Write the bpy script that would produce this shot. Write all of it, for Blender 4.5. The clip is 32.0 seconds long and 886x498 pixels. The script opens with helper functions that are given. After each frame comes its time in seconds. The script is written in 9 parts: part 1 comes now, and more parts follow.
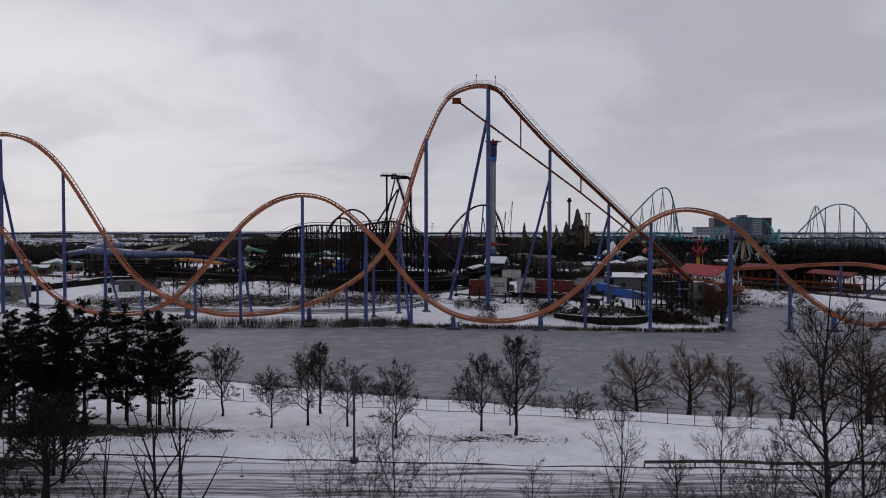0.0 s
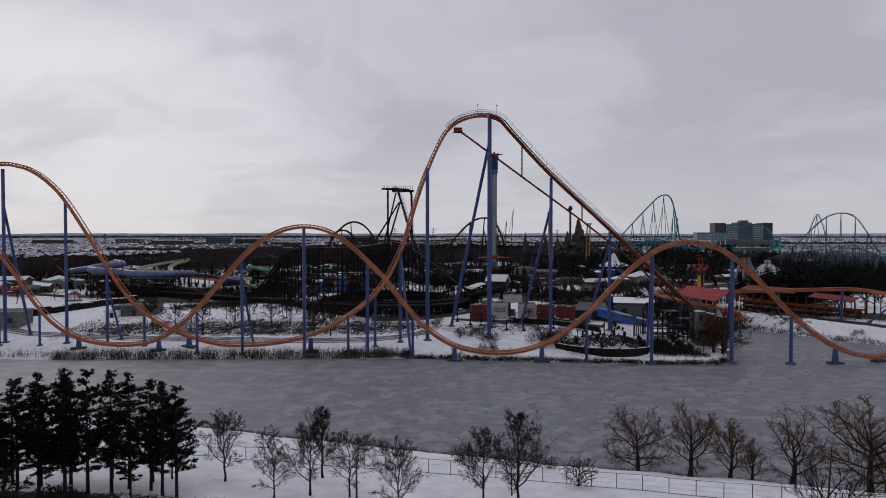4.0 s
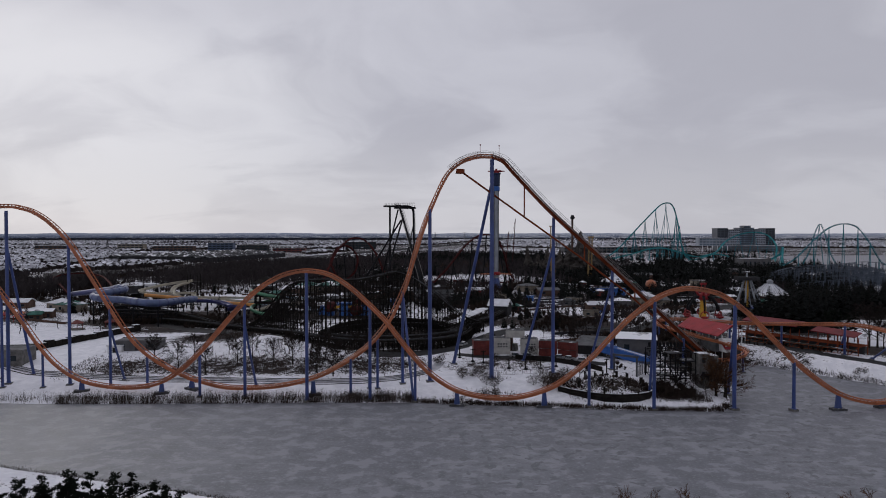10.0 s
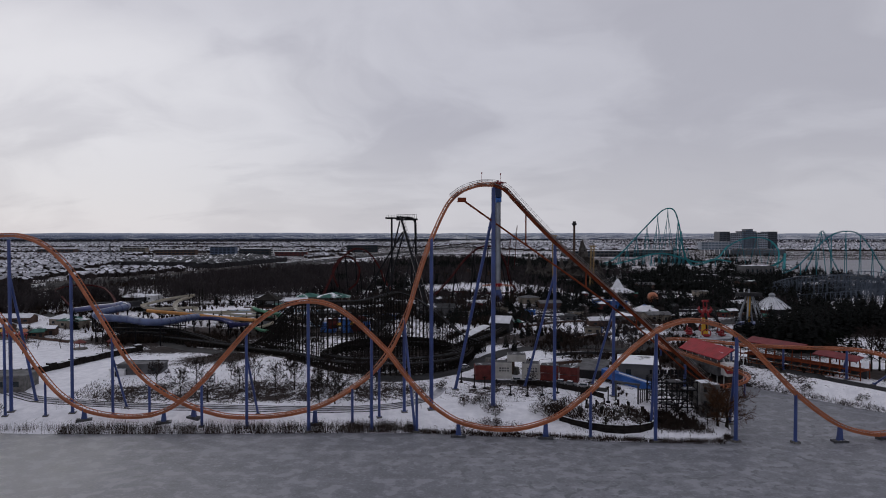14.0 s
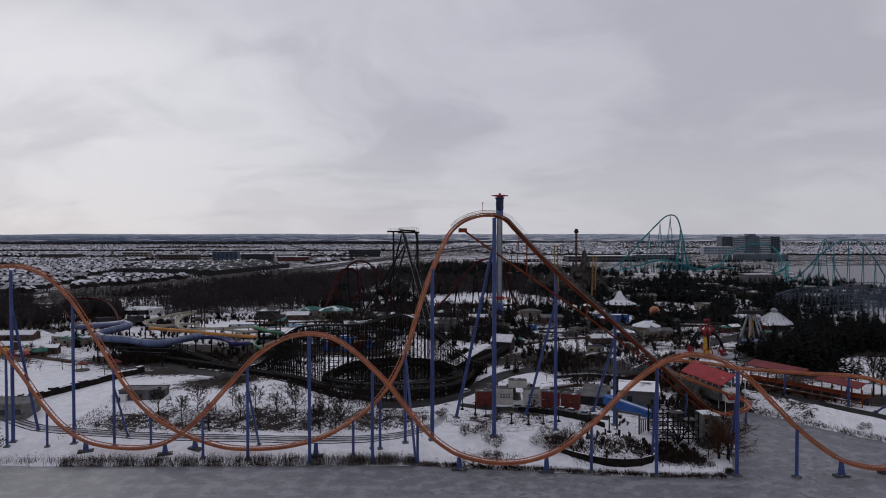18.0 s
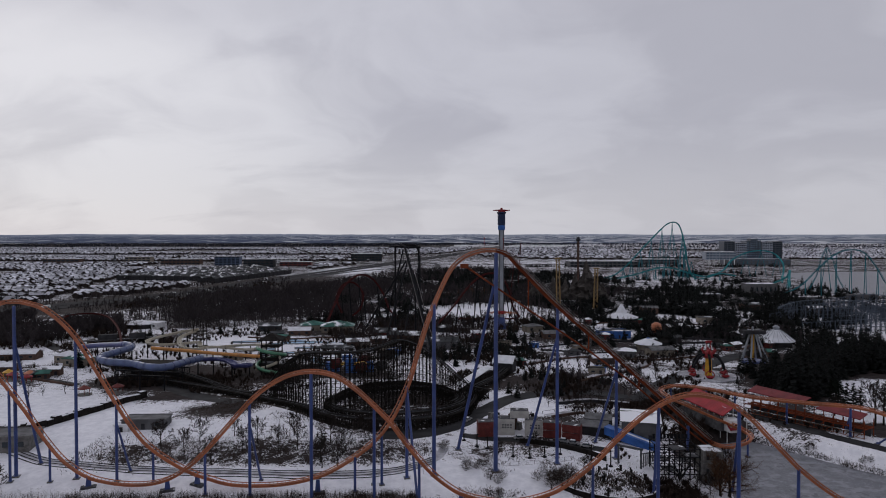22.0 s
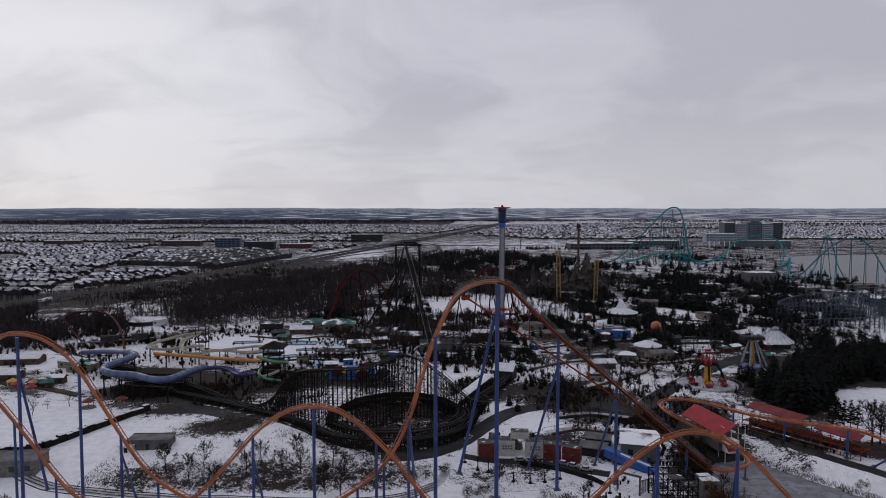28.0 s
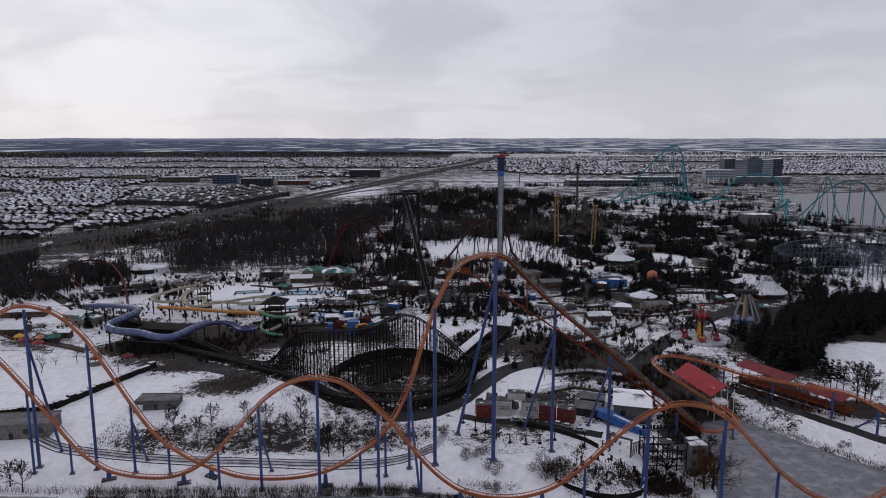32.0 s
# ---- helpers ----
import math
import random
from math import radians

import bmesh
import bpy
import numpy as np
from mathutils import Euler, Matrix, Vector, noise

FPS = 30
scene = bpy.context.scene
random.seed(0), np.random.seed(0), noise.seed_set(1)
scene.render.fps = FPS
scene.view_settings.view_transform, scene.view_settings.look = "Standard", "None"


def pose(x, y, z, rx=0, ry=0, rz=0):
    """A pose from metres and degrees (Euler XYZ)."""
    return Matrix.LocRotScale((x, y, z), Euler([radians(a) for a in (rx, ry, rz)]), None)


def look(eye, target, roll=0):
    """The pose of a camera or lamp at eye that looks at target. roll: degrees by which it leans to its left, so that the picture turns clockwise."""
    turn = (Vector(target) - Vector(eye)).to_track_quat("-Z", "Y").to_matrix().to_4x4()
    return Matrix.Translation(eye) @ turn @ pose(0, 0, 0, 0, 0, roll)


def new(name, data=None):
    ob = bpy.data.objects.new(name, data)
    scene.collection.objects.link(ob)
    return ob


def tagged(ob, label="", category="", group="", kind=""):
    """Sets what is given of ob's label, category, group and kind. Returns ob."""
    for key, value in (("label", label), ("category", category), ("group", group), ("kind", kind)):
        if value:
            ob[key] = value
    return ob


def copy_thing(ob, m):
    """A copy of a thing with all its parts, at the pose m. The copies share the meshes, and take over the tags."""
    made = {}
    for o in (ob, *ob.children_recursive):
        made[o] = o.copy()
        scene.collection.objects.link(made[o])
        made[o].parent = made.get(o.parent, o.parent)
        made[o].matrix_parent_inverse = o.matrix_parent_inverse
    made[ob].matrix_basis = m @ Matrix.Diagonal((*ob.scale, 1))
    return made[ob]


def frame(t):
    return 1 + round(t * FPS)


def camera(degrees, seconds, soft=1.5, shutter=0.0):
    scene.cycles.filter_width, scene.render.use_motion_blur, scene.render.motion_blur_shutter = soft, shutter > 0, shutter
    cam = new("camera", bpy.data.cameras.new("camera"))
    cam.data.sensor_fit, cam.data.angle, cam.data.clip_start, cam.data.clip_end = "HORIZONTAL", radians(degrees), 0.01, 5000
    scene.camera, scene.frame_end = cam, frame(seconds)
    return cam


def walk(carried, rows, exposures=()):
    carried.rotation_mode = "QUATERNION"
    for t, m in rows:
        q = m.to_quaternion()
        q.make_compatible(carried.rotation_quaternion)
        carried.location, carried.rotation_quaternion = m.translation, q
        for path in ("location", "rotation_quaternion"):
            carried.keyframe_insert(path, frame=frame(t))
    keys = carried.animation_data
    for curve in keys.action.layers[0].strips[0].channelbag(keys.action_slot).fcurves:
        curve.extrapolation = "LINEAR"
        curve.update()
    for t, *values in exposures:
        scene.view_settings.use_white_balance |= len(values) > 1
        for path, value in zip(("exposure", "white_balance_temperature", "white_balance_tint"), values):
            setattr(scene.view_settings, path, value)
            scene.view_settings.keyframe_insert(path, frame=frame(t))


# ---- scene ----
cam = camera(66.31, 32.0, soft=1.0)
PATH = [
    (0, pose(0.00, -0.00, 27.77, 88.471, 0, -0.000)),
    (1, pose(-0.00, -0.04, 29.87, 88.551, 0, 0.010)),
    (2, pose(-0.06, -0.08, 31.96, 88.584, 0, 0.033)),
    (3, pose(-0.10, -0.08, 34.11, 88.604, 0, 0.054)),
    (4, pose(-0.13, -0.05, 36.22, 88.617, 0, 0.075)),
    (7, pose(-0.19, 0.02, 42.60, 88.604, 0, 0.157)),
    (8, pose(-0.24, 0.08, 44.73, 88.600, 0, 0.173)),
    (9, pose(-0.31, 0.14, 46.86, 88.618, 0, 0.200)),
    (10, pose(-0.30, 0.20, 48.97, 88.609, 0, 0.231)),
    (11, pose(-0.32, 0.24, 51.09, 88.595, 0, 0.274)),
    (12, pose(-0.30, 0.24, 53.27, 88.566, 0, 0.311)),
    (13, pose(-0.27, 0.25, 55.54, 88.553, 0, 0.349)),
    (14, pose(-0.19, 0.24, 57.80, 88.595, 0, 0.391)),
    (14.5, pose(-0.09, 0.25, 58.95, 88.613, 0, 0.415)),
    (16.5, pose(0.05, 0.27, 63.56, 88.650, 0, 0.497)),
    (17, pose(0.14, 0.33, 64.69, 88.662, 0, 0.540)),
    (18, pose(0.24, 0.37, 66.93, 88.677, 0, 0.588)),
    (19, pose(0.28, 0.41, 69.30, 88.655, 0, 0.629)),
    (20, pose(0.24, 0.41, 72.03, 88.671, 0, 0.684)),
    (21, pose(0.27, 0.37, 74.95, 88.699, 0, 0.709)),
    (22, pose(0.31, 0.31, 77.87, 88.695, 0, 0.746)),
    (23, pose(0.28, 0.29, 80.77, 88.713, 0, 0.793)),
    (24, pose(0.20, 0.36, 83.60, 88.692, 0, 0.793)),
    (25, pose(0.09, 0.51, 86.48, 88.709, 0, 0.809)),
    (25.5, pose(0.02, 0.71, 87.98, 88.653, 0, 0.800)),
    (27.5, pose(-0.03, 0.90, 94.14, 87.208, 0, 0.760)),
    (28, pose(-0.11, 1.03, 95.74, 86.494, 0, 0.754)),
    (29, pose(-0.14, 1.08, 99.10, 84.898, 0, 0.679)),
    (30, pose(-0.21, 1.06, 102.53, 83.413, 0, 0.656)),
    (31, pose(-0.28, 0.97, 105.87, 82.009, 0, 0.636)),
    (32, pose(-0.33, 0.81, 109.08, 80.662, 0, 0.610)),
]
walk(cam, PATH, exposures=[(0.0, -0.05, 6465, 11), (26.0, -0.05, 6465, 11), (32.0, 0.2, 6465, 11)])

# ---- sky, sun ----
SUN_AZ, SUN_EL = radians(-38), radians(28)          # beyond the lake and to the west
SUN_DIR = Vector((math.sin(SUN_AZ) * math.cos(SUN_EL), math.cos(SUN_AZ) * math.cos(SUN_EL), math.sin(SUN_EL)))


class Nodes:
    """Short hand for building node trees."""

    def __init__(self, tree):
        self.t = tree

    def n(self, kind, **values):
        node = self.t.nodes.new(kind)
        for key, value in values.items():
            if key in node.inputs:
                node.inputs[key].default_value = value
        return node

    def link(self, a, b):
        self.t.links.new(a, b)

    def math(self, op, a, b=None, clamp=False):
        node = self.t.nodes.new("ShaderNodeMath")
        node.operation, node.use_clamp = op, clamp
        for k, v in enumerate((a, b)):
            if v is None:
                continue
            if isinstance(v, (int, float)):
                node.inputs[k].default_value = v
            else:
                self.link(v, node.inputs[k])
        return node.outputs[0]

    def mix(self, fac, a, b, blend="MIX"):
        node = self.t.nodes.new("ShaderNodeMix")
        node.data_type, node.blend_type = "RGBA", blend
        for k, v in ((0, fac), (6, a), (7, b)):
            if isinstance(v, (int, float)):
                node.inputs[k].default_value = v
            elif isinstance(v, tuple):
                node.inputs[k].default_value = (*v, 1)
            else:
                self.link(v, node.inputs[k])
        return node.outputs[2]

    def ramp(self, fac, lo, hi):
        node = self.t.nodes.new("ShaderNodeMapRange")
        node.interpolation_type = "SMOOTHSTEP"
        self.link(fac, node.inputs[0])
        node.inputs[1].default_value, node.inputs[2].default_value = lo, hi
        return node.outputs[0]

    def noise(self, vec, scale, detail=4, rough=0.55):
        node = self.n("ShaderNodeTexNoise", Scale=scale, Detail=detail, Roughness=rough)
        if vec is not None:
            self.link(vec, node.inputs["Vector"])
        return node.outputs[0]

    def stretch(self, vec, x, y, z):
        node = self.t.nodes.new("ShaderNodeMapping")
        node.inputs["Scale"].default_value = (x, y, z)
        self.link(vec, node.inputs["Vector"])
        return node.outputs[0]


world = bpy.data.worlds.new("overcast_sky")
scene.world = world
world.use_nodes = True
world.node_tree.nodes.clear()
W = Nodes(world.node_tree)
sky = W.n("ShaderNodeTexSky")
sky.sky_type, sky.sun_disc, sky.sun_elevation, sky.sun_rotation = "NISHITA", False, SUN_EL, SUN_AZ
way = W.n("ShaderNodeTexCoord").outputs["Generated"]
parts = W.n("ShaderNodeSeparateXYZ")
W.link(way, parts.inputs[0])
up = parts.outputs[2]
# the cloud sheet: wide soft billows, flattened towards the horizon, with a brighter break to the west
lift_ = W.math("ADD", W.math("MAXIMUM", up, 0.0), 0.34)
flat = W.t.nodes.new("ShaderNodeCombineXYZ")
W.link(W.math("DIVIDE", parts.outputs[0], lift_), flat.inputs[0])
W.link(W.math("DIVIDE", parts.outputs[1], lift_), flat.inputs[1])
warp = W.n("ShaderNodeTexNoise", Scale=1.1, Detail=3)
W.link(flat.outputs[0], warp.inputs["Vector"])
bent = W.t.nodes.new("ShaderNodeVectorMath")
bent.operation = "MULTIPLY_ADD"
W.link(warp.outputs["Color"], bent.inputs[0])
bent.inputs[1].default_value = (0.9, 0.9, 0.0)
W.link(flat.outputs[0], bent.inputs[2])
billow = W.noise(bent.outputs[0], 1.15, 6, 0.52)
big = W.ramp(billow, 0.44, 0.57)
fine = W.noise(bent.outputs[0], 4.2, 6, 0.6)
rolls = W.ramp(W.noise(W.stretch(flat.outputs[0], 1.0, 2.6, 1), 2.3, 5, 0.55), 0.52, 0.72)
dot = W.t.nodes.new("ShaderNodeVectorMath")
dot.operation = "DOT_PRODUCT"
W.link(way, dot.inputs[0])
dot.inputs[1].default_value = Vector((-0.62, 0.76, 0.17)).normalized()
glow = W.math("MULTIPLY", W.ramp(dot.outputs["Value"], 0.80, 0.99), W.math("SUBTRACT", 1.0, W.math("MULTIPLY", W.ramp(W.math("ADD", up, W.math("MULTIPLY", billow, 0.22)), 0.31, 0.40), 0.75)))
cloud = W.mix(big, (0.575, 0.578, 0.64), (0.468, 0.469, 0.530))
cloud = W.mix(W.math("MULTIPLY", W.ramp(fine, 0.35, 0.75), 0.22), cloud, (0.40, 0.40, 0.455))
cloud = W.mix(W.math("MULTIPLY", W.math("MULTIPLY", glow, W.math("SUBTRACT", 1.0, W.math("MULTIPLY", big, 0.4))), 0.78), cloud, (0.80, 0.80, 0.835))
cloud = W.mix(W.math("MULTIPLY", W.ramp(up, 0.17, 0.02), 0.42), cloud, (0.68, 0.675, 0.705))
cloud = W.mix(W.math("MULTIPLY", W.math("MULTIPLY", rolls, W.ramp(up, 0.22, 0.06)), 0.30), cloud, (0.43, 0.435, 0.49))
cloud = W.mix(W.math("MULTIPLY", W.ramp(parts.outputs[0], -0.1, 0.6), 0.24), cloud, (0.40, 0.40, 0.445))
clear = W.mix(1.0, sky.outputs[0], (0.07, 0.07, 0.07), "MULTIPLY")
cool = W.mix(0.05, cloud, clear)
# the country beyond the built land: fields and woods as they lie on the plain
drop_ = W.math("MAXIMUM", W.math("MULTIPLY", up, -1.0), 0.0022)
plain = W.t.nodes.new("ShaderNodeCombineXYZ")
W.link(W.math("DIVIDE", parts.outputs[0], drop_), plain.inputs[0])
W.link(W.math("DIVIDE", parts.outputs[1], drop_), plain.inputs[1])
far = W.noise(W.stretch(plain.outputs[0], 0.26, 0.12, 1), 1.0, 4, 0.55)
speck = W.noise(W.stretch(plain.outputs[0], 1.3, 0.5, 1), 1.0, 4, 0.6)
side_ = W.math("MULTIPLY", W.ramp(parts.outputs[0], -0.45, 0.15), 0.07)
kind_ = W.math("ADD", W.math("ADD", far, side_), W.math("MULTIPLY", speck, 0.10))
# distance haze painted in: bluish land colours, blended paler towards the horizon
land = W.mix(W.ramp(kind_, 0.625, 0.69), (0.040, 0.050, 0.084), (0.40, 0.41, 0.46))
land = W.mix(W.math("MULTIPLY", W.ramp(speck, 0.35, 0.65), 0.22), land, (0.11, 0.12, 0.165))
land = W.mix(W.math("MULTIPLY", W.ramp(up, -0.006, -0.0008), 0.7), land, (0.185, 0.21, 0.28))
edge = W.math("ADD", W.math("MULTIPLY", W.noise(W.stretch(way, 9, 9, 0), 1.0, 5), 0.0055), -0.0040)
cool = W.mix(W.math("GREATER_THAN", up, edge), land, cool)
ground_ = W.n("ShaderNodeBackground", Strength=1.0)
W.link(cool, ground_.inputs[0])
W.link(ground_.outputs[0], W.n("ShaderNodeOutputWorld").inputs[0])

sun = new("sun", bpy.data.lights.new("sun", "SUN"))
sun.data.energy, sun.data.angle, sun.data.color = 0.35, radians(20), (1.0, 0.97, 0.93)
sun.matrix_world = look(SUN_DIR * 300, (0, 0, 0))

# ---- materials ----
def mat(name, color, rough=0.6, vary=0.25, scale=0.6, fine=6.0, metal=0.0, bump=0.0, dirt=(), snow=0.0, each=0.0):
    """A procedural surface: base colour, two sizes of wear, optional snow on what faces up, optional difference from piece to piece."""
    m = bpy.data.materials.new(name)
    m.use_nodes = True
    N = Nodes(m.node_tree)
    bsdf = m.node_tree.nodes["Principled BSDF"]
    geo = N.n("ShaderNodeNewGeometry")
    pos = geo.outputs["Position"]
    a, b = N.noise(pos, scale, 3), N.noise(pos, fine, 3)
    dark = tuple(c * (1 - vary) for c in color)
    light = tuple(min(1, c * (1 + vary)) for c in color)
    col = N.mix(N.ramp(a, 0.3, 0.7), dark, light)
    col = N.mix(N.math("MULTIPLY", N.ramp(b, 0.45, 0.75), 0.5 * vary + 0.1), col, dirt or tuple(c * 0.55 for c in color))
    if each:
        rnd = N.math("ADD", N.n("ShaderNodeObjectInfo").outputs["Random"], geo.outputs["Random Per Island"])
        rnd = N.math("FRACT", rnd)
        col = N.mix(N.math("MULTIPLY", rnd, each), col, tuple(c * 0.3 for c in color))
    r = rough
    if snow:
        sep = N.n("ShaderNodeSeparateXYZ")
        N.link(geo.outputs["Normal"], sep.inputs[0])
        face = N.ramp(sep.outputs[2], 0.3, 0.75)
        patch = N.ramp(N.math("ADD", N.noise(pos, scale * 0.7, 4), snow - 0.5), 0.42, 0.55)
        col = N.mix(N.math("MULTIPLY", face, patch), col, (0.78, 0.79, 0.83))
    N.link(col, bsdf.inputs["Base Color"])
    bsdf.inputs["Roughness"].default_value = r
    bsdf.inputs["Metallic"].default_value = metal
    bsdf.inputs["Specular IOR Level"].default_value = 0.45 if rough < 0.5 else (0.25 if rough < 0.65 else 0.06)
    if bump:
        bp = N.n("ShaderNodeBump", Strength=bump, Distance=0.05)
        N.link(b, bp.inputs["Height"])
        N.link(bp.outputs[0], bsdf.inputs["Normal"])
    return m


ORANGE = mat("orange_track_paint", (0.34, 0.105, 0.042), 0.45, 0.22, 0.25, 3, dirt=(0.24, 0.09, 0.04))
RUST = mat("faded_red_orange_paint", (0.15, 0.036, 0.016), 0.75, 0.3, 0.3, 3, dirt=(0.08, 0.035, 0.025))
BLUE = mat("blue_column_paint", (0.032, 0.055, 0.175), 0.4, 0.22, 0.2, 2, dirt=(0.035, 0.05, 0.14))
CONCRETE = mat("grey_concrete", (0.14, 0.135, 0.13), 0.85, 0.3, 0.7, 6, bump=0.3)
DARKCON = mat("wet_dark_concrete", (0.07, 0.07, 0.075), 0.8, 0.3, 0.7, 6, snow=0.35)
WALKWAY = mat("galvanised_walkway", (0.23, 0.215, 0.21), 0.5, 0.25, 0.8, 5, metal=0.4)
BLACK = mat("black_steel_paint", (0.012, 0.012, 0.014), 0.7, 0.3, 0.3, 3)
DRED = mat("dark_red_track_paint", (0.055, 0.013, 0.013), 0.7, 0.3, 0.3, 3)
TEAL = mat("teal_track_paint", (0.035, 0.21, 0.23), 0.7, 0.2, 0.1, 1)
TEALD = mat("teal_column_paint", (0.03, 0.15, 0.185), 0.7, 0.2, 0.1, 1)
LATTICE = mat("pale_blue_grey_steel", (0.085, 0.102, 0.130), 0.7, 0.25, 0.2, 2)
TOWERNAVY = mat("dark_navy_curtain_wall", (0.022, 0.030, 0.048), 0.4, 0.2, 0.05, 1)
STEEL = mat("grey_galvanised_steel", (0.08, 0.083, 0.09), 0.7, 0.25, 0.3, 3, metal=0.3)
SILVER = mat("pale_grey_tower_paint", (0.23, 0.25, 0.28), 0.45, 0.2, 0.12, 2)
TIMBER = mat("dark_stained_timber", (0.016, 0.014, 0.013), 0.85, 0.35, 0.6, 4, bump=0.2)
PLANK = mat("weathered_plank", (0.06, 0.05, 0.043), 0.85, 0.3, 0.6, 4, snow=0.42)
REDROOF = mat("red_metal_roof", (0.25, 0.011, 0.018), 0.5, 0.2, 0.25, 2, dirt=(0.22, 0.02, 0.02))
FADEDROOF = mat("faded_red_metal_roof", (0.15, 0.016, 0.020), 0.6, 0.25, 0.25, 2, dirt=(0.09, 0.02, 0.02))
SNOWROOF = mat("snow_covered_roof", (0.62, 0.63, 0.67), 0.9, 0.1, 0.35, 2, dirt=(0.45, 0.45, 0.48))
GREYROOF = mat("grey_roof_with_snow", (0.10, 0.10, 0.105), 0.85, 0.3, 0.2, 3, snow=0.55)
TOWNROOF = mat("dark_roof_with_thin_snow", (0.06, 0.062, 0.065), 0.9, 0.3, 0.15, 1, snow=0.41)
GREENROOF = mat("green_roof_with_snow", (0.05, 0.13, 0.11), 0.7, 0.3, 0.2, 3, snow=0.42)
GREYWALL = mat("grey_cladding", (0.10, 0.10, 0.105), 0.8, 0.2, 0.3, 3)
DARKWALL = mat("dark_cladding", (0.035, 0.035, 0.038), 0.8, 0.3, 0.3, 3)
BEIGE = mat("beige_plaster_wall", (0.20, 0.175, 0.145), 0.85, 0.25, 0.3, 3)
BROWN = mat("brown_brick_wall", (0.085, 0.055, 0.045), 0.85, 0.3, 0.3, 4)
PALEGRID = mat("pale_window_grid", (0.27, 0.30, 0.35), 0.6, 0.15, 0.05, 1)
WHITE = mat("white_painted_metal", (0.62, 0.62, 0.63), 0.5, 0.12, 0.4, 3, dirt=(0.35, 0.34, 0.33))
CONTWHITE = mat("white_container_paint", (0.42, 0.41, 0.385), 0.6, 0.15, 0.5, 4, dirt=(0.25, 0.22, 0.2))
CONTRED = mat("red_brown_container_paint", (0.115, 0.024, 0.021), 0.6, 0.25, 0.5, 4)
REDPAINT = mat("red_fairground_paint", (0.22, 0.016, 0.02), 0.5, 0.2, 0.4, 3)
YELLOW = mat("yellow_fairground_paint", (0.55, 0.30, 0.03), 0.5, 0.2, 0.4, 3)
SLIDEBLUE = mat("lilac_blue_fibreglass", (0.062, 0.087, 0.175), 0.35, 0.22, 0.25, 2, dirt=(0.13, 0.16, 0.26), snow=0.04)
SLIDEDARK = mat("purple_blue_fibreglass", (0.05, 0.055, 0.16), 0.35, 0.2, 0.25, 2, snow=0.25)
SLIDETAN = mat("cream_fibreglass", (0.36, 0.33, 0.26), 0.4, 0.2, 0.25, 2, snow=0.25)
SLIDEORANGE = mat("orange_fibreglass", (0.45, 0.20, 0.05), 0.4, 0.2, 0.25, 2)
SLIDEGREEN = mat("green_fibreglass", (0.07, 0.20, 0.12), 0.4, 0.2, 0.25, 2)
POOLBLUE = mat("pale_blue_pool_floor", (0.20, 0.33, 0.46), 0.6, 0.2, 0.2, 2, snow=0.24)
VIVID = mat("bright_blue_paint", (0.03, 0.10, 0.32), 0.5, 0.2, 0.4, 3, snow=0.15)
GLASSDARK = mat("dark_window_glass", (0.02, 0.028, 0.035), 0.12, 0.3, 0.05, 0.5)
GLASSBLUE = mat("blue_grey_window_glass", (0.10, 0.14, 0.18), 0.15, 0.3, 0.05, 0.5)
ROCK = mat("artificial_rock", (0.06, 0.054, 0.05), 0.9, 0.4, 0.15, 1, bump=0.6, snow=0.12)
ASPHALT = mat("wet_asphalt", (0.03, 0.03, 0.032), 0.7, 0.3, 0.15, 2)
SLUSH = mat("driven_slushy_snow", (0.36, 0.36, 0.39), 0.8, 0.35, 0.25, 1.5, dirt=(0.12, 0.12, 0.125))
BARK = mat("dark_bark", (0.025, 0.021, 0.019), 0.9, 0.35, 1.2, 8, bump=0.4)
TWIG = mat("grey_brown_twigs", (0.024, 0.019, 0.018), 0.9, 0.3, 0.6, 4)
WILLOW = mat("tawny_willow_twigs", (0.080, 0.041, 0.023), 0.9, 0.3, 0.6, 4)
NEEDLE = mat("dark_pine_needles", (0.010, 0.014, 0.010), 0.85, 0.4, 0.5, 5, each=0.4)
SPRUCE = mat("dark_spruce_needles", (0.0135, 0.0150, 0.0145), 0.9, 0.4, 0.3, 4, each=0.4)
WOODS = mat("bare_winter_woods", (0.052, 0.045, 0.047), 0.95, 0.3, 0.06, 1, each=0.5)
# woods colour shifted to blue-grey; distance haze is painted into it
HAZEDWOODS = mat("hazed_far_woods", (0.030, 0.033, 0.045), 0.95, 0.3, 0.004, 0.05, each=0.4)
KERB = mat("snow_dusted_kerb", (0.07, 0.07, 0.075), 0.8, 0.3, 0.9, 6, snow=0.62)
BAREROOF = mat("grey_bare_roof", (0.13, 0.13, 0.135), 0.85, 0.3, 0.3, 3, snow=0.2)
# bare soil, darkened in colour by the shade under the trestle
SHADEDSOIL = mat("bare_soil_with_shade", (0.030, 0.025, 0.022), 0.95, 0.4, 0.4, 3, bump=0.3, snow=0.36)
TAN = mat("tan_steel_paint", (0.22, 0.145, 0.06), 0.6, 0.25, 0.2, 2)
NAVY = mat("dark_navy_paint", (0.012, 0.022, 0.06), 0.5, 0.2, 0.2, 2)
REED = mat("dry_reed_stems", (0.060, 0.048, 0.042), 0.9, 0.3, 0.4, 4, each=0.5)
HEDGE = mat("dark_dead_brush", (0.045, 0.033, 0.028), 0.95, 0.35, 0.4, 4, each=0.5)
LAMPMETAL = mat("dark_lamp_post_metal", (0.05, 0.045, 0.045), 0.5, 0.2, 0.5, 4, metal=0.3)
HOUSEWALL = mat("brown_house_walls", (0.05, 0.040, 0.038), 0.9, 0.2, 0.02, 0.3, each=0.8)
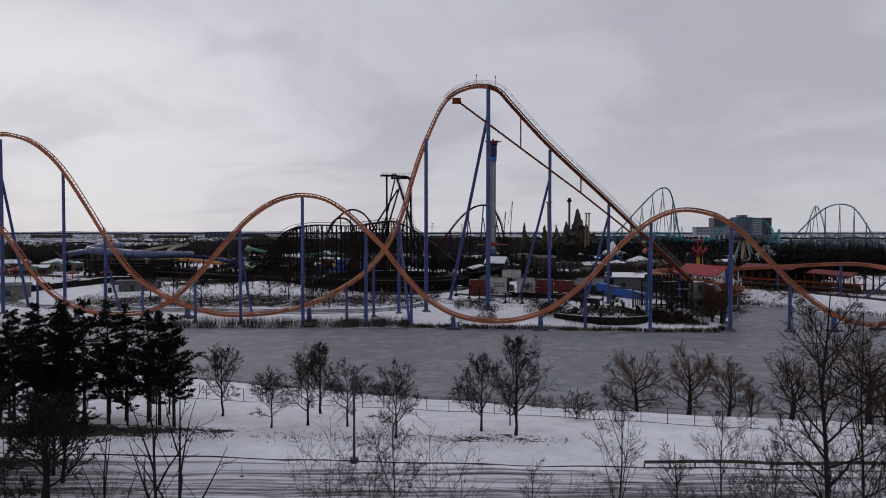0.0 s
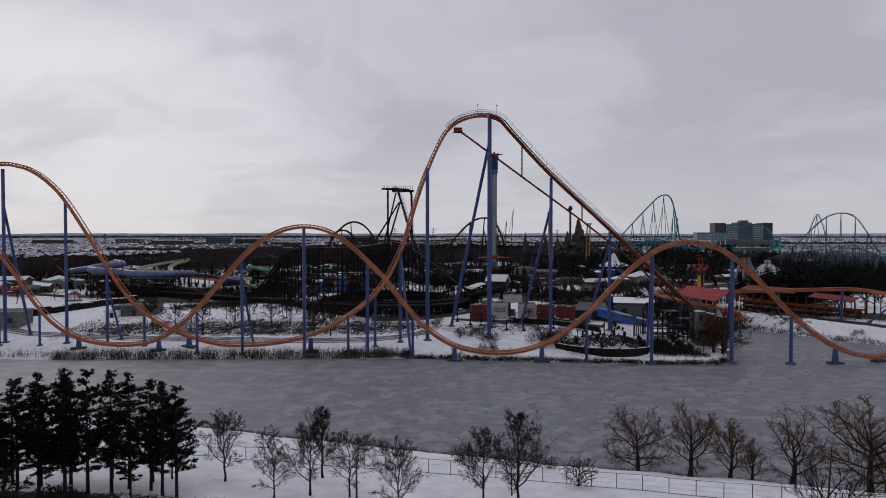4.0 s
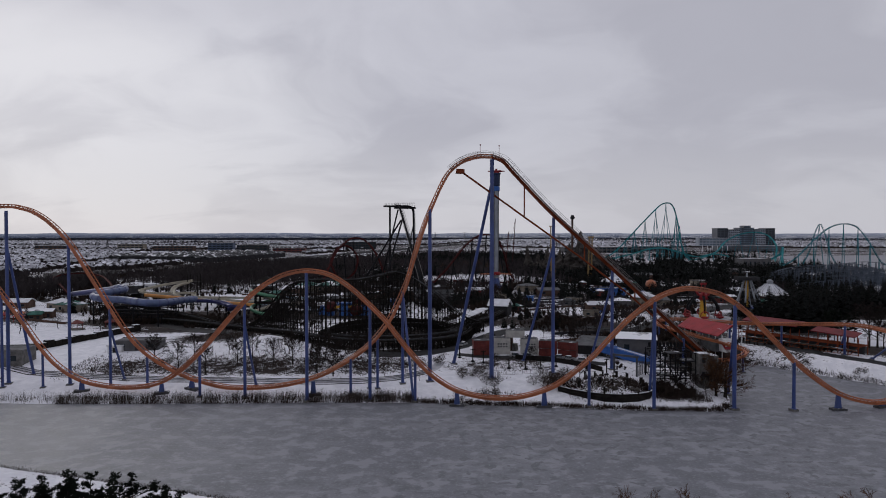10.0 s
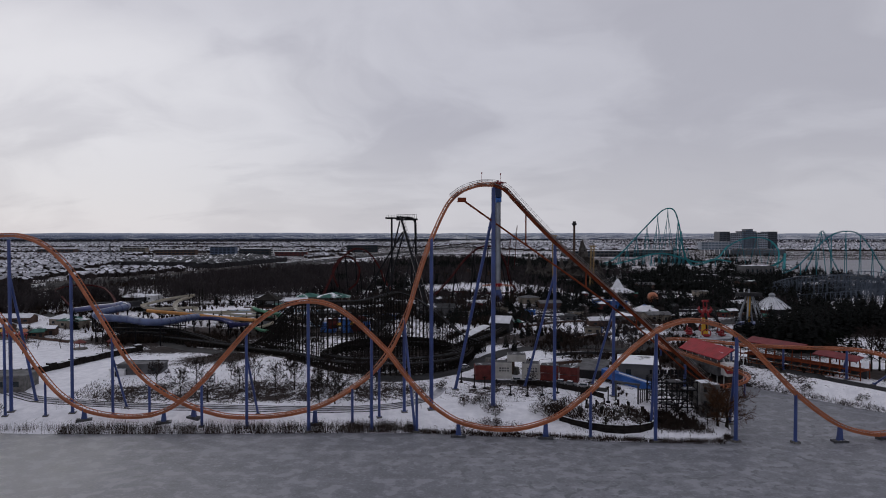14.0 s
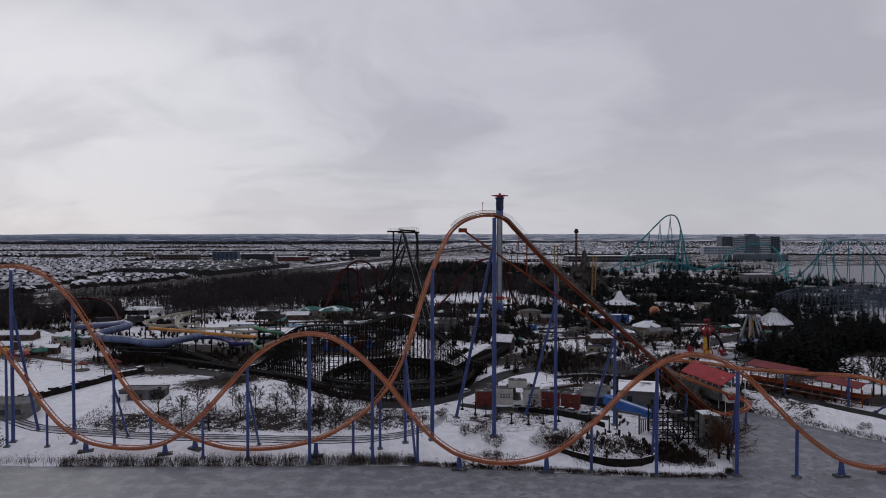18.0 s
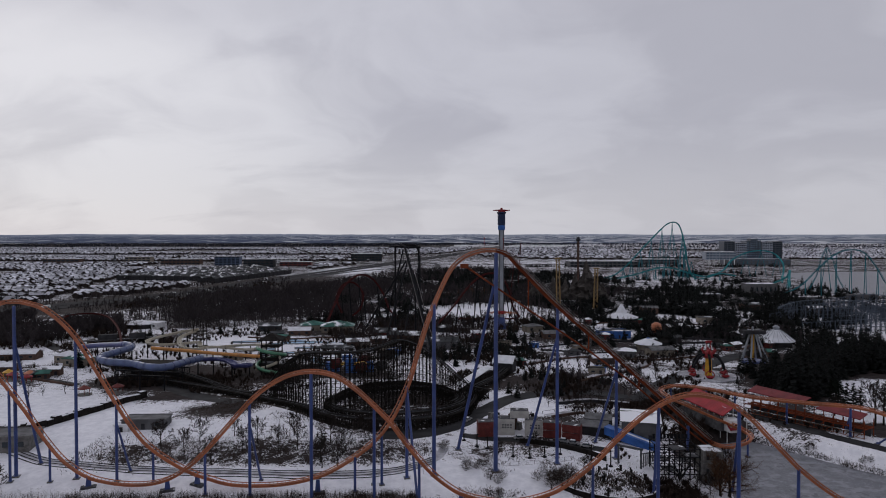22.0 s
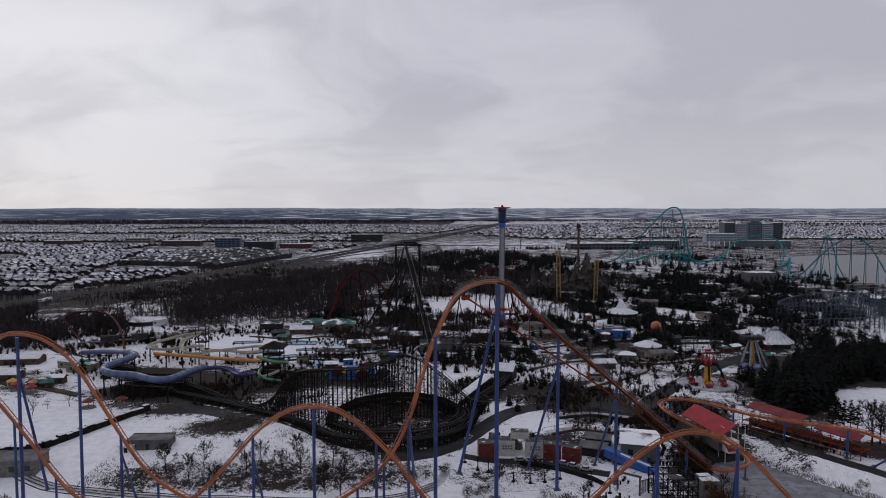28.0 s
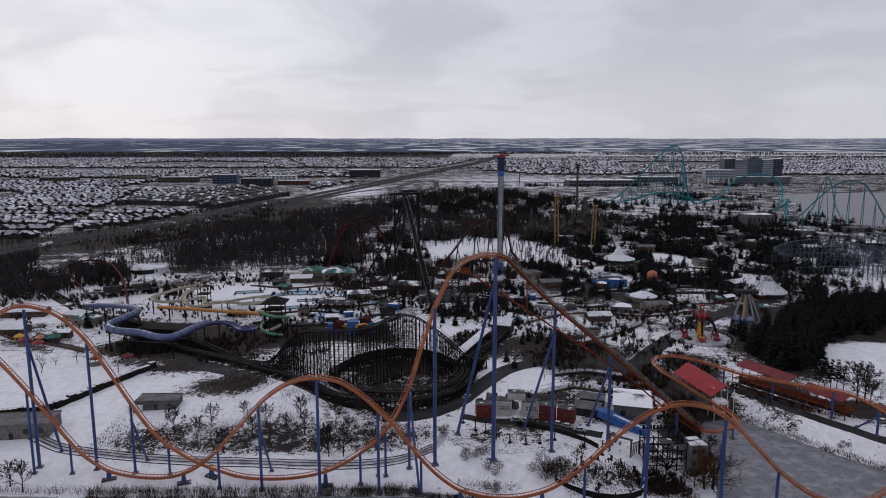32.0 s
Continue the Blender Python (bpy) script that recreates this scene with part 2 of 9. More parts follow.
HOUSEROOF = mat("snowy_house_roofs", (0.66, 0.67, 0.73), 0.9, 0.25, 0.02, 0.4, each=1.0)
CARPAINT = mat("car_paint", (0.25, 0.25, 0.26), 0.3, 0.1, 0.3, 2, each=0.8, snow=0.35)
RUBBER = mat("black_tyre_rubber", (0.02, 0.02, 0.02), 0.8)


def ground_material():
    """Snow over grass; 'brush' on the mesh says how thinly it lies and how much dead growth stands through it."""
    m = bpy.data.materials.new("patchy_snow_on_grass")
    m.use_nodes = True
    N = Nodes(m.node_tree)
    bsdf = m.node_tree.nodes["Principled BSDF"]
    pos = N.n("ShaderNodeNewGeometry").outputs["Position"]
    att = N.n("ShaderNodeAttribute")
    att.attribute_name = "brush"
    cover = att.outputs["Fac"]
    n1, n2, n3 = N.noise(pos, 0.04, 4, 0.6), N.noise(pos, 0.30, 5, 0.7), N.noise(pos, 1.5, 4, 0.75)
    s = N.math("ADD", N.math("MULTIPLY", n1, 0.28), N.math("ADD", N.math("MULTIPLY", n2, 0.34), N.math("MULTIPLY", n3, 0.38)))
    bare = N.ramp(N.math("ADD", s, N.math("SUBTRACT", cover, 0.5)), 0.522, 0.562)
    snow = N.mix(N.ramp(n2, 0.3, 0.7), (0.63, 0.635, 0.685), (0.79, 0.79, 0.835))
    soil = N.mix(N.ramp(n2, 0.3, 0.7), (0.018, 0.0145, 0.0140), (0.046, 0.037, 0.036))
    N.link(N.mix(bare, snow, soil), bsdf.inputs["Base Color"])
    bsdf.inputs["Roughness"].default_value = 0.95
    bsdf.inputs["Specular IOR Level"].default_value = 0.1
    bp = N.n("ShaderNodeBump", Strength=0.5, Distance=0.15)
    N.link(s, bp.inputs["Height"])
    N.link(bp.outputs[0], bsdf.inputs["Normal"])
    return m


def ice_material():
    """Grey lake ice with wind-blown snow and refrozen patches."""
    m = bpy.data.materials.new("grey_lake_ice")
    m.use_nodes = True
    N = Nodes(m.node_tree)
    bsdf = m.node_tree.nodes["Principled BSDF"]
    pos = N.n("ShaderNodeNewGeometry").outputs["Position"]
    n1 = N.noise(N.stretch(pos, 0.03, 0.055, 1), 1.0, 5, 0.55)
    n2 = N.noise(N.stretch(pos, 0.20, 0.24, 1), 1.0, 5, 0.6)
    n3 = N.noise(pos, 1.3, 4, 0.65)
    n4 = N.noise(N.stretch(pos, 0.40, 0.40, 1), 1.0, 2, 0.45)
    sep = N.n("ShaderNodeSeparateXYZ")
    N.link(pos, sep.inputs[0])
    col = N.mix(N.ramp(n1, 0.35, 0.65), (0.117, 0.122, 0.143), (0.149, 0.154, 0.176))
    col = N.mix(N.math("MULTIPLY", N.ramp(n2, 0.50, 0.60), 0.8), col, (0.232, 0.238, 0.268))
    col = N.mix(N.math("MULTIPLY", N.ramp(n2, 0.47, 0.36), 0.7), col, (0.076, 0.081, 0.097))
    melt = N.math("MULTIPLY", N.ramp(n4, 0.55, 0.62), N.math("MULTIPLY", N.ramp(sep.outputs[0], -70, 20), N.ramp(n1, 0.38, 0.52)))
    col = N.mix(N.math("MULTIPLY", melt, 0.75), col, (0.066, 0.073, 0.086))
    col = N.mix(N.math("MULTIPLY", N.ramp(n3, 0.5, 0.68), 0.5), col, (0.245, 0.25, 0.272))
    N.link(col, bsdf.inputs["Base Color"])
    N.link(N.math("ADD", N.math("MULTIPLY", n2, 0.3), 0.35), bsdf.inputs["Roughness"])
    bp = N.n("ShaderNodeBump", Strength=0.25, Distance=0.03)
    N.link(n3, bp.inputs["Height"])
    N.link(bp.outputs[0], bsdf.inputs["Normal"])
    return m


def road_snow():
    """Snow on a driven road: streaks of slush and wet asphalt drawn out along the way."""
    m = bpy.data.materials.new("streaky_road_snow")
    m.use_nodes = True
    N = Nodes(m.node_tree)
    bsdf = m.node_tree.nodes["Principled BSDF"]
    pos = N.n("ShaderNodeNewGeometry").outputs["Position"]
    a, b, c = N.noise(N.stretch(pos, 0.03, 1.1, 1), 1.0, 5, 0.65), N.noise(N.stretch(pos, 0.3, 4.0, 1), 1.0, 4, 0.6), N.noise(pos, 0.12, 3)
    k = N.math("ADD", N.math("MULTIPLY", a, 0.65), N.math("ADD", N.math("MULTIPLY", b, 0.2), N.math("MULTIPLY", c, 0.15)))
    sep = N.n("ShaderNodeSeparateXYZ")
    N.link(pos, sep.inputs[0])
    k = N.math("ADD", k, N.math("MULTIPLY", N.ramp(sep.outputs[0], -22, -52), 0.13))
    col = N.mix(N.ramp(k, 0.46, 0.56), (0.60, 0.60, 0.65), (0.20, 0.20, 0.215))
    col = N.mix(N.ramp(k, 0.54, 0.62), col, (0.06, 0.06, 0.065))
    N.link(col, bsdf.inputs["Base Color"])
    bsdf.inputs["Roughness"].default_value = 0.85
    bsdf.inputs["Specular IOR Level"].default_value = 0.12
    return m


GROUND, ICE, ROADSNOW = ground_material(), ice_material(), road_snow()

# ---- building helpers ----
class Mesh:
    """Collects points and faces; the shapes below are added to it in world metres."""

    def __init__(self):
        self.v, self.f = [], []

    def add(self, verts, faces):
        k = len(self.v)
        self.v.extend(verts)
        self.f.extend([tuple(i + k for i in f) for f in faces])
        return self

    def box(self, c, s, turn=0.0, taper=1.0):
        """A box on its base centre c, of size s, turned by degrees about z; taper narrows its top."""
        ca, sa = math.cos(radians(turn)), math.sin(radians(turn))
        out = []
        for k, z in ((1.0, 0.0), (taper, s[2])):
            for x, y in ((-1, -1), (1, -1), (1, 1), (-1, 1)):
                px, py = x * s[0] / 2 * k, y * s[1] / 2 * k
                out.append((c[0] + px * ca - py * sa, c[1] + px * sa + py * ca, c[2] + z))
        return self.add(out, [(3, 2, 1, 0), (4, 5, 6, 7), (0, 1, 5, 4), (1, 2, 6, 5), (2, 3, 7, 6), (3, 0, 4, 7)])

    def tube(self, pts, r, n=6, caps=True):
        """A round bar along a line of points; r is one radius or one for each point."""
        pts = [Vector(p) for p in pts]
        rs = r if isinstance(r, (list, tuple)) else [r] * len(pts)
        k, side = len(self.v), None
        for i, p in enumerate(pts):
            d = (pts[min(i + 1, len(pts) - 1)] - pts[max(i - 1, 0)])
            d = d.normalized() if d.length > 1e-9 else Vector((0, 0, 1))
            if side is None:
                side = d.orthogonal().normalized()
            else:
                side = side - d * side.dot(d)
                side = side.normalized() if side.length > 1e-6 else d.orthogonal().normalized()
            other = d.cross(side)
            for j in range(n):
                a = 2 * math.pi * j / n
                self.v.append(tuple(p + (side * math.cos(a) + other * math.sin(a)) * rs[i]))
        for i in range(len(pts) - 1):
            for j in range(n):
                a, b = k + i * n + j, k + i * n + (j + 1) % n
                self.f.append((a, b, b + n, a + n))
        if caps:
            self.f.append(tuple(k + j for j in reversed(range(n))))
            self.f.append(tuple(k + (len(pts) - 1) * n + j for j in range(n)))
        return self

    def ribbon(self, pts, sides, ups, shape):
        """Sweeps a closed outline, given as (side, up) pairs, along the points."""
        n, k = len(shape), len(self.v)
        for p, s, u in zip(pts, sides, ups):
            for a, b in shape:
                self.v.append(tuple(p + s * a + u * b))
        for i in range(len(pts) - 1):
            for j in range(n):
                a, b = k + i * n + j, k + i * n + (j + 1) % n
                self.f.append((a, b, b + n, a + n))
        self.f.append(tuple(k + j for j in reversed(range(n))))
        self.f.append(tuple(k + (len(pts) - 1) * n + j for j in range(n)))
        return self

    def slab(self, outline, z0, z1):
        """A flat piece with the outline (x, y) from z0 to z1."""
        n = len(outline)
        return self.add([(x, y, z0) for x, y in outline] + [(x, y, z1) for x, y in outline],
                        [tuple(reversed(range(n))), tuple(range(n, 2 * n))] + [(i, (i + 1) % n, n + (i + 1) % n, n + i) for i in range(n)])

    def gable(self, c, s, h, turn=0.0, over=0.4, t=0.25):
        """A pitched roof of thickness t over a box of size s at eaves height c[2]; the ridge runs along x."""
        ca, sa = math.cos(radians(turn)), math.sin(radians(turn))
        lx, ly = s[0] / 2 + over, s[1] / 2 + over
        out = []
        for x in (-lx, lx):
            for y, z in ((-ly, 0), (0, h), (ly, 0), (ly, t), (0, h + t), (-ly, t)):
                out.append((c[0] + x * ca - y * sa, c[1] + x * sa + y * ca, c[2] + z))
        return self.add(out, [(0, 1, 7, 6), (1, 2, 8, 7), (2, 3, 9, 8), (3, 4, 10, 9), (4, 5, 11, 10), (5, 0, 6, 11), (5, 4, 1, 0), (4, 3, 2, 1), (6, 7, 10, 11), (7, 8, 9, 10)])

    def hip(self, c, s, h, turn=0.0, over=0.5, t=0.25, top=0.0):
        """A hipped roof; top is the share of the plan that stays flat or forms the ridge."""
        ca, sa = math.cos(radians(turn)), math.sin(radians(turn))
        out = []
        for k, z in ((1.0, 0.0), (1.0, t), (max(top, 0.02), h + t)):
            for x, y in ((-1, -1), (1, -1), (1, 1), (-1, 1)):
                px, py = x * (s[0] / 2 + over) * k, y * (s[1] / 2 + over) * k
                out.append((c[0] + px * ca - py * sa, c[1] + px * sa + py * ca, c[2] + z))
        f = [(3, 2, 1, 0), (8, 9, 10, 11)]
        for q in (0, 4):
            f += [(q + i, q + (i + 1) % 4, q + 4 + (i + 1) % 4, q + 4 + i) for i in range(4)]
        return self.add(out, f)

    def lathe(self, c, rings, n=16):
        """A turned body: rings of (radius, height) above c."""
        k = len(self.v)
        for r, z in rings:
            for j in range(n):
                a = 2 * math.pi * j / n
                self.v.append((c[0] + r * math.cos(a), c[1] + r * math.sin(a), c[2] + z))
        for i in range(len(rings) - 1):
            for j in range(n):
                a, b = k + i * n + j, k + i * n + (j + 1) % n
                self.f.append((a, b, b + n, a + n))
        self.f.append(tuple(k + j for j in reversed(range(n))))
        self.f.append(tuple(k + (len(rings) - 1) * n + j for j in range(n)))
        return self


ORIGIN = {}


def thing(name, at=(0, 0, 0), label="", category="", group="", kind=""):
    """An Empty at the base of a thing; its parts are given in world metres."""
    ob = new(name)
    ob.empty_display_size = 0.5
    ob.location = at
    ORIGIN[ob.name] = Vector(at)
    return tagged(ob, label, category, group, kind)


def data_of(mesh, name, materials, origin, smooth=False):
    me = bpy.data.meshes.new(name)
    o = tuple(origin)
    me.from_pydata([(x - o[0], y - o[1], z - o[2]) for x, y, z in mesh.v], [], mesh.f)
    for m in materials if isinstance(materials, (list, tuple)) else [materials]:
        me.materials.append(m)
    if smooth:
        me.shade_smooth()
    me.update()
    return me


def part(name, mesh, material, parent, label="", smooth=False, kind=""):
    """One mesh as a part of a thing, or of a part."""
    o = ORIGIN[parent.name]
    ob = new(name, data_of(mesh, name, material, o, smooth))
    ob.parent = parent
    ORIGIN[ob.name] = o
    return tagged(ob, label, kind=kind)


def solid(name, mesh, material, at, label="", category="", group="", kind="", smooth=False):
    """A thing that is one mesh."""
    ob = new(name, data_of(mesh, name, material, at, smooth))
    ob.location = at
    ORIGIN[ob.name] = Vector(at)
    return tagged(ob, label, category, group, kind)


def spline(ctrl, step=1.0, closed=False):
    """Evenly spaced points on a smooth line through the control points."""
    p = [Vector(c) for c in ctrl]
    if closed:
        p = [p[-1]] + p + [p[0], p[1]]
    else:
        p = [p[0] * 2 - p[1]] + p + [p[-1] * 2 - p[-2]]
    fine = []
    for i in range(1, len(p) - 2):
        a, b, c, d = p[i - 1], p[i], p[i + 1], p[i + 2]
        for k in range(16):
            t = k / 16
            fine.append(0.5 * ((2 * b) + (c - a) * t + (2 * a - 5 * b + 4 * c - d) * t * t + (3 * b - a - 3 * c + d) * t ** 3))
    fine.append(p[-2])
    out, left = [fine[0]], step
    for a, b in zip(fine, fine[1:]):
        while (b - a).length >= left:
            a = a + (b - a).normalized() * left
            out.append(a)
            left = step
        left -= (b - a).length
    out.append(fine[-1])
    return out


def frames_along(pts, lean=None):
    """Side and up directions at each point, with the side kept level; lean tilts them by degrees."""
    sides, ups, last = [], [], None
    for i, p in enumerate(pts):
        d = (pts[min(i + 1, len(pts) - 1)] - pts[max(i - 1, 0)]).normalized()
        s = Vector((d.y, -d.x, 0))
        if s.length < 0.12 and last is not None:
            s = last - d * last.dot(d)
        s = s.normalized() if s.length > 1e-6 else Vector((1, 0, 0))
        if last is not None and s.dot(last) < 0:
            s = -s
        last = s
        u = s.cross(d).normalized()
        if lean:
            a = radians(lean[i] if isinstance(lean, list) else lean)
            s, u = s * math.cos(a) + u * math.sin(a), u * math.cos(a) - s * math.sin(a)
        sides.append(s)
        ups.append(u)
    return sides, ups


def track(parent, ctrl, colour, rail=None, step=1.2, spine=0.36, drop=0.78, gauge=0.85, rr=0.15, name="track"):
    """Box-spine steel track: spine, two rails and the ties between them. The line runs between the rails."""
    pts = spline(ctrl, step)
    sides, ups = frames_along(pts)
    sp = Mesh().ribbon(pts, sides, ups, [(-spine, -drop - spine), (spine, -drop - spine), (spine, -drop + spine), (-spine, -drop + spine)])
    one = part(name + "_spine", sp, colour, parent)
    for sgn, nm in ((-1, name + "_rail"), (1, name + "_rail")):
        part(nm, Mesh().tube([p + s * gauge * sgn for p, s in zip(pts, sides)], rr, 5), rail or colour, one)
    ties = Mesh()
    for p, s, u in zip(pts, sides, ups):
        for sgn in (-1, 1):
            ties.tube([p + s * gauge * sgn - u * 0.05, p - u * drop + s * spine * 0.6 * sgn], 0.10, 4, False)
    part(name + "_tie", ties, colour, one, kind="stuff")
    return pts, sides, ups


def column(parent, base, top, r, material=None, footing=True, r2=None, n=10):
    """A round steel column with its concrete footing."""
    b, t = Vector(base), Vector(top)
    ob = part("support_column", Mesh().tube([b, b.lerp(t, 0.5), t], [r, r * 0.97, r2 or r * 0.9], n), material or BLUE, parent)
    if footing:
        part("footing", Mesh().box((b.x, b.y, b.z - 1.0), (r * 4.2, r * 4.2, 1.25), 12, 0.9), CONCRETE, ob)
        part("base_flange", Mesh().lathe((b.x, b.y, b.z + 0.24), [(r * 1.6, 0), (r * 1.6, 0.12), (r * 1.05, 0.14), (r * 1.02, 0.6)], n), material or BLUE, ob)
    return ob

# ---- land and lake ----
LAKE = [(-900, 215), (-300, 196), (-112, 192.4), (-60, 193.2), (-31.7, 194.2), (-9, 194.2), (2, 192.4), (16.7, 190.9), (47.3, 186.4), (74.8, 184.6),
        (80, 190), (84, 202), (92, 216), (92, 238), (99, 252), (112, 254), (118, 247), (125, 236.6), (134, 224), (146, 210), (190, 186), (400, 150),
        (400, 20), (190, 40), (110, 70), (70, 89), (57, 93.5), (43, 98), (17, 104.5), (0, 110), (-22, 117), (-44, 125), (-110, 146), (-300, 160), (-900, 180)]


def lake_gap(x, y):
    """Metres from the shore, negative on the lake."""
    x, y = np.asarray(x, float), np.asarray(y, float)
    best, inside = np.full(x.shape, 1e9), np.zeros(x.shape, bool)
    for (ax, ay), (bx, by) in zip(LAKE, LAKE[1:] + LAKE[:1]):
        ex, ey = bx - ax, by - ay
        t = np.clip(((x - ax) * ex + (y - ay) * ey) / (ex * ex + ey * ey), 0, 1)
        best = np.minimum(best, np.hypot(x - ax - t * ex, y - ay - t * ey))
        if ay != by:
            cross = (ay > y) != (by > y)
            inside ^= cross & (x < ax + (y - ay) / (by - ay) * ex)
    return np.where(inside, -best, best)


def wobble(x, y):
    return np.sin(x * 0.31 + 1.3 * np.sin(y * 0.23)) * 0.5 + np.sin(y * 0.41 + x * 0.17) * 0.3 + np.sin(x * 0.9 + y * 0.7) * 0.2


def height(x, y):
    """The land's height in metres above the ice."""
    x, y = np.asarray(x, float), np.asarray(y, float)
    far = np.interp(y, [190, 200, 210, 230, 260, 300, 400, 600, 5200], [1.2, 1.8, 3.0, 4.5, 5.5, 6.2, 6.0, 5.0, 4.0])
    near = np.interp(y, [-200, 58, 68, 80, 95, 110, 140], [6, 5.2, 5.0, 4.2, 2.8, 1.8, 1.4])
    z = np.where(y > 165, far, near)
    z = np.where((y > 150) & (x > 78), np.minimum(z, 5.2), z)
    # the low rise with dead growth behind the shore path
    z = z + 2.2 * np.exp(-(((x + 70) / 45) ** 2 + ((y - 262) / 26) ** 2))
    # the raised garden bed by the inlet
    z = z + 2.0 * np.exp(-(((x - 48.5) / 11.5) ** 2 + ((y - 202) / 10) ** 2) ** 2)
    # the hollow that the timber helix stands in
    z = z - 2.4 * np.exp(-(((x + 23) / 36) ** 2 + ((y - 286) / 32) ** 2) ** 2)
    g = lake_gap(x, y) + 0.5 * wobble(x, y)
    k = np.clip(g / 3.0, 0, 1)
    bank = 0.9 * k + (z - 0.9) * np.clip((g - 1.0) / 9.0, 0, 1)
    z = np.where(g > 0, bank, np.maximum(-1.2, g * 0.5))
    return z + np.where(g > 4, 0.12 * wobble(x * 1.7, y * 1.7), 0)


NEAR_Z = height(*np.meshgrid(np.arange(-330, 331.0), np.arange(0, 431.0)))


def gz(x, y):
    """The land's height at one place."""
    if -329 < x < 329 and 1 < y < 429:
        i, j = int(math.floor(x)) + 330, int(math.floor(y))
        u, v = x - math.floor(x), y - math.floor(y)
        a, b = NEAR_Z[j, i] * (1 - u) + NEAR_Z[j, i + 1] * u, NEAR_Z[j + 1, i] * (1 - u) + NEAR_Z[j + 1, i + 1] * u
        return float(a * (1 - v) + b * v)
    return float(height(x, y)) if y < 430 else float(np.interp(y, [400, 600, 5200], [6.0, 5.0, 4.0]))


def spaced(lo, a, b, hi, fine, grow=1.13):
    mid = list(np.arange(a, b + 0.01, fine))
    left, right, d = [], [], fine
    q = a
    while q > lo:
        d *= grow
        q -= d
        left.append(max(q, lo))
    q, d = b, fine
    while q < hi:
        d *= grow
        q += d
        right.append(min(q, hi))
    return np.array(left[::-1] + mid + right)


def brushy(x, y):
    """How much dead growth and bare soil shows through the snow, 0 to 1."""
    def blob(cx, cy, rx, ry, w):
        return w * np.exp(-(((x - cx) / rx) ** 2 + ((y - cy) / ry) ** 2) ** 2)
    b = np.where(y > 195, 0.472, 0.46)
    b += np.interp(y, [240, 300, 420, 640, 700, 3300, 3450, 5200], [0, 0.025, 0.045, 0.06, 0.10, 0.11, 0.16, 0.16])
    b += 0.05 * np.sin(x / 23 + 2 * np.sin(y / 31)) * np.sin(y / 17 + x / 40) * (y > 290) * (y < 700)
    way = np.interp(y, [420, 560, 645, 715, 800, 880, 1000, 1120, 1270, 1420], [-445, -428, -408, -372, -330, -307, -287, -262, -235, -200])
    b += 0.08 * np.exp(-((x - way - 20) / 75) ** 4) * (y > 520) * (y < 1150)
    for args in ((-66, 225, 64, 13, 0.115), (-95, 268, 22, 12, 0.12), (-20, 278, 34, 34, 0.10), (49, 203, 13, 11, 0.075), (20, 226, 16, 9, 0.09),
                 (-130, 312, 40, 26, 0.12), (-110, 345, 50, 26, 0.12), (-44, 79.6, 20, 4.2, 0.15), (-62, 80, 24, 5.5, 0.24), (-27, 79, 9, 2.6, 0.10), (-7, 76, 16, 3.0, 0.13),
                 (8, 75, 8, 3.0, 0.13), (60, 300, 22, 26, 0.08), (-40, 470, 150, 80, 0.03), (120, 500, 120, 110, 0.03), (150, 300, 20, 22, 0.12), (135, 266, 13, 18, 0.22), (103, 262, 9, 17, 0.4), (112, 300, 14, 20, 0.2), (42, 262, 14, 9, 0.16), (30, 238, 16, 5, 0.16), (160, 252, 12, 10, 0.2), (200, 345, 60, 26, 0.2), (240, 392, 60, 28, 0.2),
                 (96, 244, 14, 20, 0.1), (-150, 560, 120, 60, 0.03), (-350, 640, 200, 60, 0.05), (100, 250, 26, 26, 0.06), (64, 318, 15, 28, 0.2), (86, 288, 13, 18, 0.25), (14, 332, 16, 24, 0.15), (42, 325, 22, 24, 0.13), (110, 420, 60, 40, 0.05), (-140, 326, 34, 16, 0.2), (66, 199, 9, 6, 0.14), (60, 244, 14, 8, 0.12), (84, 226, 10, 16, 0.2), (-84, 278, 10, 16, 0.09), (-70, 348, 50, 20, 0.1)):
        b += blob(*args)
    open_snow = blob(215, 318, 40, 24, -0.3) + blob(330, 1080, 130, 170, -0.035) + blob(180, 1640, 260, 230, -0.05) + blob(-200, 1330, 70, 120, -0.1) + blob(-170, 255, 40, 40, -0.12) + blob(-40, 207, 120, 8, -0.12) + blob(16, 214, 14, 9, -0.12) + blob(35, 640, 50, 60, -0.2) + blob(72, 602, 36, 46, -0.16) + blob(190, 565, 22, 52, -0.14) + blob(106, 556, 20, 26, -0.14)
    open_snow += np.where((y > 45) & (y < 110), -0.10, 0) + blob(40, 276, 10, 12, -0.06) + blob(-120, 430, 60, 40, -0.10) + np.where((y > 3400) & (x > -200 + 0.05 * y), -0.10, 0) + blob(-66, 268, 16, 14, -0.12) + blob(-150, 245, 34, 30, -0.1)
    return np.clip(b + open_snow, 0, 1)


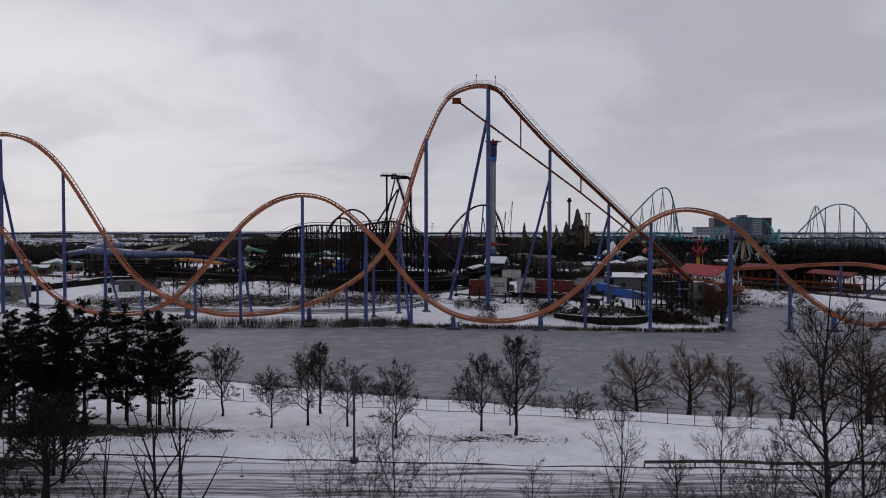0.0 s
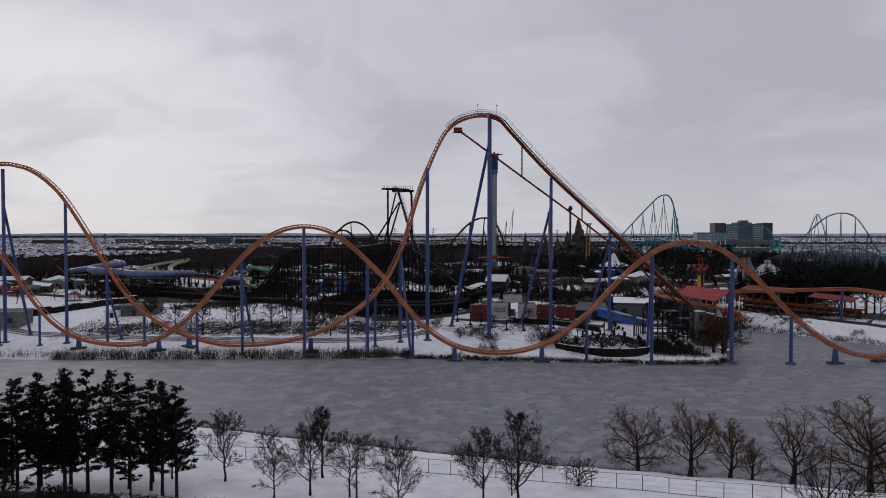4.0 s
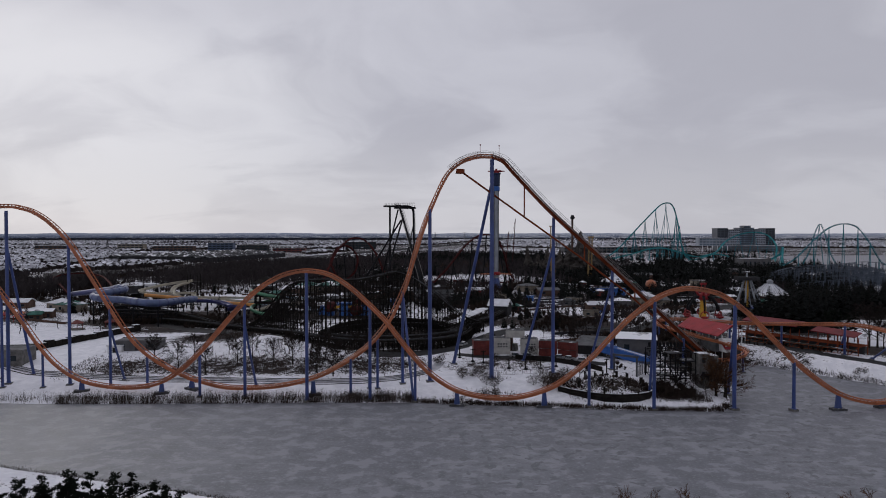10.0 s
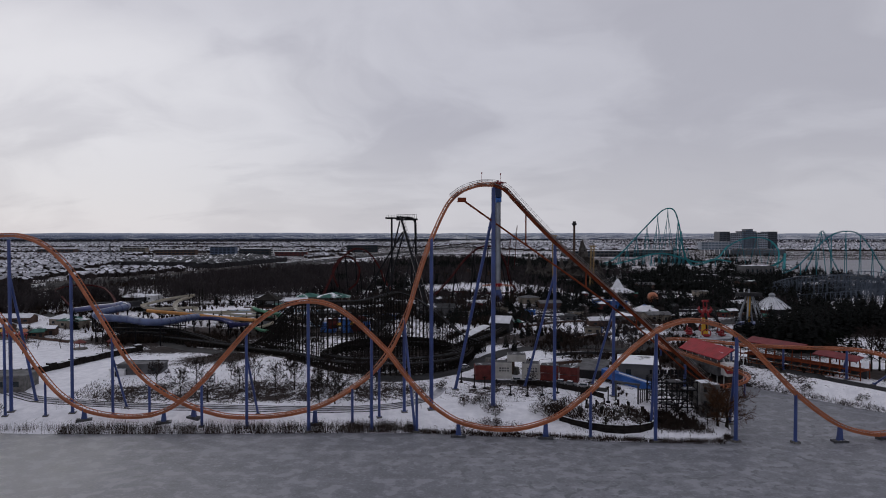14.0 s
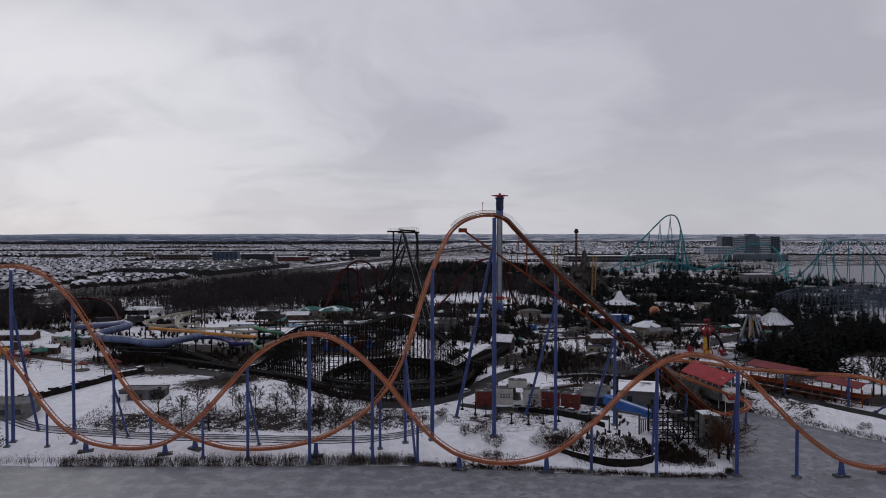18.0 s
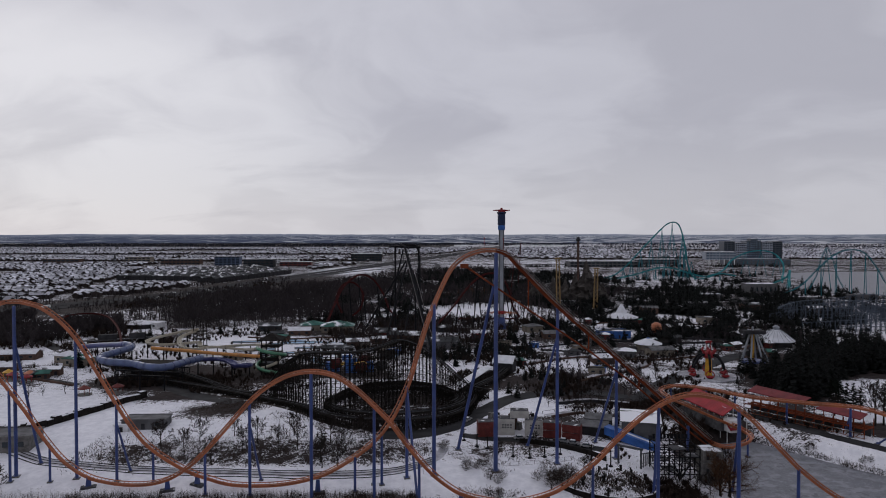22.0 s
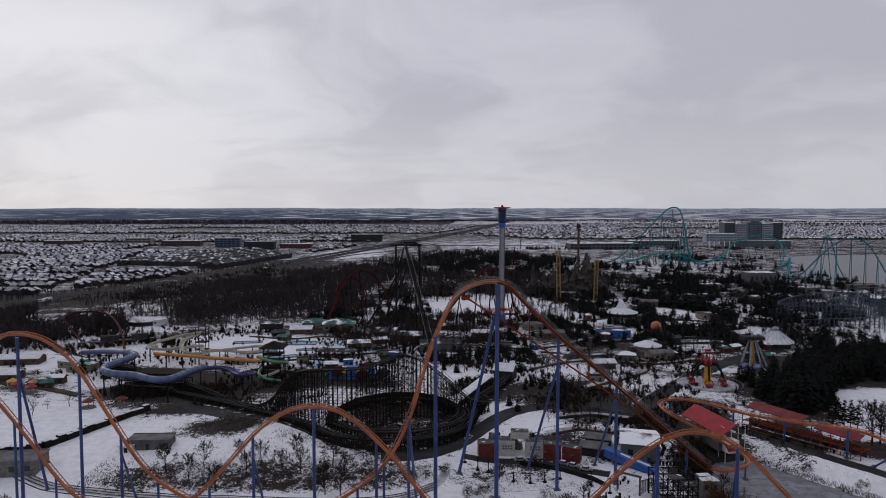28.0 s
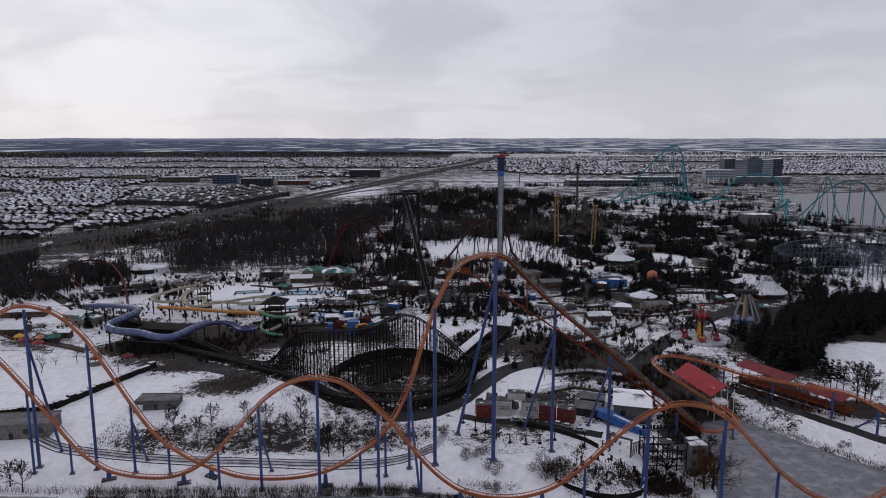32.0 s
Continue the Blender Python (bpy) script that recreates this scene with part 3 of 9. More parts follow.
def land():
    xs, ys = spaced(-4800, -190, 220, 4800, 2.6), spaced(-900, 46, 420, 5200, 2.6)
    gx, gy = np.meshgrid(xs, ys)
    z = height(gx, gy)
    nx, ny = len(xs), len(ys)
    i = np.arange(nx * ny).reshape(ny, nx)
    quads = np.stack([i[:-1, :-1], i[:-1, 1:], i[1:, 1:], i[1:, :-1]], -1).reshape(-1, 4)
    me = bpy.data.meshes.new("ground")
    me.from_pydata(np.stack([gx, gy, z], -1).reshape(-1, 3).tolist(), [], quads.tolist())
    me.materials.append(GROUND)
    at = me.attributes.new("brush", "FLOAT", "POINT")
    at.data.foreach_set("value", brushy(gx, gy).ravel().astype(np.float32))
    me.shade_smooth()
    tagged(new("ground", me), "snow-covered parkland with dead grass showing through", "ground", kind="structure")
    solid("water", Mesh().slab([(-1200, 10), (420, 10), (420, 262), (-1200, 262)], -0.25, 0.0), ICE, (0, 0, 0),
          "frozen grey lake with wind-blown snow patches", "lake", kind="structure")


land()


def drape(name, line, width, material, label, category, lift=0.06, step=3.0, kind="structure", thick=0.3):
    """A path or road laid on the land."""
    pts = [Vector((p.x, p.y, 0)) for p in spline([(x, y, 0) for x, y in line], step)]
    sides, _ = frames_along(pts)
    v, f = [], []
    for p, s in zip(pts, sides):
        c = [p + s * width * k for k in (-0.5, -0.25, 0, 0.25, 0.5)]
        zs = [gz(q.x, q.y) for q in c]
        for q, z in zip(c, zs):
            v.append((q.x, q.y, max(z, max(zs) - 0.5) + lift))
        v.append((c[-1].x, c[-1].y, min(zs) - thick))
        v.append((c[0].x, c[0].y, min(zs) - thick))
    for i in range(len(pts) - 1):
        for j in range(7):
            a, b = i * 7 + j, i * 7 + (j + 1) % 7
            f.append((a, a + 7, b + 7, b))
    return solid(name, Mesh().add(v, f), material, (0, 0, 0), label, category, kind=kind)

# ---- where trees stand: x, y, height ----
CONIFERS = [(-199, 359, 13.1), (-207, 448, 11.5), (-202, 451, 11.6), (-201, 442, 9.8), (-192, 448, 10.7), (-166, 484, 9.1), (-154, 480, 12.3), (-139, 482, 4.9), (-134, 484, 5.8), (-132, 486, 5.8), (-129, 384, 8.6), (26, 304, 6.4), (29, 296, 7.8), (36, 331, 6.9), (40, 337, 6.5), (44, 333, 6.9), (47, 339, 5.9), (48, 300, 7.9), (52, 311, 6.5), (85, 341, 7.7), (91, 349, 6.7), (96, 346, 7.2), (77, 329, 5.7), (72, 324, 5.6), (150, 352, 12.8), (152, 342, 13.1), (155, 354, 12.3), (139, 330, 4.6)]
CONIFERS_B = [(-53, 475, 12.9), (-29, 405, 9.0), (-24, 413, 7.8), (-31, 401, 6.9), (1, 420, 9.4), (6, 413, 9.9), (11, 406, 9.1), (17, 410, 8.4), (-6, 406, 7.0), (40, 459, 14.9), (42, 445, 11.4), (48, 445, 9.1), (375, 943, 14.2), (382, 988, 13.2), (382, 929, 14.0), (257, 573, 18.4), (259, 562, 17.1), (248, 562, 16.2), (252, 584, 12.8), (264, 557, 14.2), (223, 602, 11.2), (226, 593, 12.0), (212, 590, 10.0), (242, 608, 10.3), (192, 551, 10.3), (179, 527, 8.9), (486, 1022, 13.7), (497, 967, 14.6)]
CONIFERS_C = [(463, 878, 13.3), (432, 799, 16.1), (434, 809, 14.9), (393, 809, 12.2), (411, 831, 11.2), (197, 509, 12.1), (197, 494, 12.6), (200, 484, 10.7), (189, 504, 10.3), (202, 474, 9.7), (238, 484, 14.8), (231, 461, 15.7), (190, 447, 7.6), (134, 515, 10.5), (138, 504, 10.3), (149, 513, 9.6), (124, 551, 12.1), (123, 526, 11.6), (144, 483, 7.4), (161, 526, 8.9), (178, 551, 8.4), (164, 487, 8.3)]
DARK_GROVE = [(153, 324, 19.8), (152, 316, 22.1), (150, 305, 24.1), (151, 299, 26.3), (153, 298, 28.8), (157, 299, 28.9), (161, 301, 30.4), (167, 306, 29.5), (175, 316, 29.0), (186, 332, 26.0), (195, 342, 23.8), (204, 353, 22.9), (211, 358, 21.7), (217, 361, 18.8), (223, 364, 18.9), (229, 366, 17.7), (235, 368, 17.8), (242, 373, 18.0), (169, 342, 17.8), (179, 352, 18.3), (185, 352, 21.4), (193, 358, 21.7), (203, 364, 20.7), (215, 375, 19.4), (224, 380, 18.4), (234, 385, 16.6), (245, 388, 16.7)]
TALL_PINES = [(159, 285, 11.6), (159, 281, 12.4), (158, 276, 12.7), (160, 275, 12.2), (162, 274, 12.6), (163, 271, 11.1), (163, 291, 10.2)]
SMALL_TREES = [(-70, 226, 7.2), (-58, 226, 7.5), (-52, 228, 7.9), (-42, 218, 8.2), (-41, 214, 7.2), (-36, 214, 7.5), (-36, 224, 7.9), (-26, 230, 8.2), (-32, 240, 7.2), (-89, 224, 7.5), (-77, 216, 7.9), (-99, 229, 8.2), (-56, 240, 7.2), (-87, 233, 7.5), (-67, 233, 7.9), (-42, 234, 8.2), (-77, 239, 5.6), (-138, 197, 7.4), (-133, 195, 8.4), (160, 257, 14.2), (164, 258, 13.4), (164, 254, 9.1), (29, 233, 4.2), (16, 225, 4.1), (153, 271, 7.2)]

# ---- the orange coaster over the lake ----
coaster = thing("steel_roller_coaster", (14.1, 211.9, 3.0), "orange steel roller coaster on tall blue columns beside a frozen lake", "roller coaster")
FIRST_DROP = [(14.2, 212.0, 73.1), (9.6, 211.4, 73.0), (4.3, 210.7, 71.2), (0.4, 210.2, 68.0), (-2.2, 209.8, 63.7), (-4.8, 209.5, 57.9), (-7.6, 208.8, 50.7),
              (-10.5, 208.0, 41.5), (-13.4, 207.3, 32.0), (-18.1, 204.6, 22.2), (-24.5, 201.2, 15.0), (-34.2, 198.5, 9.0), (-41.1, 198.1, 6.3), (-49.3, 198.7, 4.4),
              (-57.9, 199.4, 3.6), (-66.7, 200.5, 3.7), (-76.5, 202.0, 5.8)]
SECOND_HILL = [(-76.5, 202.0, 5.8), (-82.7, 202.5, 8.5), (-90.3, 203.2, 13.1), (-95.9, 203.6, 18.8), (-101.5, 204.0, 27.0), (-107.5, 204.7, 36.3), (-114.5, 205.5, 46.5),
               (-119.9, 205.6, 52.2), (-125.1, 205.8, 55.6), (-129.5, 205.9, 57.0), (-133.2, 206.0, 57.5), (-139, 206.1, 56.6), (-147, 206.5, 51), (-158, 207, 38)]
RETURN_A = [(-152, 204.5, 50), (-144, 204, 42.5), (-136.2, 203.6, 33.8), (-128.6, 203.6, 23.9), (-122.7, 203.6, 15.2), (-116.8, 202.3, 9.6), (-109.6, 200.7, 5.9),
            (-103.8, 200.3, 4.3), (-96.8, 199.8, 3.6), (-89.8, 199.2, 4.0), (-84.0, 198.8, 5.6), (-78.2, 197.8, 9.1), (-72.3, 196.8, 14.4), (-66.9, 196.5, 20.4),
            (-58.7, 196.1, 29.5), (-53.3, 195.7, 34.0), (-48.3, 195.4, 36.8), (-44.1, 195.1, 38.1), (-40.3, 194.8, 38.5), (-35.9, 194.9, 38.0), (-31.9, 195.0, 36.5),
            (-27.0, 195.2, 33.1), (-22.1, 195.3, 28.6), (-17.2, 195.0, 23.8)]
RETURN_B = [(-17.2, 195.0, 23.8), (-13.1, 194.8, 18.4), (-9.0, 194.4, 13.4), (-4.9, 193.3, 9.4), (-0.9, 191.9, 6.7), (3.1, 190.8, 4.8), (8.7, 190.3, 3.4), (14.3, 189.9, 2.9),
            (20.6, 189.5, 3.4), (27.3, 189.1, 5.4), (32.4, 189.1, 8.1), (39.9, 189.0, 14.2), (44.7, 188.4, 19.6), (50.7, 187.4, 26.0), (57.0, 186.6, 31.0),
            (62.0, 186.5, 33.3), (66.7, 186.6, 34.1), (72.1, 186.7, 33.4), (76.8, 186.8, 31.7), (82.9, 186.5, 27.3), (87.5, 186.2, 22.5), (95.2, 185.8, 14.4)]
TURN = [(95.2, 185.8, 14.4), (101.5, 186.0, 9.3), (108.0, 186.7, 5.2), (115.1, 188.1, 2.8), (121.9, 189.5, 2.0), (131, 193, 3.2), (142, 199, 7.0), (150, 208, 11),
        (152.5, 217, 13.6), (151.5, 229, 15.3), (145.5, 241, 16.5), (132.2, 253.7, 15.2), (119.8, 270.8, 13.2), (112.3, 287, 12.0), (103.8, 297.5, 11.4), (96.8, 299.5, 11.0),
        (90.5, 293, 10.6), (91.0, 282.5, 10.1), (94.8, 272.0, 9.5)]
STATION = [(94.8, 272.0, 9.5), (98.3, 259.5, 9.2), (101.6, 247.2, 9.0), (103.9, 239, 8.5), (103.2, 233.2, 8.0), (99.2, 230.3, 7.0), (93.5, 229.9, 6.0), (88.5, 229.0, 7.5)]
LIFT = [(88.5, 229.0, 7.5), (80, 227.4, 14.8), (54.3, 221.7, 37.8), (34.2, 217.0, 55.3), (22, 213.9, 67.5), (18, 212.8, 71.6), (14.2, 212.0, 73.1)]
track(coaster, FIRST_DROP, ORANGE)
track(coaster, SECOND_HILL, ORANGE)
track(coaster, RETURN_A, ORANGE)
track(coaster, RETURN_B, ORANGE)
track(coaster, TURN, ORANGE)
track(coaster, STATION, ORANGE)
lift_line = track(coaster, LIFT, RUST)


def stairs_beside(line, start, stop, name):
    """Walkway with posts and two handrails on both sides of the lift and over the crest."""
    pts, sides, ups = ([q for q in seq[start:stop]] for seq in line)
    for sgn in (-1, 1):
        deck = Mesh().ribbon([p + s * 1.45 * sgn for p, s in zip(pts, sides)], sides, ups, [(-0.42, -0.35), (0.42, -0.35), (0.42, -0.25), (-0.42, -0.25)])
        d = part("walkway", deck, WALKWAY, coaster, "galvanised maintenance walkway")
        rail = Mesh()
        for h in (0.45, 0.95):
            rail.tube([p + s * 1.85 * sgn + u * h for p, s, u in zip(pts, sides, ups)], 0.06, 4)
        for i in range(0, len(pts), 2):
            rail.tube([pts[i] + sides[i] * 1.85 * sgn - ups[i] * 0.3, pts[i] + sides[i] * 1.85 * sgn + ups[i] * 0.95], 0.05, 4)
        part("handrail", rail, WALKWAY, d)


stairs_beside(lift_line, 2, len(lift_line[0]), "lift")
crest = spline(FIRST_DROP, 1.2)[:13]
stairs_beside((crest, *frames_along(crest)), 0, 13, "crest")
# aircraft-warning masts over the crest and the work platform under it
for x, y, z in ((16.5, 212.4, 73), (10.5, 211.5, 73.2)):
    part("warning_light_mast", Mesh().tube([(x, y + 1.9, z), (x, y + 1.9, z + 3.2)], 0.07, 5).box((x, y + 1.9, z + 3.0), (0.35, 0.35, 0.4)), REDPAINT, coaster)
part("work_platform", Mesh().box((4.2, 210.4, 67.2), (2.6, 3.0, 0.2), 8).box((4.2, 208.9, 67.4), (2.6, 0.1, 1.1), 8).box((4.2, 211.9, 67.4), (2.6, 0.1, 1.1), 8), RUST, coaster)
part("lift_chord", Mesh().tube([(4.2, 210.2, 68), (22, 214, 55.6), (44, 219.2, 40.4), (60, 223, 28.6), (78, 226.9, 13), (87, 228.8, 6)], 0.30, 6), RUST, coaster, "rust-red chord beam under the lift hill")
for x, y, z0, z1 in ((24.5, 214.6, 54.0, 64.4), (44.5, 219.3, 40.0, 45.6), (62, 223.4, 26.9, 30.0)):
    part("chord_strut", Mesh().tube([(x, y, z0), (x, y, z1)], 0.22, 6), RUST, coaster)

# columns: base x, y, height of the head; legs lean out from the column to their own base
COLUMNS = [(-134.6, 207.0, 55.6, 0.55), (-134.2, 203.5, 30.2, 0.42), (-122.0, 203.6, 12.8, 0.38), (-115.0, 205.8, 45.6, 0.5), (-101.7, 204.0, 26.0, 0.45), (-90.2, 203.2, 12.2, 0.4),
           (-72.1, 196.9, 13.4, 0.42), (-58.7, 196.2, 28.8, 0.46), (-40.4, 195.0, 37.4, 0.5), (-28.4, 199.6, 11.6, 0.42), (-22.2, 195.5, 27.6, 0.46), (-20.8, 203.2, 17.6, 0.42),
           (-13.5, 207.3, 31.0, 0.48), (-9.1, 194.9, 12.4, 0.42), (-5.2, 209.4, 56.2, 0.62), (14.1, 212.0, 71.8, 0.72), (34.3, 218.2, 53.8, 0.58), (54.3, 222.4, 36.4, 0.55),
           (39.8, 189.0, 13.2, 0.45), (57.2, 186.5, 30.0, 0.5), (79.4, 186.8, 29.2, 0.55), (95.3, 185.8, 13.4, 0.48), (79.5, 227.3, 13.4, 0.5),
           (143.0, 243.4, 15.4, 0.45), (151.4, 229.5, 14.2, 0.45), (152.4, 216, 12.2, 0.45), (128, 259, 14.0, 0.4), (116, 277.5, 11.6, 0.4), (109.5, 291, 10.8, 0.35),
           (97.0, 299.5, 10, 0.35), (90.5, 288, 9.4, 0.35), (103.3, 236, 7.6, 0.35), (97.5, 230.2, 5.8, 0.35)]
for x, y, top, r in COLUMNS:
    column(coaster, (x, y, max(gz(x, y), 0.3)), (x, y, top), r)
LEGS = [(-132.6, 216.5, -134.6, 207.2, 44, 0.45), (-100.8, 211.0, -101.7, 204.2, 20, 0.35), (-58.0, 205.4, -58.7, 196.4, 22, 0.36), (-23.4, 203.4, -22.3, 196.0, 21, 0.34),
        (-9.6, 195.2, -13.3, 207.0, 29, 0.4), (2.4, 229.2, 14.0, 212.6, 64, 0.55), (26.4, 232.6, 34.2, 218.8, 44, 0.45), (50.4, 236.6, 54.2, 223, 32, 0.42),
        (59.0, 196.6, 57.3, 187, 27, 0.4), (84.6, 203.5, 79.6, 187.4, 24, 0.42), (145.6, 251, 143.2, 243.8, 13, 0.34), (148, 236, 151.2, 230, 11, 0.34)]
for bx, by, tx, ty, tz, r in LEGS:
    column(coaster, (bx, by, max(gz(bx, by), 0.3)), (tx, ty, tz), r)
# low saddles under the valleys
for x, y, top, turn in ((-108.6, 200.6, 4.9, 20), (-84.1, 198.9, 4.4, 18), (-76.4, 202.2, 4.9, 160), (-39.2, 198.2, 5.3, 8), (2.9, 190.7, 3.6, -8), (27.3, 189.2, 4.3, -4), (108.0, 186.7, 4.1, 5), (121.9, 189.6, 1.1, 20)):
    z = max(gz(x, y), 0.0)
    ob = part("saddle_support", Mesh().box((x, y, z + 0.4), (1.6, 0.9, max(top - z - 0.4, 0.4)), turn, 0.65), BLUE, coaster)
    part("footing", Mesh().box((x, y, z - 0.8), (4.4, 2.0, 1.35), turn, 0.95), DARKCON, ob, "dark wet concrete footing")

# ---- trees ----
def crowned(seed, h, wide, r, fork=0.2, tips=420, low=0.85, thin=0.012, side=2, point=0.0, lean=0.05, up=0.25):
    """A bare tree whose limbs divide again and again to fill a rounded crown, wide across and h tall, on the origin: trunk with limbs, and twigs."""
    rng = random.Random(seed)
    trunk, twigs = Mesh(), Mesh()
    mid, half = h * (fork + (1 - fork) * 0.52), h * (1 - fork) * 0.5
    ends = []
    while len(ends) < tips:
        v = Vector((rng.gauss(0, 1), rng.gauss(0, 1), rng.gauss(0, 1))).normalized() * (rng.random() ** 0.42) * rng.uniform(0.85, 1.08)
        k = 1 - point * (0.5 + 0.5 * v.z)
        if v.z < -low:
            continue
        ends.append(Vector((v.x * wide / 2 * k, v.y * wide / 2 * k, mid + v.z * half)))

    def divide(at, goal, rad, level):
        if len(goal) <= 2 or level > 7:
            for g in goal:
                d = g - at
                bend = at + d * 0.55 + Vector((rng.gauss(0, 0.06), rng.gauss(0, 0.06), rng.uniform(-0.02, 0.10))) * d.length
                o, q = d.orthogonal().normalized() * thin, len(twigs.v)
                twigs.v += [tuple(at - o), tuple(at + o), tuple(bend + o * 0.7), tuple(bend - o * 0.7), tuple(g)]
                twigs.f += [(q, q + 1, q + 2, q + 3), (q + 3, q + 2, q + 4)]
                for _ in range(side):
                    t = rng.uniform(0.3, 0.9)
                    e = (d.normalized() + Vector((rng.gauss(0, 0.7), rng.gauss(0, 0.7), rng.gauss(up, 0.5)))).normalized() * min(d.length, h * 0.12) * rng.uniform(0.4, 0.8)
                    c, q = at + d * t, len(twigs.v)
                    twigs.v += [tuple(c - o * 0.6), tuple(c + o * 0.6), tuple(c + e)]
                    twigs.f.append((q, q + 1, q + 2))
            return
        n = min(4 if level == 0 else 3, max(2, len(goal) // 2))
        seeds = [g.copy() for g in rng.sample(goal, n)]
        for _ in range(3):
            sets = [[] for _ in seeds]
            for g in goal:
                sets[min(range(n), key=lambda k: (seeds[k] - g).length_squared)].append(g)
            seeds = [sum(q, Vector()) / len(q) if q else seeds[k] for k, q in enumerate(sets)]
        for q, c in zip(sets, seeds):
            if not q:
                continue
            d = c - at
            nxt = at + d * rng.uniform(0.42, 0.58) + Vector((rng.gauss(0, 0.05), rng.gauss(0, 0.05), 0.04)) * d.length
            rr = max(thin * 0.9, rad * math.sqrt(len(q) / len(goal)) * 0.96)
            bend = at.lerp(nxt, 0.5) + Vector((rng.gauss(0, 0.06), rng.gauss(0, 0.06), rng.gauss(0, 0.04))) * d.length
            if level > 2:
                twigs.tube([at, nxt], [min(rad, rr * 1.2), rr * 0.9], 3, False)
                divide(nxt, q, rr * 0.9, level + 1)
                continue
            (trunk if level < 2 else twigs).tube([at, bend, nxt], [rad * 0.9 if level == 0 else min(rad, rr * 1.25), rr * 1.05, rr * 0.9], 5 if level < 2 else 3, False)
            divide(nxt, q, rr * 0.9, level + 1)

    top = Vector((rng.uniform(-lean, lean) * h, rng.uniform(-lean, lean) * h, h * fork))
    base = Vector((0, 0, -0.4))
    trunk.tube([base, base.lerp(top, 0.15), base.lerp(top, 0.6) + Vector((rng.uniform(-.05, .05) * h * fork, 0, 0)), top], [r * 1.45, r * 1.08, r * 0.95, r * 0.88], 8, False)
    leader = top + Vector((0, 0, h * 0.16))
    trunk.tube([top, leader], [r * 0.88, r * 0.6], 7, False)
    lowers = [g for g in ends if g.z < mid - half * 0.15]
    uppers = [g for g in ends if g.z >= mid - half * 0.15]
    divide(top, lowers, r * 0.62, 0)
    divide(leader, uppers, r * 0.66, 0)
    return trunk, twigs


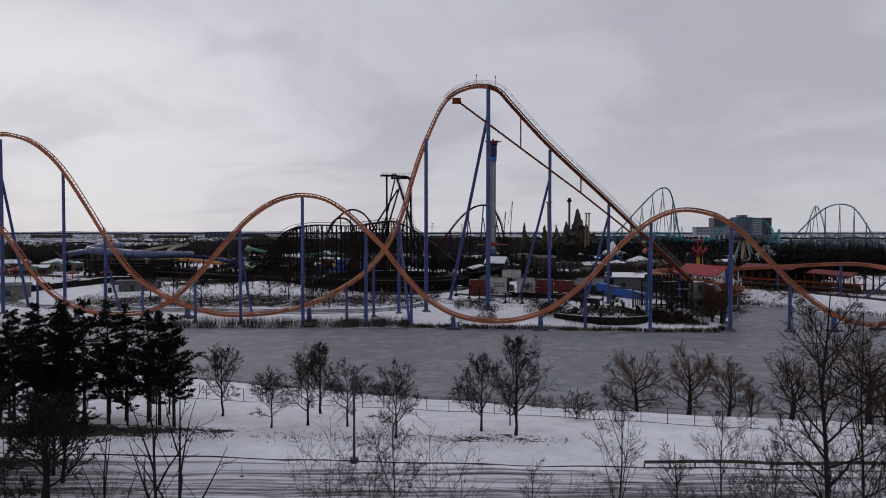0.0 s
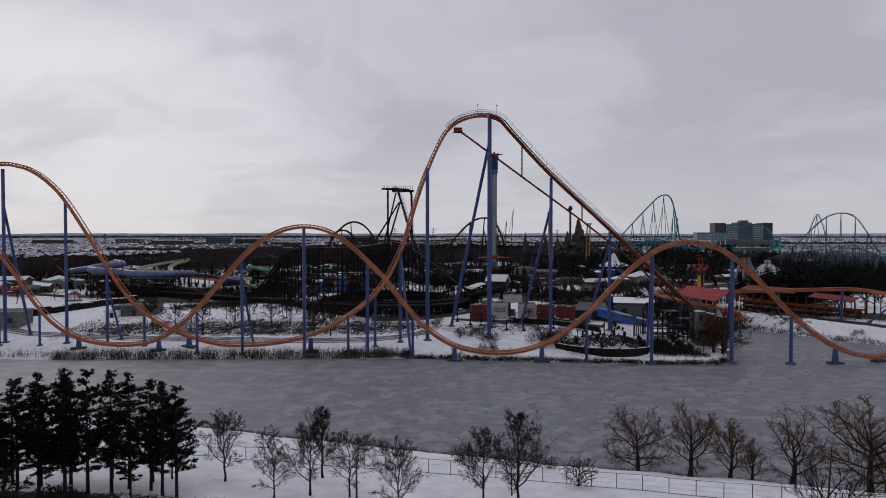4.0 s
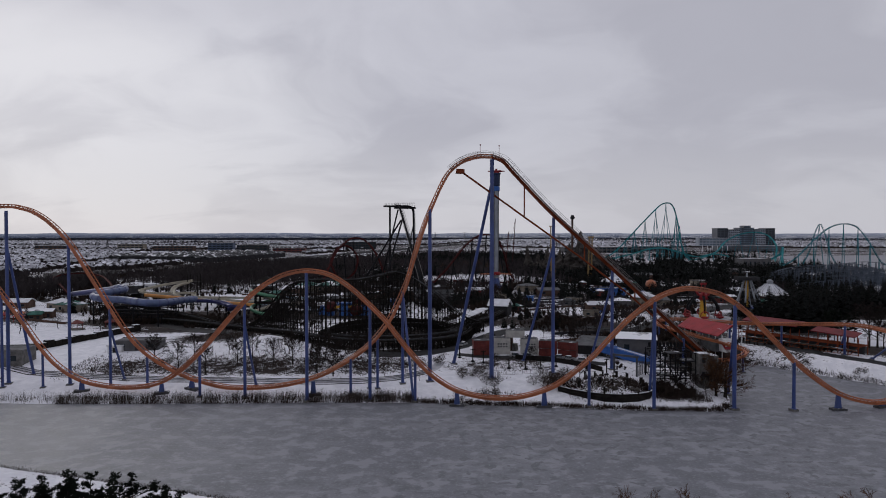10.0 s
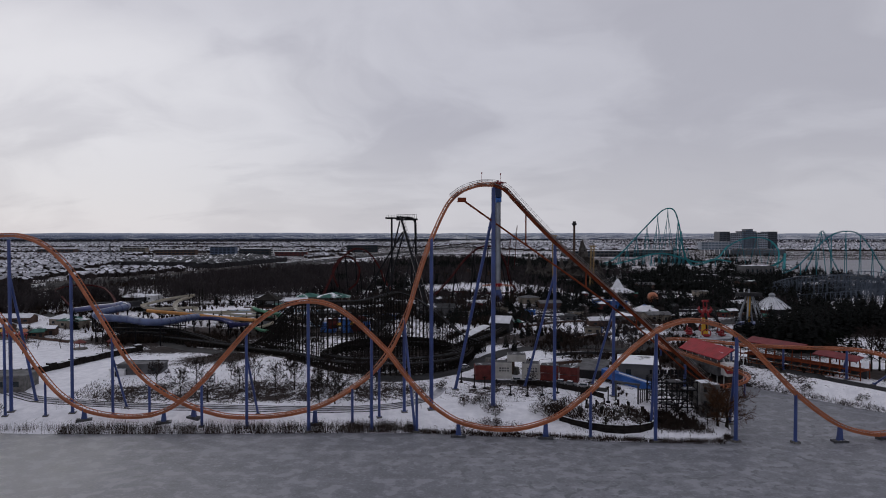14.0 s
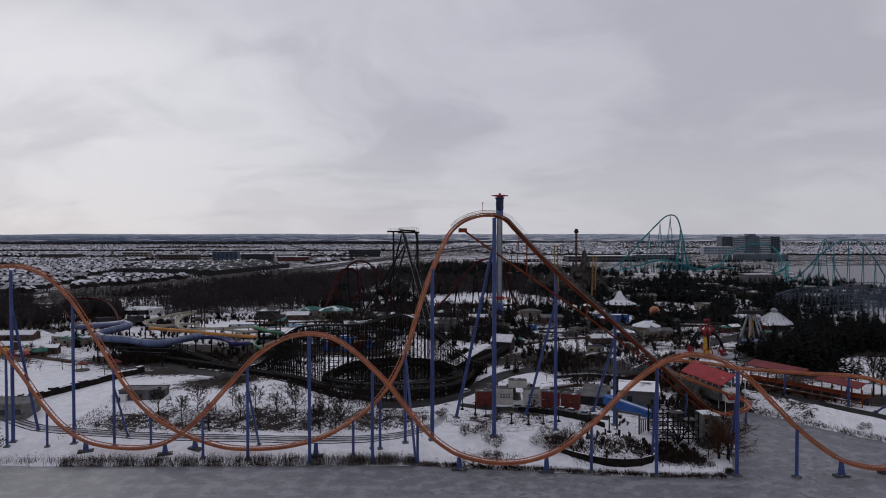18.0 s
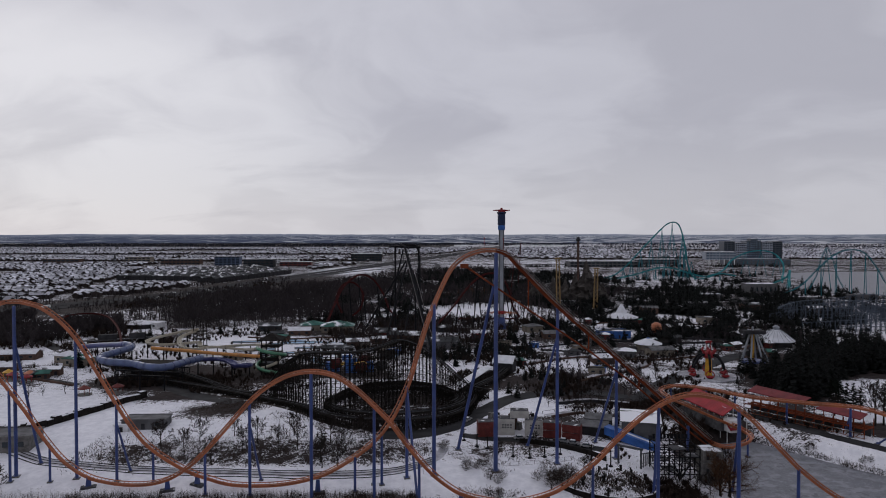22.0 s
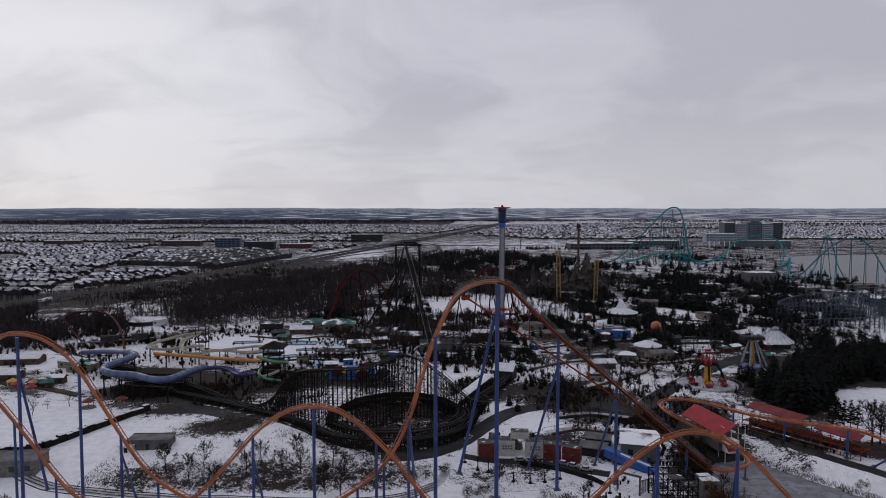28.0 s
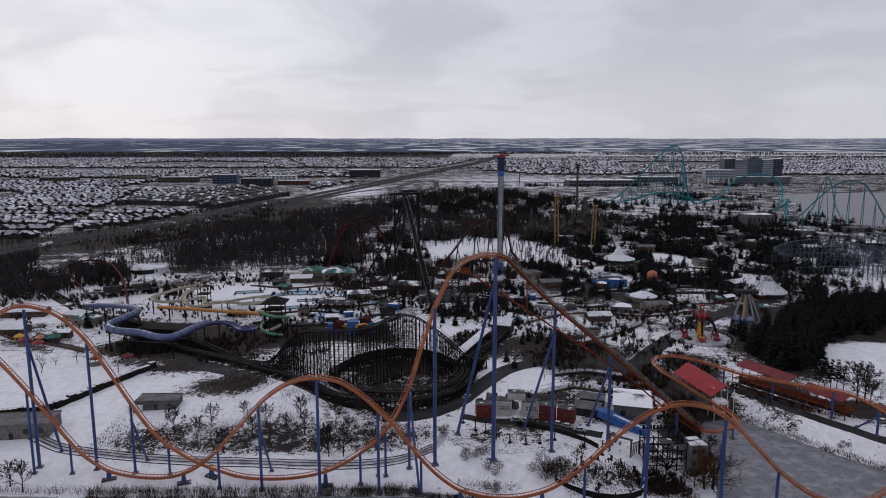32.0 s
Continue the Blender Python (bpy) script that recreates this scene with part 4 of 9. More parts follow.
def grown(seed, h, wide, r, clear=0.2, limbs=8, spread=50, kids=(11, 6), blades=8, thin=0.02, lift=0.2, leader=0.8, top=0.5, wild=0.12):
    """A bare tree: limbs rise from the leader until they meet the crown's outline, and branch twice more into fine twigs."""
    rng = random.Random(seed)
    trunk, twig = Mesh(), Mesh()
    lo = h * clear * 0.75
    mid = lo + (h - lo) * top

    def inside(p):
        half = h - mid if p.z > mid else mid - lo
        return (p.x / (wide / 2)) ** 2 + (p.y / (wide / 2)) ** 2 + ((p.z - mid) / half) ** 2 < 1.0

    def shoot(p, d, most, bend, bound=True):
        line, gone, step = [p], 0.0, max(min(most / 5, 0.045 * h), 0.012 * h)
        while gone < most - 1e-6:
            q = line[-1] + d * step
            if bound and gone > 0 and not inside(q):
                break
            line.append(q)
            gone += step
            d = (d + Vector((rng.gauss(0, wild), rng.gauss(0, wild), bend + rng.gauss(0, wild * 0.5)))).normalized()
        return line

    def on(line, t):
        k = min(int(t * (len(line) - 1)), len(line) - 2)
        return line[k].lerp(line[k + 1], t * (len(line) - 1) - k), (line[k + 1] - line[k]).normalized()

    def aside(d, angle, up):
        a = rng.uniform(0, 6.283)
        o = d.orthogonal().normalized()
        o = o * math.cos(a) + d.cross(o) * math.sin(a)
        return (d * math.cos(angle) + o * math.sin(angle) + Vector((0, 0, up))).normalized()

    def dress(line, rad, level):
        n = sum((b - a).length for a, b in zip(line, line[1:]))
        for j in range(kids[level]):
            t = 0.16 + 0.82 * (j + rng.random()) / kids[level]
            p, d = on(line, min(t, 0.999))
            c = aside(d, radians(rng.uniform(26, 58)), lift * 0.8)
            child = shoot(p, c, n * rng.uniform(0.26, 0.5) * (1.15 - 0.55 * t), lift * 0.5, False)
            rr = max(thin * 0.7, rad * (0.5 - 0.3 * t))
            if len(child) < 2:
                child = [p, p + c * n * 0.08]
            if level == 0:
                twig.tube(child, [max(thin * 0.6, rr * (1 - 0.8 * k / (len(child) - 1))) for k in range(len(child))], 3, False)
                dress(child, rr, 1)
                continue
            twig.tube([child[0], child[-1]], [rr, thin * 0.4], 3, False)
            l = (child[-1] - child[0]).length
            for k in range(blades):
                at, e = on(child, rng.uniform(0.1, 0.999))
                w = aside(e, radians(rng.uniform(15, 55)), lift) * max(l, 0.05 * h) * rng.uniform(0.25, 0.6)
                o, m = w.orthogonal().normalized() * thin * 0.6, len(twig.v)
                twig.v += [tuple(at - o), tuple(at + o), tuple(at + w)]
                twig.f.append((m, m + 1, m + 2))

    axis = [Vector((0, 0, -0.4))]
    for k in range(1, 8):
        axis.append(Vector((axis[-1].x + rng.gauss(0, 0.008) * h, axis[-1].y + rng.gauss(0, 0.008) * h, -0.4 + (h * leader + 0.4) * k / 7)))
    trunk.tube(axis, [r * 1.4] + [max(thin, r * (1 - 0.97 * k / 7) ** 0.75) for k in range(1, 8)], 8, False)
    for i in range(limbs):
        v = (i + 0.6 * rng.random()) / limbs
        u = clear + (leader * 0.97 - clear) * v
        p, _ = on(axis, min(0.999, u / leader))
        az, ang = i * 2.4 + rng.gauss(0, 0.3), radians(spread * (1 - 0.55 * v) + rng.gauss(0, 6))
        line = shoot(p, Vector((math.cos(az) * math.sin(ang), math.sin(az) * math.sin(ang), math.cos(ang))), h * rng.uniform(0.7, 1.0), lift)
        if len(line) < 3:
            continue
        n = sum((b - a).length for a, b in zip(line, line[1:]))
        rb = max(thin, min(r * 0.5 * (1 - 0.6 * v), 0.021 * n))
        trunk.tube(line, [max(thin * 0.7, rb * (1 - 0.85 * k / (len(line) - 1))) for k in range(len(line))], 5, False)
        dress(line, rb, 0)
    return trunk, twig


def pine(seed, h, bare=0.36, wide=0.19):
    """A tall pine: straight trunk, irregular tiers of limbs that carry flat clumps of needle tufts."""
    rng = random.Random(seed)
    trunk, needles = Mesh(), Mesh()
    trunk.tube([(0, 0, -0.3), (0.012 * h * rng.uniform(-1, 1), 0, h * 0.5), (0, 0, h * 0.98)], [0.013 * h + 0.04, 0.011 * h, 0.02], 7, False)
    z = h * 0.2
    while z < h * 0.985:
        u = (z - h * bare) / (h * (1 - bare))
        body = 0.8 + 0.3 * rng.random() if u < 0.25 else min(1.0, (1 - u) * 1.25 + 0.05)
        gap = rng.uniform(0, 6.283)
        for k in range(rng.randint(2, 4)):
            if u < 0 and rng.random() > 0.5:
                continue
            a = rng.uniform(0, 6.283)
            if abs((a - gap + 3.14159) % 6.28318 - 3.14159) < 0.5:
                continue
            n = max(0.35, h * wide * body * rng.uniform(0.25, 1.35))
            zz = min(h * 0.985, z + rng.uniform(-0.03, 0.03) * h)
            tip = Vector((math.cos(a) * n, math.sin(a) * n, zz + n * rng.uniform(-0.05, 0.5)))
            root = Vector((0, 0, zz))
            trunk.tube([root, root.lerp(tip, 0.5) + Vector((0, 0, -0.05 * n)), tip], [0.045, 0.03, 0.012], 3, False)
            for j in range(int(4 + n * 13)):
                t = 1.06 - 0.75 * rng.random() ** 1.5
                c = root.lerp(tip, t) + Vector((rng.gauss(0, 0.22), rng.gauss(0, 0.22), rng.uniform(-0.1, 0.28)))
                tuft(needles, rng, c, rng.uniform(0.2, 0.42))
        z += h * rng.uniform(0.02, 0.04)
    for j in range(16):
        tuft(needles, rng, Vector((rng.gauss(0, 0.1), rng.gauss(0, 0.1), h * rng.uniform(0.93, 1.0))), 0.25)
    return trunk, needles


def tuft(m, rng, c, s):
    """A spray of needles: a few thin blades from one point."""
    k = len(m.v)
    for j in range(5):
        d = Vector((rng.gauss(0, 1), rng.gauss(0, 1), rng.gauss(0.35, 0.7))).normalized()
        e = d.orthogonal() * s * 0.22
        m.v += [tuple(c - e - d * s * 0.2), tuple(c + e - d * s * 0.2), tuple(c + d * s)]
        m.f.append((k + j * 3, k + j * 3 + 1, k + j * 3 + 2))


def spruce(seed, h, wide=0.2, tiers=15, sprays=12):
    """A dense spruce: drooping fans of needle sprays in tiers round a thin trunk."""
    rng = random.Random(seed)
    trunk, needles = Mesh(), Mesh()
    trunk.tube([(0, 0, -0.3), (0, 0, h * 0.95)], [0.02 * h, 0.02], 6, False)
    for i in range(tiers):
        u = i / tiers
        z, reach = h * (0.06 + 0.92 * u), h * wide * (1 - u) ** 0.85 + 0.15
        for k in range(max(4, int(sprays * (1 - 0.6 * u)))):
            a, n = rng.uniform(0, 2 * math.pi), reach * rng.uniform(0.65, 1.2)
            d = Vector((math.cos(a), math.sin(a), 0))
            s = Vector((-d.y, d.x, 0))
            drop, w = rng.uniform(0.12, 0.4) * n, n * rng.uniform(0.24, 0.42)
            p = Vector((0, 0, z + rng.uniform(0, h * 0.04)))
            q = len(needles.v)
            mid, tip = p + d * n * 0.6 - Vector((0, 0, drop * 0.35)), p + d * n - Vector((0, 0, drop))
            needles.v += [tuple(p), tuple(mid + s * w), tuple(mid - s * w), tuple(tip), tuple(mid - Vector((0, 0, 0.3 * w)) + d * 0.1), tuple(tip + s * w * 0.7 - d * 0.2 * n), tuple(tip - s * w * 0.7 - d * 0.25 * n)]
            needles.f += [(q, q + 1, q + 4), (q, q + 4, q + 2), (q + 1, q + 5, q + 4), (q + 4, q + 5, q + 3), (q + 4, q + 3, q + 6), (q + 2, q + 4, q + 6)]
    return trunk, needles


def tree_kind(name, built, at, crown_material, label, category, group, bark=None, crown="crown"):
    """The first tree of a kind, with trunk and crown as parts."""
    t, c = built
    ob = thing(name, (0, 0, 0), label, category, group)
    part("trunk", t, bark or BARK, ob)
    part(crown, c, crown_material, ob)
    ob.location = at
    return ob


class Stand:
    """Kinds of tree built once at unit places and set out as copies; heights by scale."""

    def __init__(self, kinds):
        self.kinds, self.k = kinds, 0
        self.used = [False] * len(kinds)

    def put(self, x, y, h, which=None, sink=0.0, label=""):
        i = (self.k if which is None else which) % len(self.kinds)
        self.k += 1
        ob, h0 = self.kinds[i]
        s = h / h0
        turn = (self.k * 137.5) % 360
        z = gz(x, y) - sink
        if not self.used[i]:
            self.used[i] = True
            ob.location, ob.rotation_euler, ob.scale = (x, y, z), (0, 0, radians(turn)), (s, s, s)
            made = ob
        else:
            made = copy_thing(ob, pose(x, y, z, 0, 0, turn))
            made.scale = (s, s, s)
        if label:
            tagged(made, label)
        return made


lawn_trees = Stand([(tree_kind("bare_tree", grown(11 + i, 9.0, (5.6, 6.8, 5.0, 6.0)[i], 0.15, 0.2, (13, 14, 17, 14)[i], (58, 64, 52, 58)[i], (11, 8), 9, 0.018, 0.05, (0.75, 0.7, 0.95, 0.8)[i], (0.45, 0.42, 0.36, 0.45)[i]), (0, 0, 0), TWIG,
                               "bare winter broadleaf tree on the snowy lawn", "tree", "lawn trees"), 9.0) for i in range(4)])
willows = Stand([(tree_kind("willow_tree", grown(31 + i, 10.0, (11.0, 7.6, 7.0)[i], 0.40, 0.14, (15, 12, 12)[i], (82, 66, 58)[i], (12, 8), 10, 0.018, (0.02, 0.04, 0.05)[i], 0.62, 0.46, 0.14), (0, 0, 0), WILLOW,
                            "bare willow tree with tawny twigs at the lake edge", "tree", "lakeside willows"), 10.0) for i in range(3)])
near_trees = Stand([(tree_kind("bare_tree", grown(51 + i, 17.0, (6.0, 5.2, 6.0)[i], (0.17, 0.10, 0.09)[i], (0.3, 0.2, 0.06)[i], (30, 16, 9)[i], (62, 44, 30)[i], (9, 4), 4, 0.016, 0.035, (1.0, 1.0, 0.6)[i], 0.4, 0.05), (0, 0, 0), TWIG,
                               "tall slender bare tree with upswept branches beside the road", "tree", "roadside trees"), 17.0) for i in range(3)])
pines = Stand([(tree_kind("pine_tree", pine(71 + i, 15.0, 0.27, 0.215 + 0.025 * (i % 2)), (0, 0, 0), NEEDLE, "tall dark pine with a bare lower trunk", "tree", "pine group", crown="needles"), 15.0) for i in range(4)])
spruces = Stand([(tree_kind("spruce_tree", spruce(91 + i, 10.0, 0.21 + 0.03 * i, 17, 13), (0, 0, 0), SPRUCE, "dark green spruce tree in the snow", "tree", "park conifers", crown="needles"), 10.0) for i in range(3)])
park_trees = Stand([(tree_kind("bare_tree", crowned(121 + i, 8.0, (6.4, 5.6, 7.0, 6.0)[i], 0.14, 0.18, 70, thin=0.042, side=4), (0, 0, 0), TWIG,
                               "small bare tree standing in snowy brush", "tree", "park trees"), 8.0) for i in range(4)])

slope_trees = Stand([(tree_kind("bare_tree", grown(141 + i, 8.0, (6.6, 5.8, 7.0)[i], 0.19, 0.24, 9, 54, (9, 6), 7, 0.055, 0.05, 0.8, 0.45), (0, 0, 0), TWIG,
                                "dark bare tree on the weedy lakeside slope", "tree", "slope trees"), 8.0) for i in range(3)])
tawny_trees = Stand([(tree_kind("bare_tree", crowned(151 + i, 12.0, (10.5, 9.0)[i], 0.3, 0.15, 170, thin=0.07, side=3), (0, 0, 0), WILLOW,
                                "broad tawny bare tree behind the rides", "tree", "tawny trees"), 12.0) for i in range(2)])
shrubs = Stand([(tree_kind("bare_shrub", crowned(171 + i, 4.0, (5.4, 4.6)[i], 0.1, 0.08, 260, thin=0.034, side=9), (0, 0, 0), HEDGE,
                           "low bare brown shrub on the lake bank", "shrub", "bank shrubs"), 4.0) for i in range(2)])
dead_trees = Stand([(tree_kind("dead_tree", grown(163, 14.0, 5.6, 0.17, 0.42, 6, 34, (3, 1), 1, 0.026, 0.0, 0.95, 0.5, 0.07), (0, 0, 0), BARK,
                               "dead tree with a few broken branches beside the road", "tree", "dead trees"), 14.0)])

# the near side of the lake
for x, y, h, w in ((-16.6, 82.6, 9.6, 0), (-11.6, 81.6, 8.0, 1), (-16.4, 90.2, 9.6, 2), (-20.6, 80.7, 7.0, 1), (-29.1, 88.8, 9.4, 3), (4.5, 78.9, 9.6, 0),
                   (8.3, 77.0, 11.4, 2), (8.2, 82.6, 6.0, 3), (-5.3, 75.4, 8.4, 1), (-38.5, 88.5, 10, 3), (-36.5, 90, 8, 0), (-44.5, 90, 9, 2)):
    lawn_trees.put(x, y, h, w)
for x, y, h, w in ((29.3, 102.0, 10.2, 0), (35.9, 98.5, 11.2, 1), (40.9, 96.4, 9.2, 2), (48.7, 94.1, 11.2, 1), (55.5, 87.7, 13.0, 0), (58.8, 89.5, 10, 2), (64, 86, 11, 1), (43.8, 95.8, 6.0, 2)):
    willows.put(x, y, h, w, 0.3)
for x, y, h, w in ((17.3, 86.6, 4.5, 1), (-9.6, 104, 3.0, 2), (-12.6, 106, 3.6, 0), (-6.5, 103, 2.6, 1), (2.5, 100, 3.2, 2), (5.0, 99.5, 3.0, 0), (-17, 108, 3.0, 1), (-28.0, 107, 4.0, 2), (13, 97, 2.8, 0), (15.2, 96.5, 2.4, 1)):
    shrubs.put(x, y, h, w, 0.5)
for x, y, h, w in ((-53.8, 84.5, 14.2, 0), (-50.4, 83.3, 15.0, 1), (-47.7, 84.3, 15.2, 2), (-46.5, 82.2, 14.6, 3), (-44.2, 83.1, 15.4, 0), (-41.5, 83.6, 15.2, 2), (-40.2, 85.5, 14.8, 1), (-36.9, 84.3, 13.9, 3),
                   (-34.6, 82.2, 13.9, 1), (-32.6, 81.6, 13.6, 0), (-33.6, 84, 11, 2), (-57.5, 83.5, 14, 1), (-60, 85, 14.6, 3), (-52.0, 86.5, 13, 2), (-56, 87, 13.6, 0), (-48.6, 87.2, 13.4, 3), (-58, 86, 11, 2), (-62, 84, 12, 0), (-64.5, 86, 14, 1), (-54.6, 82, 9.5, 3), (-49.2, 81.6, 8.5, 1), (-60.5, 81.8, 9, 2), (-43, 86.5, 9.5, 0), (-38.6, 82.4, 8.8, 3), (-57, 80.6, 7.5, 1), (-63.5, 80.4, 8, 0), (-52.4, 79.8, 6.5, 2), (-47.5, 85.5, 7, 1), (-55.5, 84.5, 8, 3), (-66, 82, 12, 2), (-61, 79.5, 10.5, 0), (-50, 88.5, 8, 1)):
    pines.put(x, y, h, w)
for x, y, h, w in ((21.0, 36.0, 18.6, 0), (31, 38, 13.5, 1), (33, 41, 12.5, 2), (23.2, 36.5, 17, 1), (30, 44, 11.5, 2), (-2.6, 34.0, 12.9, 1), (-0.5, 33.0, 13.2, 2), (9.2, 36.0, 13.6, 1), (14.9, 33.0, 12.0, 2), (17.2, 35.0, 11.8, 1), (-6.4, 37.5, 12.2, 2), (5.2, 37, 9.6, 1),
                   (24.6, 37, 12.4, 2), (27.4, 40, 11.6, 1), (-22, 33, 11.5, 2), (-25.5, 34, 11.3, 1), (-18, 32.5, 11, 2), (13.2, 39, 9.6, 0), (19, 41, 10.5, 2), (16, 38, 12.6, 1), (25.5, 35, 13.6, 2), (22.5, 39, 12, 2),
                   (7.0, 33.5, 10.4, 2), (-20, 30, 12.6, 1), (-24, 31, 12.8, 0), (-27, 36, 11.8, 2), (-29.5, 38, 12.2, 1), (-16.5, 34, 10.6, 2), (-3.8, 36.5, 12.4, 2), (-33, 41, 12.2, 1), (-31, 38, 12.4, 2), (-35, 44, 12, 0), (-30.5, 43, 10.4, 1), (-37, 46, 12.4, 2), (-27.5, 39.5, 9.8, 2), (29, 36, 13.4, 2)):
    near_trees.put(x, y, h * 1.06, w)
for x, y, h in ((-33, 38, 10.5), (-30, 36, 10), (-36, 43, 10.5), (-28, 37, 8.4), (-32, 41, 9.4), (-34.5, 40, 11), (-26, 36, 7.4), (-38, 46, 10.6), (-39, 48, 12), (-41, 50, 13), (-44, 55, 12), (-36.5, 47, 12.4), (-31, 44, 9.5), (-42, 58, 11), (-48, 62, 11), (-45, 66, 9), (-51, 70, 9), (-31.5, 53, 9.5), (-33, 56, 9), (-34, 60, 8), (-36, 62, 7.4), (-38, 64, 7)):
    slope_trees.put(x, y, h, label="dense dark bare brush beside the road")

dead_trees.put(-14.7, 34, 15.2)
dead_trees.put(-17.2, 34, 12.6)
dead_trees.put(-13.4, 34.6, 14.4)

# across the lake
for group in (CONIFERS, CONIFERS_B, CONIFERS_C):
    for x, y, h in group:
        spruces.put(x, y, min(h, 15.5))
for k, (x, y, h) in enumerate(DARK_GROVE):
    spruces.put(x, y, min(h * 0.72, 18.5), k, label="tall dark evergreen in a dense grove")
for x, y, h in TALL_PINES:
    pines.put(x, y, h)
for x, y, h in SMALL_TREES:
    slope_trees.put(x, y, h * 1.2)
rnd = random.Random(5)
# the dense evergreen grove behind the train shed
for i in range(24):
    for j in range(17):
        x, y = 150 + i * 6.2 + rnd.uniform(-2.4, 2.4), 300 + j * 8 + rnd.uniform(-3, 3)
        front = np.interp(x, [150, 160, 172, 195, 234, 290], [300, 297, 312, 343, 357, 378])
        back = np.interp(x, [150, 165, 199, 239, 290], [330, 352, 396, 424, 436])
        if front < y < back and rnd.random() < 0.9:
            spruces.put(x, y, rnd.uniform(12, 18.5), label="tall dark evergreen in a dense grove")
for k in range(18):
    tawny_trees.put(rnd.uniform(-15, 65), rnd.uniform(690, 800), rnd.uniform(9, 14))
# evergreens and bare trees between the rides
for cx, cy, rx, ry, n, kind in ((150, 520, 75, 60, 34, 0), (250, 590, 90, 60, 14, 0),
                                (95, 440, 70, 40, 14, 0), (20, 385, 40, 30, 12, 0), (-40, 430, 60, 40, 16, 1), (-20, 520, 60, 60, 34, 1), (60, 560, 40, 60, 18, 1), (-10, 410, 50, 40, 18, 1), (150, 420, 50, 40, 14, 1), (60, 375, 45, 40, 16, 1), (-30, 390, 50, 40, 14, 1), (40, 300, 22, 20, 6, 1),
                                (-280, 470, 60, 50, 16, 1), (-290, 540, 50, 60, 22, 1), (65, 275, 16, 26, 10, 1), (-160, 290, 24, 14, 5, 1), (110, 330, 30, 30, 9, 1), (230, 470, 40, 50, 12, 1)):
    for _ in range(n):
        a, q = rnd.uniform(0, 6.283), math.sqrt(rnd.random())
        x, y = cx + rx * q * math.cos(a), cy + ry * q * math.sin(a)
        if math.hypot(x - 35, y - 640) < 60 or lake_gap(x, y) < 2:
            continue
        (spruces if kind == 0 else park_trees).put(x, y, rnd.uniform(7, 13) if kind == 0 else rnd.uniform(5.5, 11))
big_willow = willows.put(82.0, 199.0, 14.5, 0, 0.4, "wide bare willow leaning over the lake inlet")
willows.put(79.0, 198.0, 11, 2, 0.4, "wide bare willow leaning over the lake inlet")
willows.put(84.2, 203.5, 11, 1, 0.4, "wide bare willow leaning over the lake inlet")
for x, y, h in ((44, 213, 5.5), (66, 197, 6), (72, 197, 6.4), (76, 198, 6.6), (88, 232, 7.5), (90, 222, 7), (41, 208, 5.4), (86, 242, 7), (30, 256, 5), (48, 262, 5.6)):
    slope_trees.put(x, y, h, label="dark bare tree in the brush beside the inlet")


def woods(name, areas, seed, label, h0=11.0, h1=15.0, material=None, gap=None, boughs=17):
    """Far winter woods: upright trunks with a haze of thin rising branches, too many to count."""
    rng, m = random.Random(seed), Mesh()
    for outline, n in areas:
        xs, ys = [p[0] for p in outline], [p[1] for p in outline]
        k = 0
        while k < n:
            x, y = rng.uniform(min(xs), max(xs)), rng.uniform(min(ys), max(ys))
            ins = False
            for (ax, ay), (bx, by) in zip(outline, outline[1:] + outline[:1]):
                if (ay > y) != (by > y) and x < ax + (y - ay) / (by - ay) * (bx - ax):
                    ins = not ins
            if not ins:
                continue
            k += 1
            if gap and ((x - gap[0]) / gap[2]) ** 2 + ((y - gap[1]) / gap[3]) ** 2 < 1:
                continue
            h, z = rng.uniform(h0, h1) * (0.86 + 0.14 * math.sin(x * 0.05) * math.sin(y * 0.037)), gz(x, y)
            q = len(m.v)
            w = 0.11 + 0.00024 * y
            lx, ly = rng.gauss(0, 0.35), rng.gauss(0, 0.35)
            m.v += [(x - w, y, z), (x + w, y, z), (x, y + w, z), (x + lx, y + ly, z + h)]
            m.f += [(q, q + 1, q + 3), (q + 1, q + 2, q + 3), (q + 2, q, q + 3)]
            for j in range(boughs):
                a, u = rng.uniform(0, 6.283), rng.uniform(0.3, 0.93)
                n_ = h * rng.uniform(0.12, 0.26) * (1.2 - u * 0.7)
                bx, by, bz = x + lx * u, y + ly * u, z + h * u
                tx, ty, tz = bx + math.cos(a) * n_ * 0.8, by + math.sin(a) * n_ * 0.8, bz + n_ * rng.uniform(0.7, 1.5)
                e = (0.05 + 0.00016 * y) * rng.uniform(0.7, 1.5) * (17 / boughs) ** 0.8
                q = len(m.v)
                m.v += [(bx, by, bz - e), (bx, by, bz + e), (tx, ty, tz), (tx + math.sin(a) * e * 1.6, ty - math.cos(a) * e * 1.6, tz - n_ * 0.45)]
                m.f += [(q, q + 1, q + 2), (q, q + 2, q + 3)]
    return solid(name, m, material or WOODS, (0, 0, 0), label, "woods", kind="stuff")


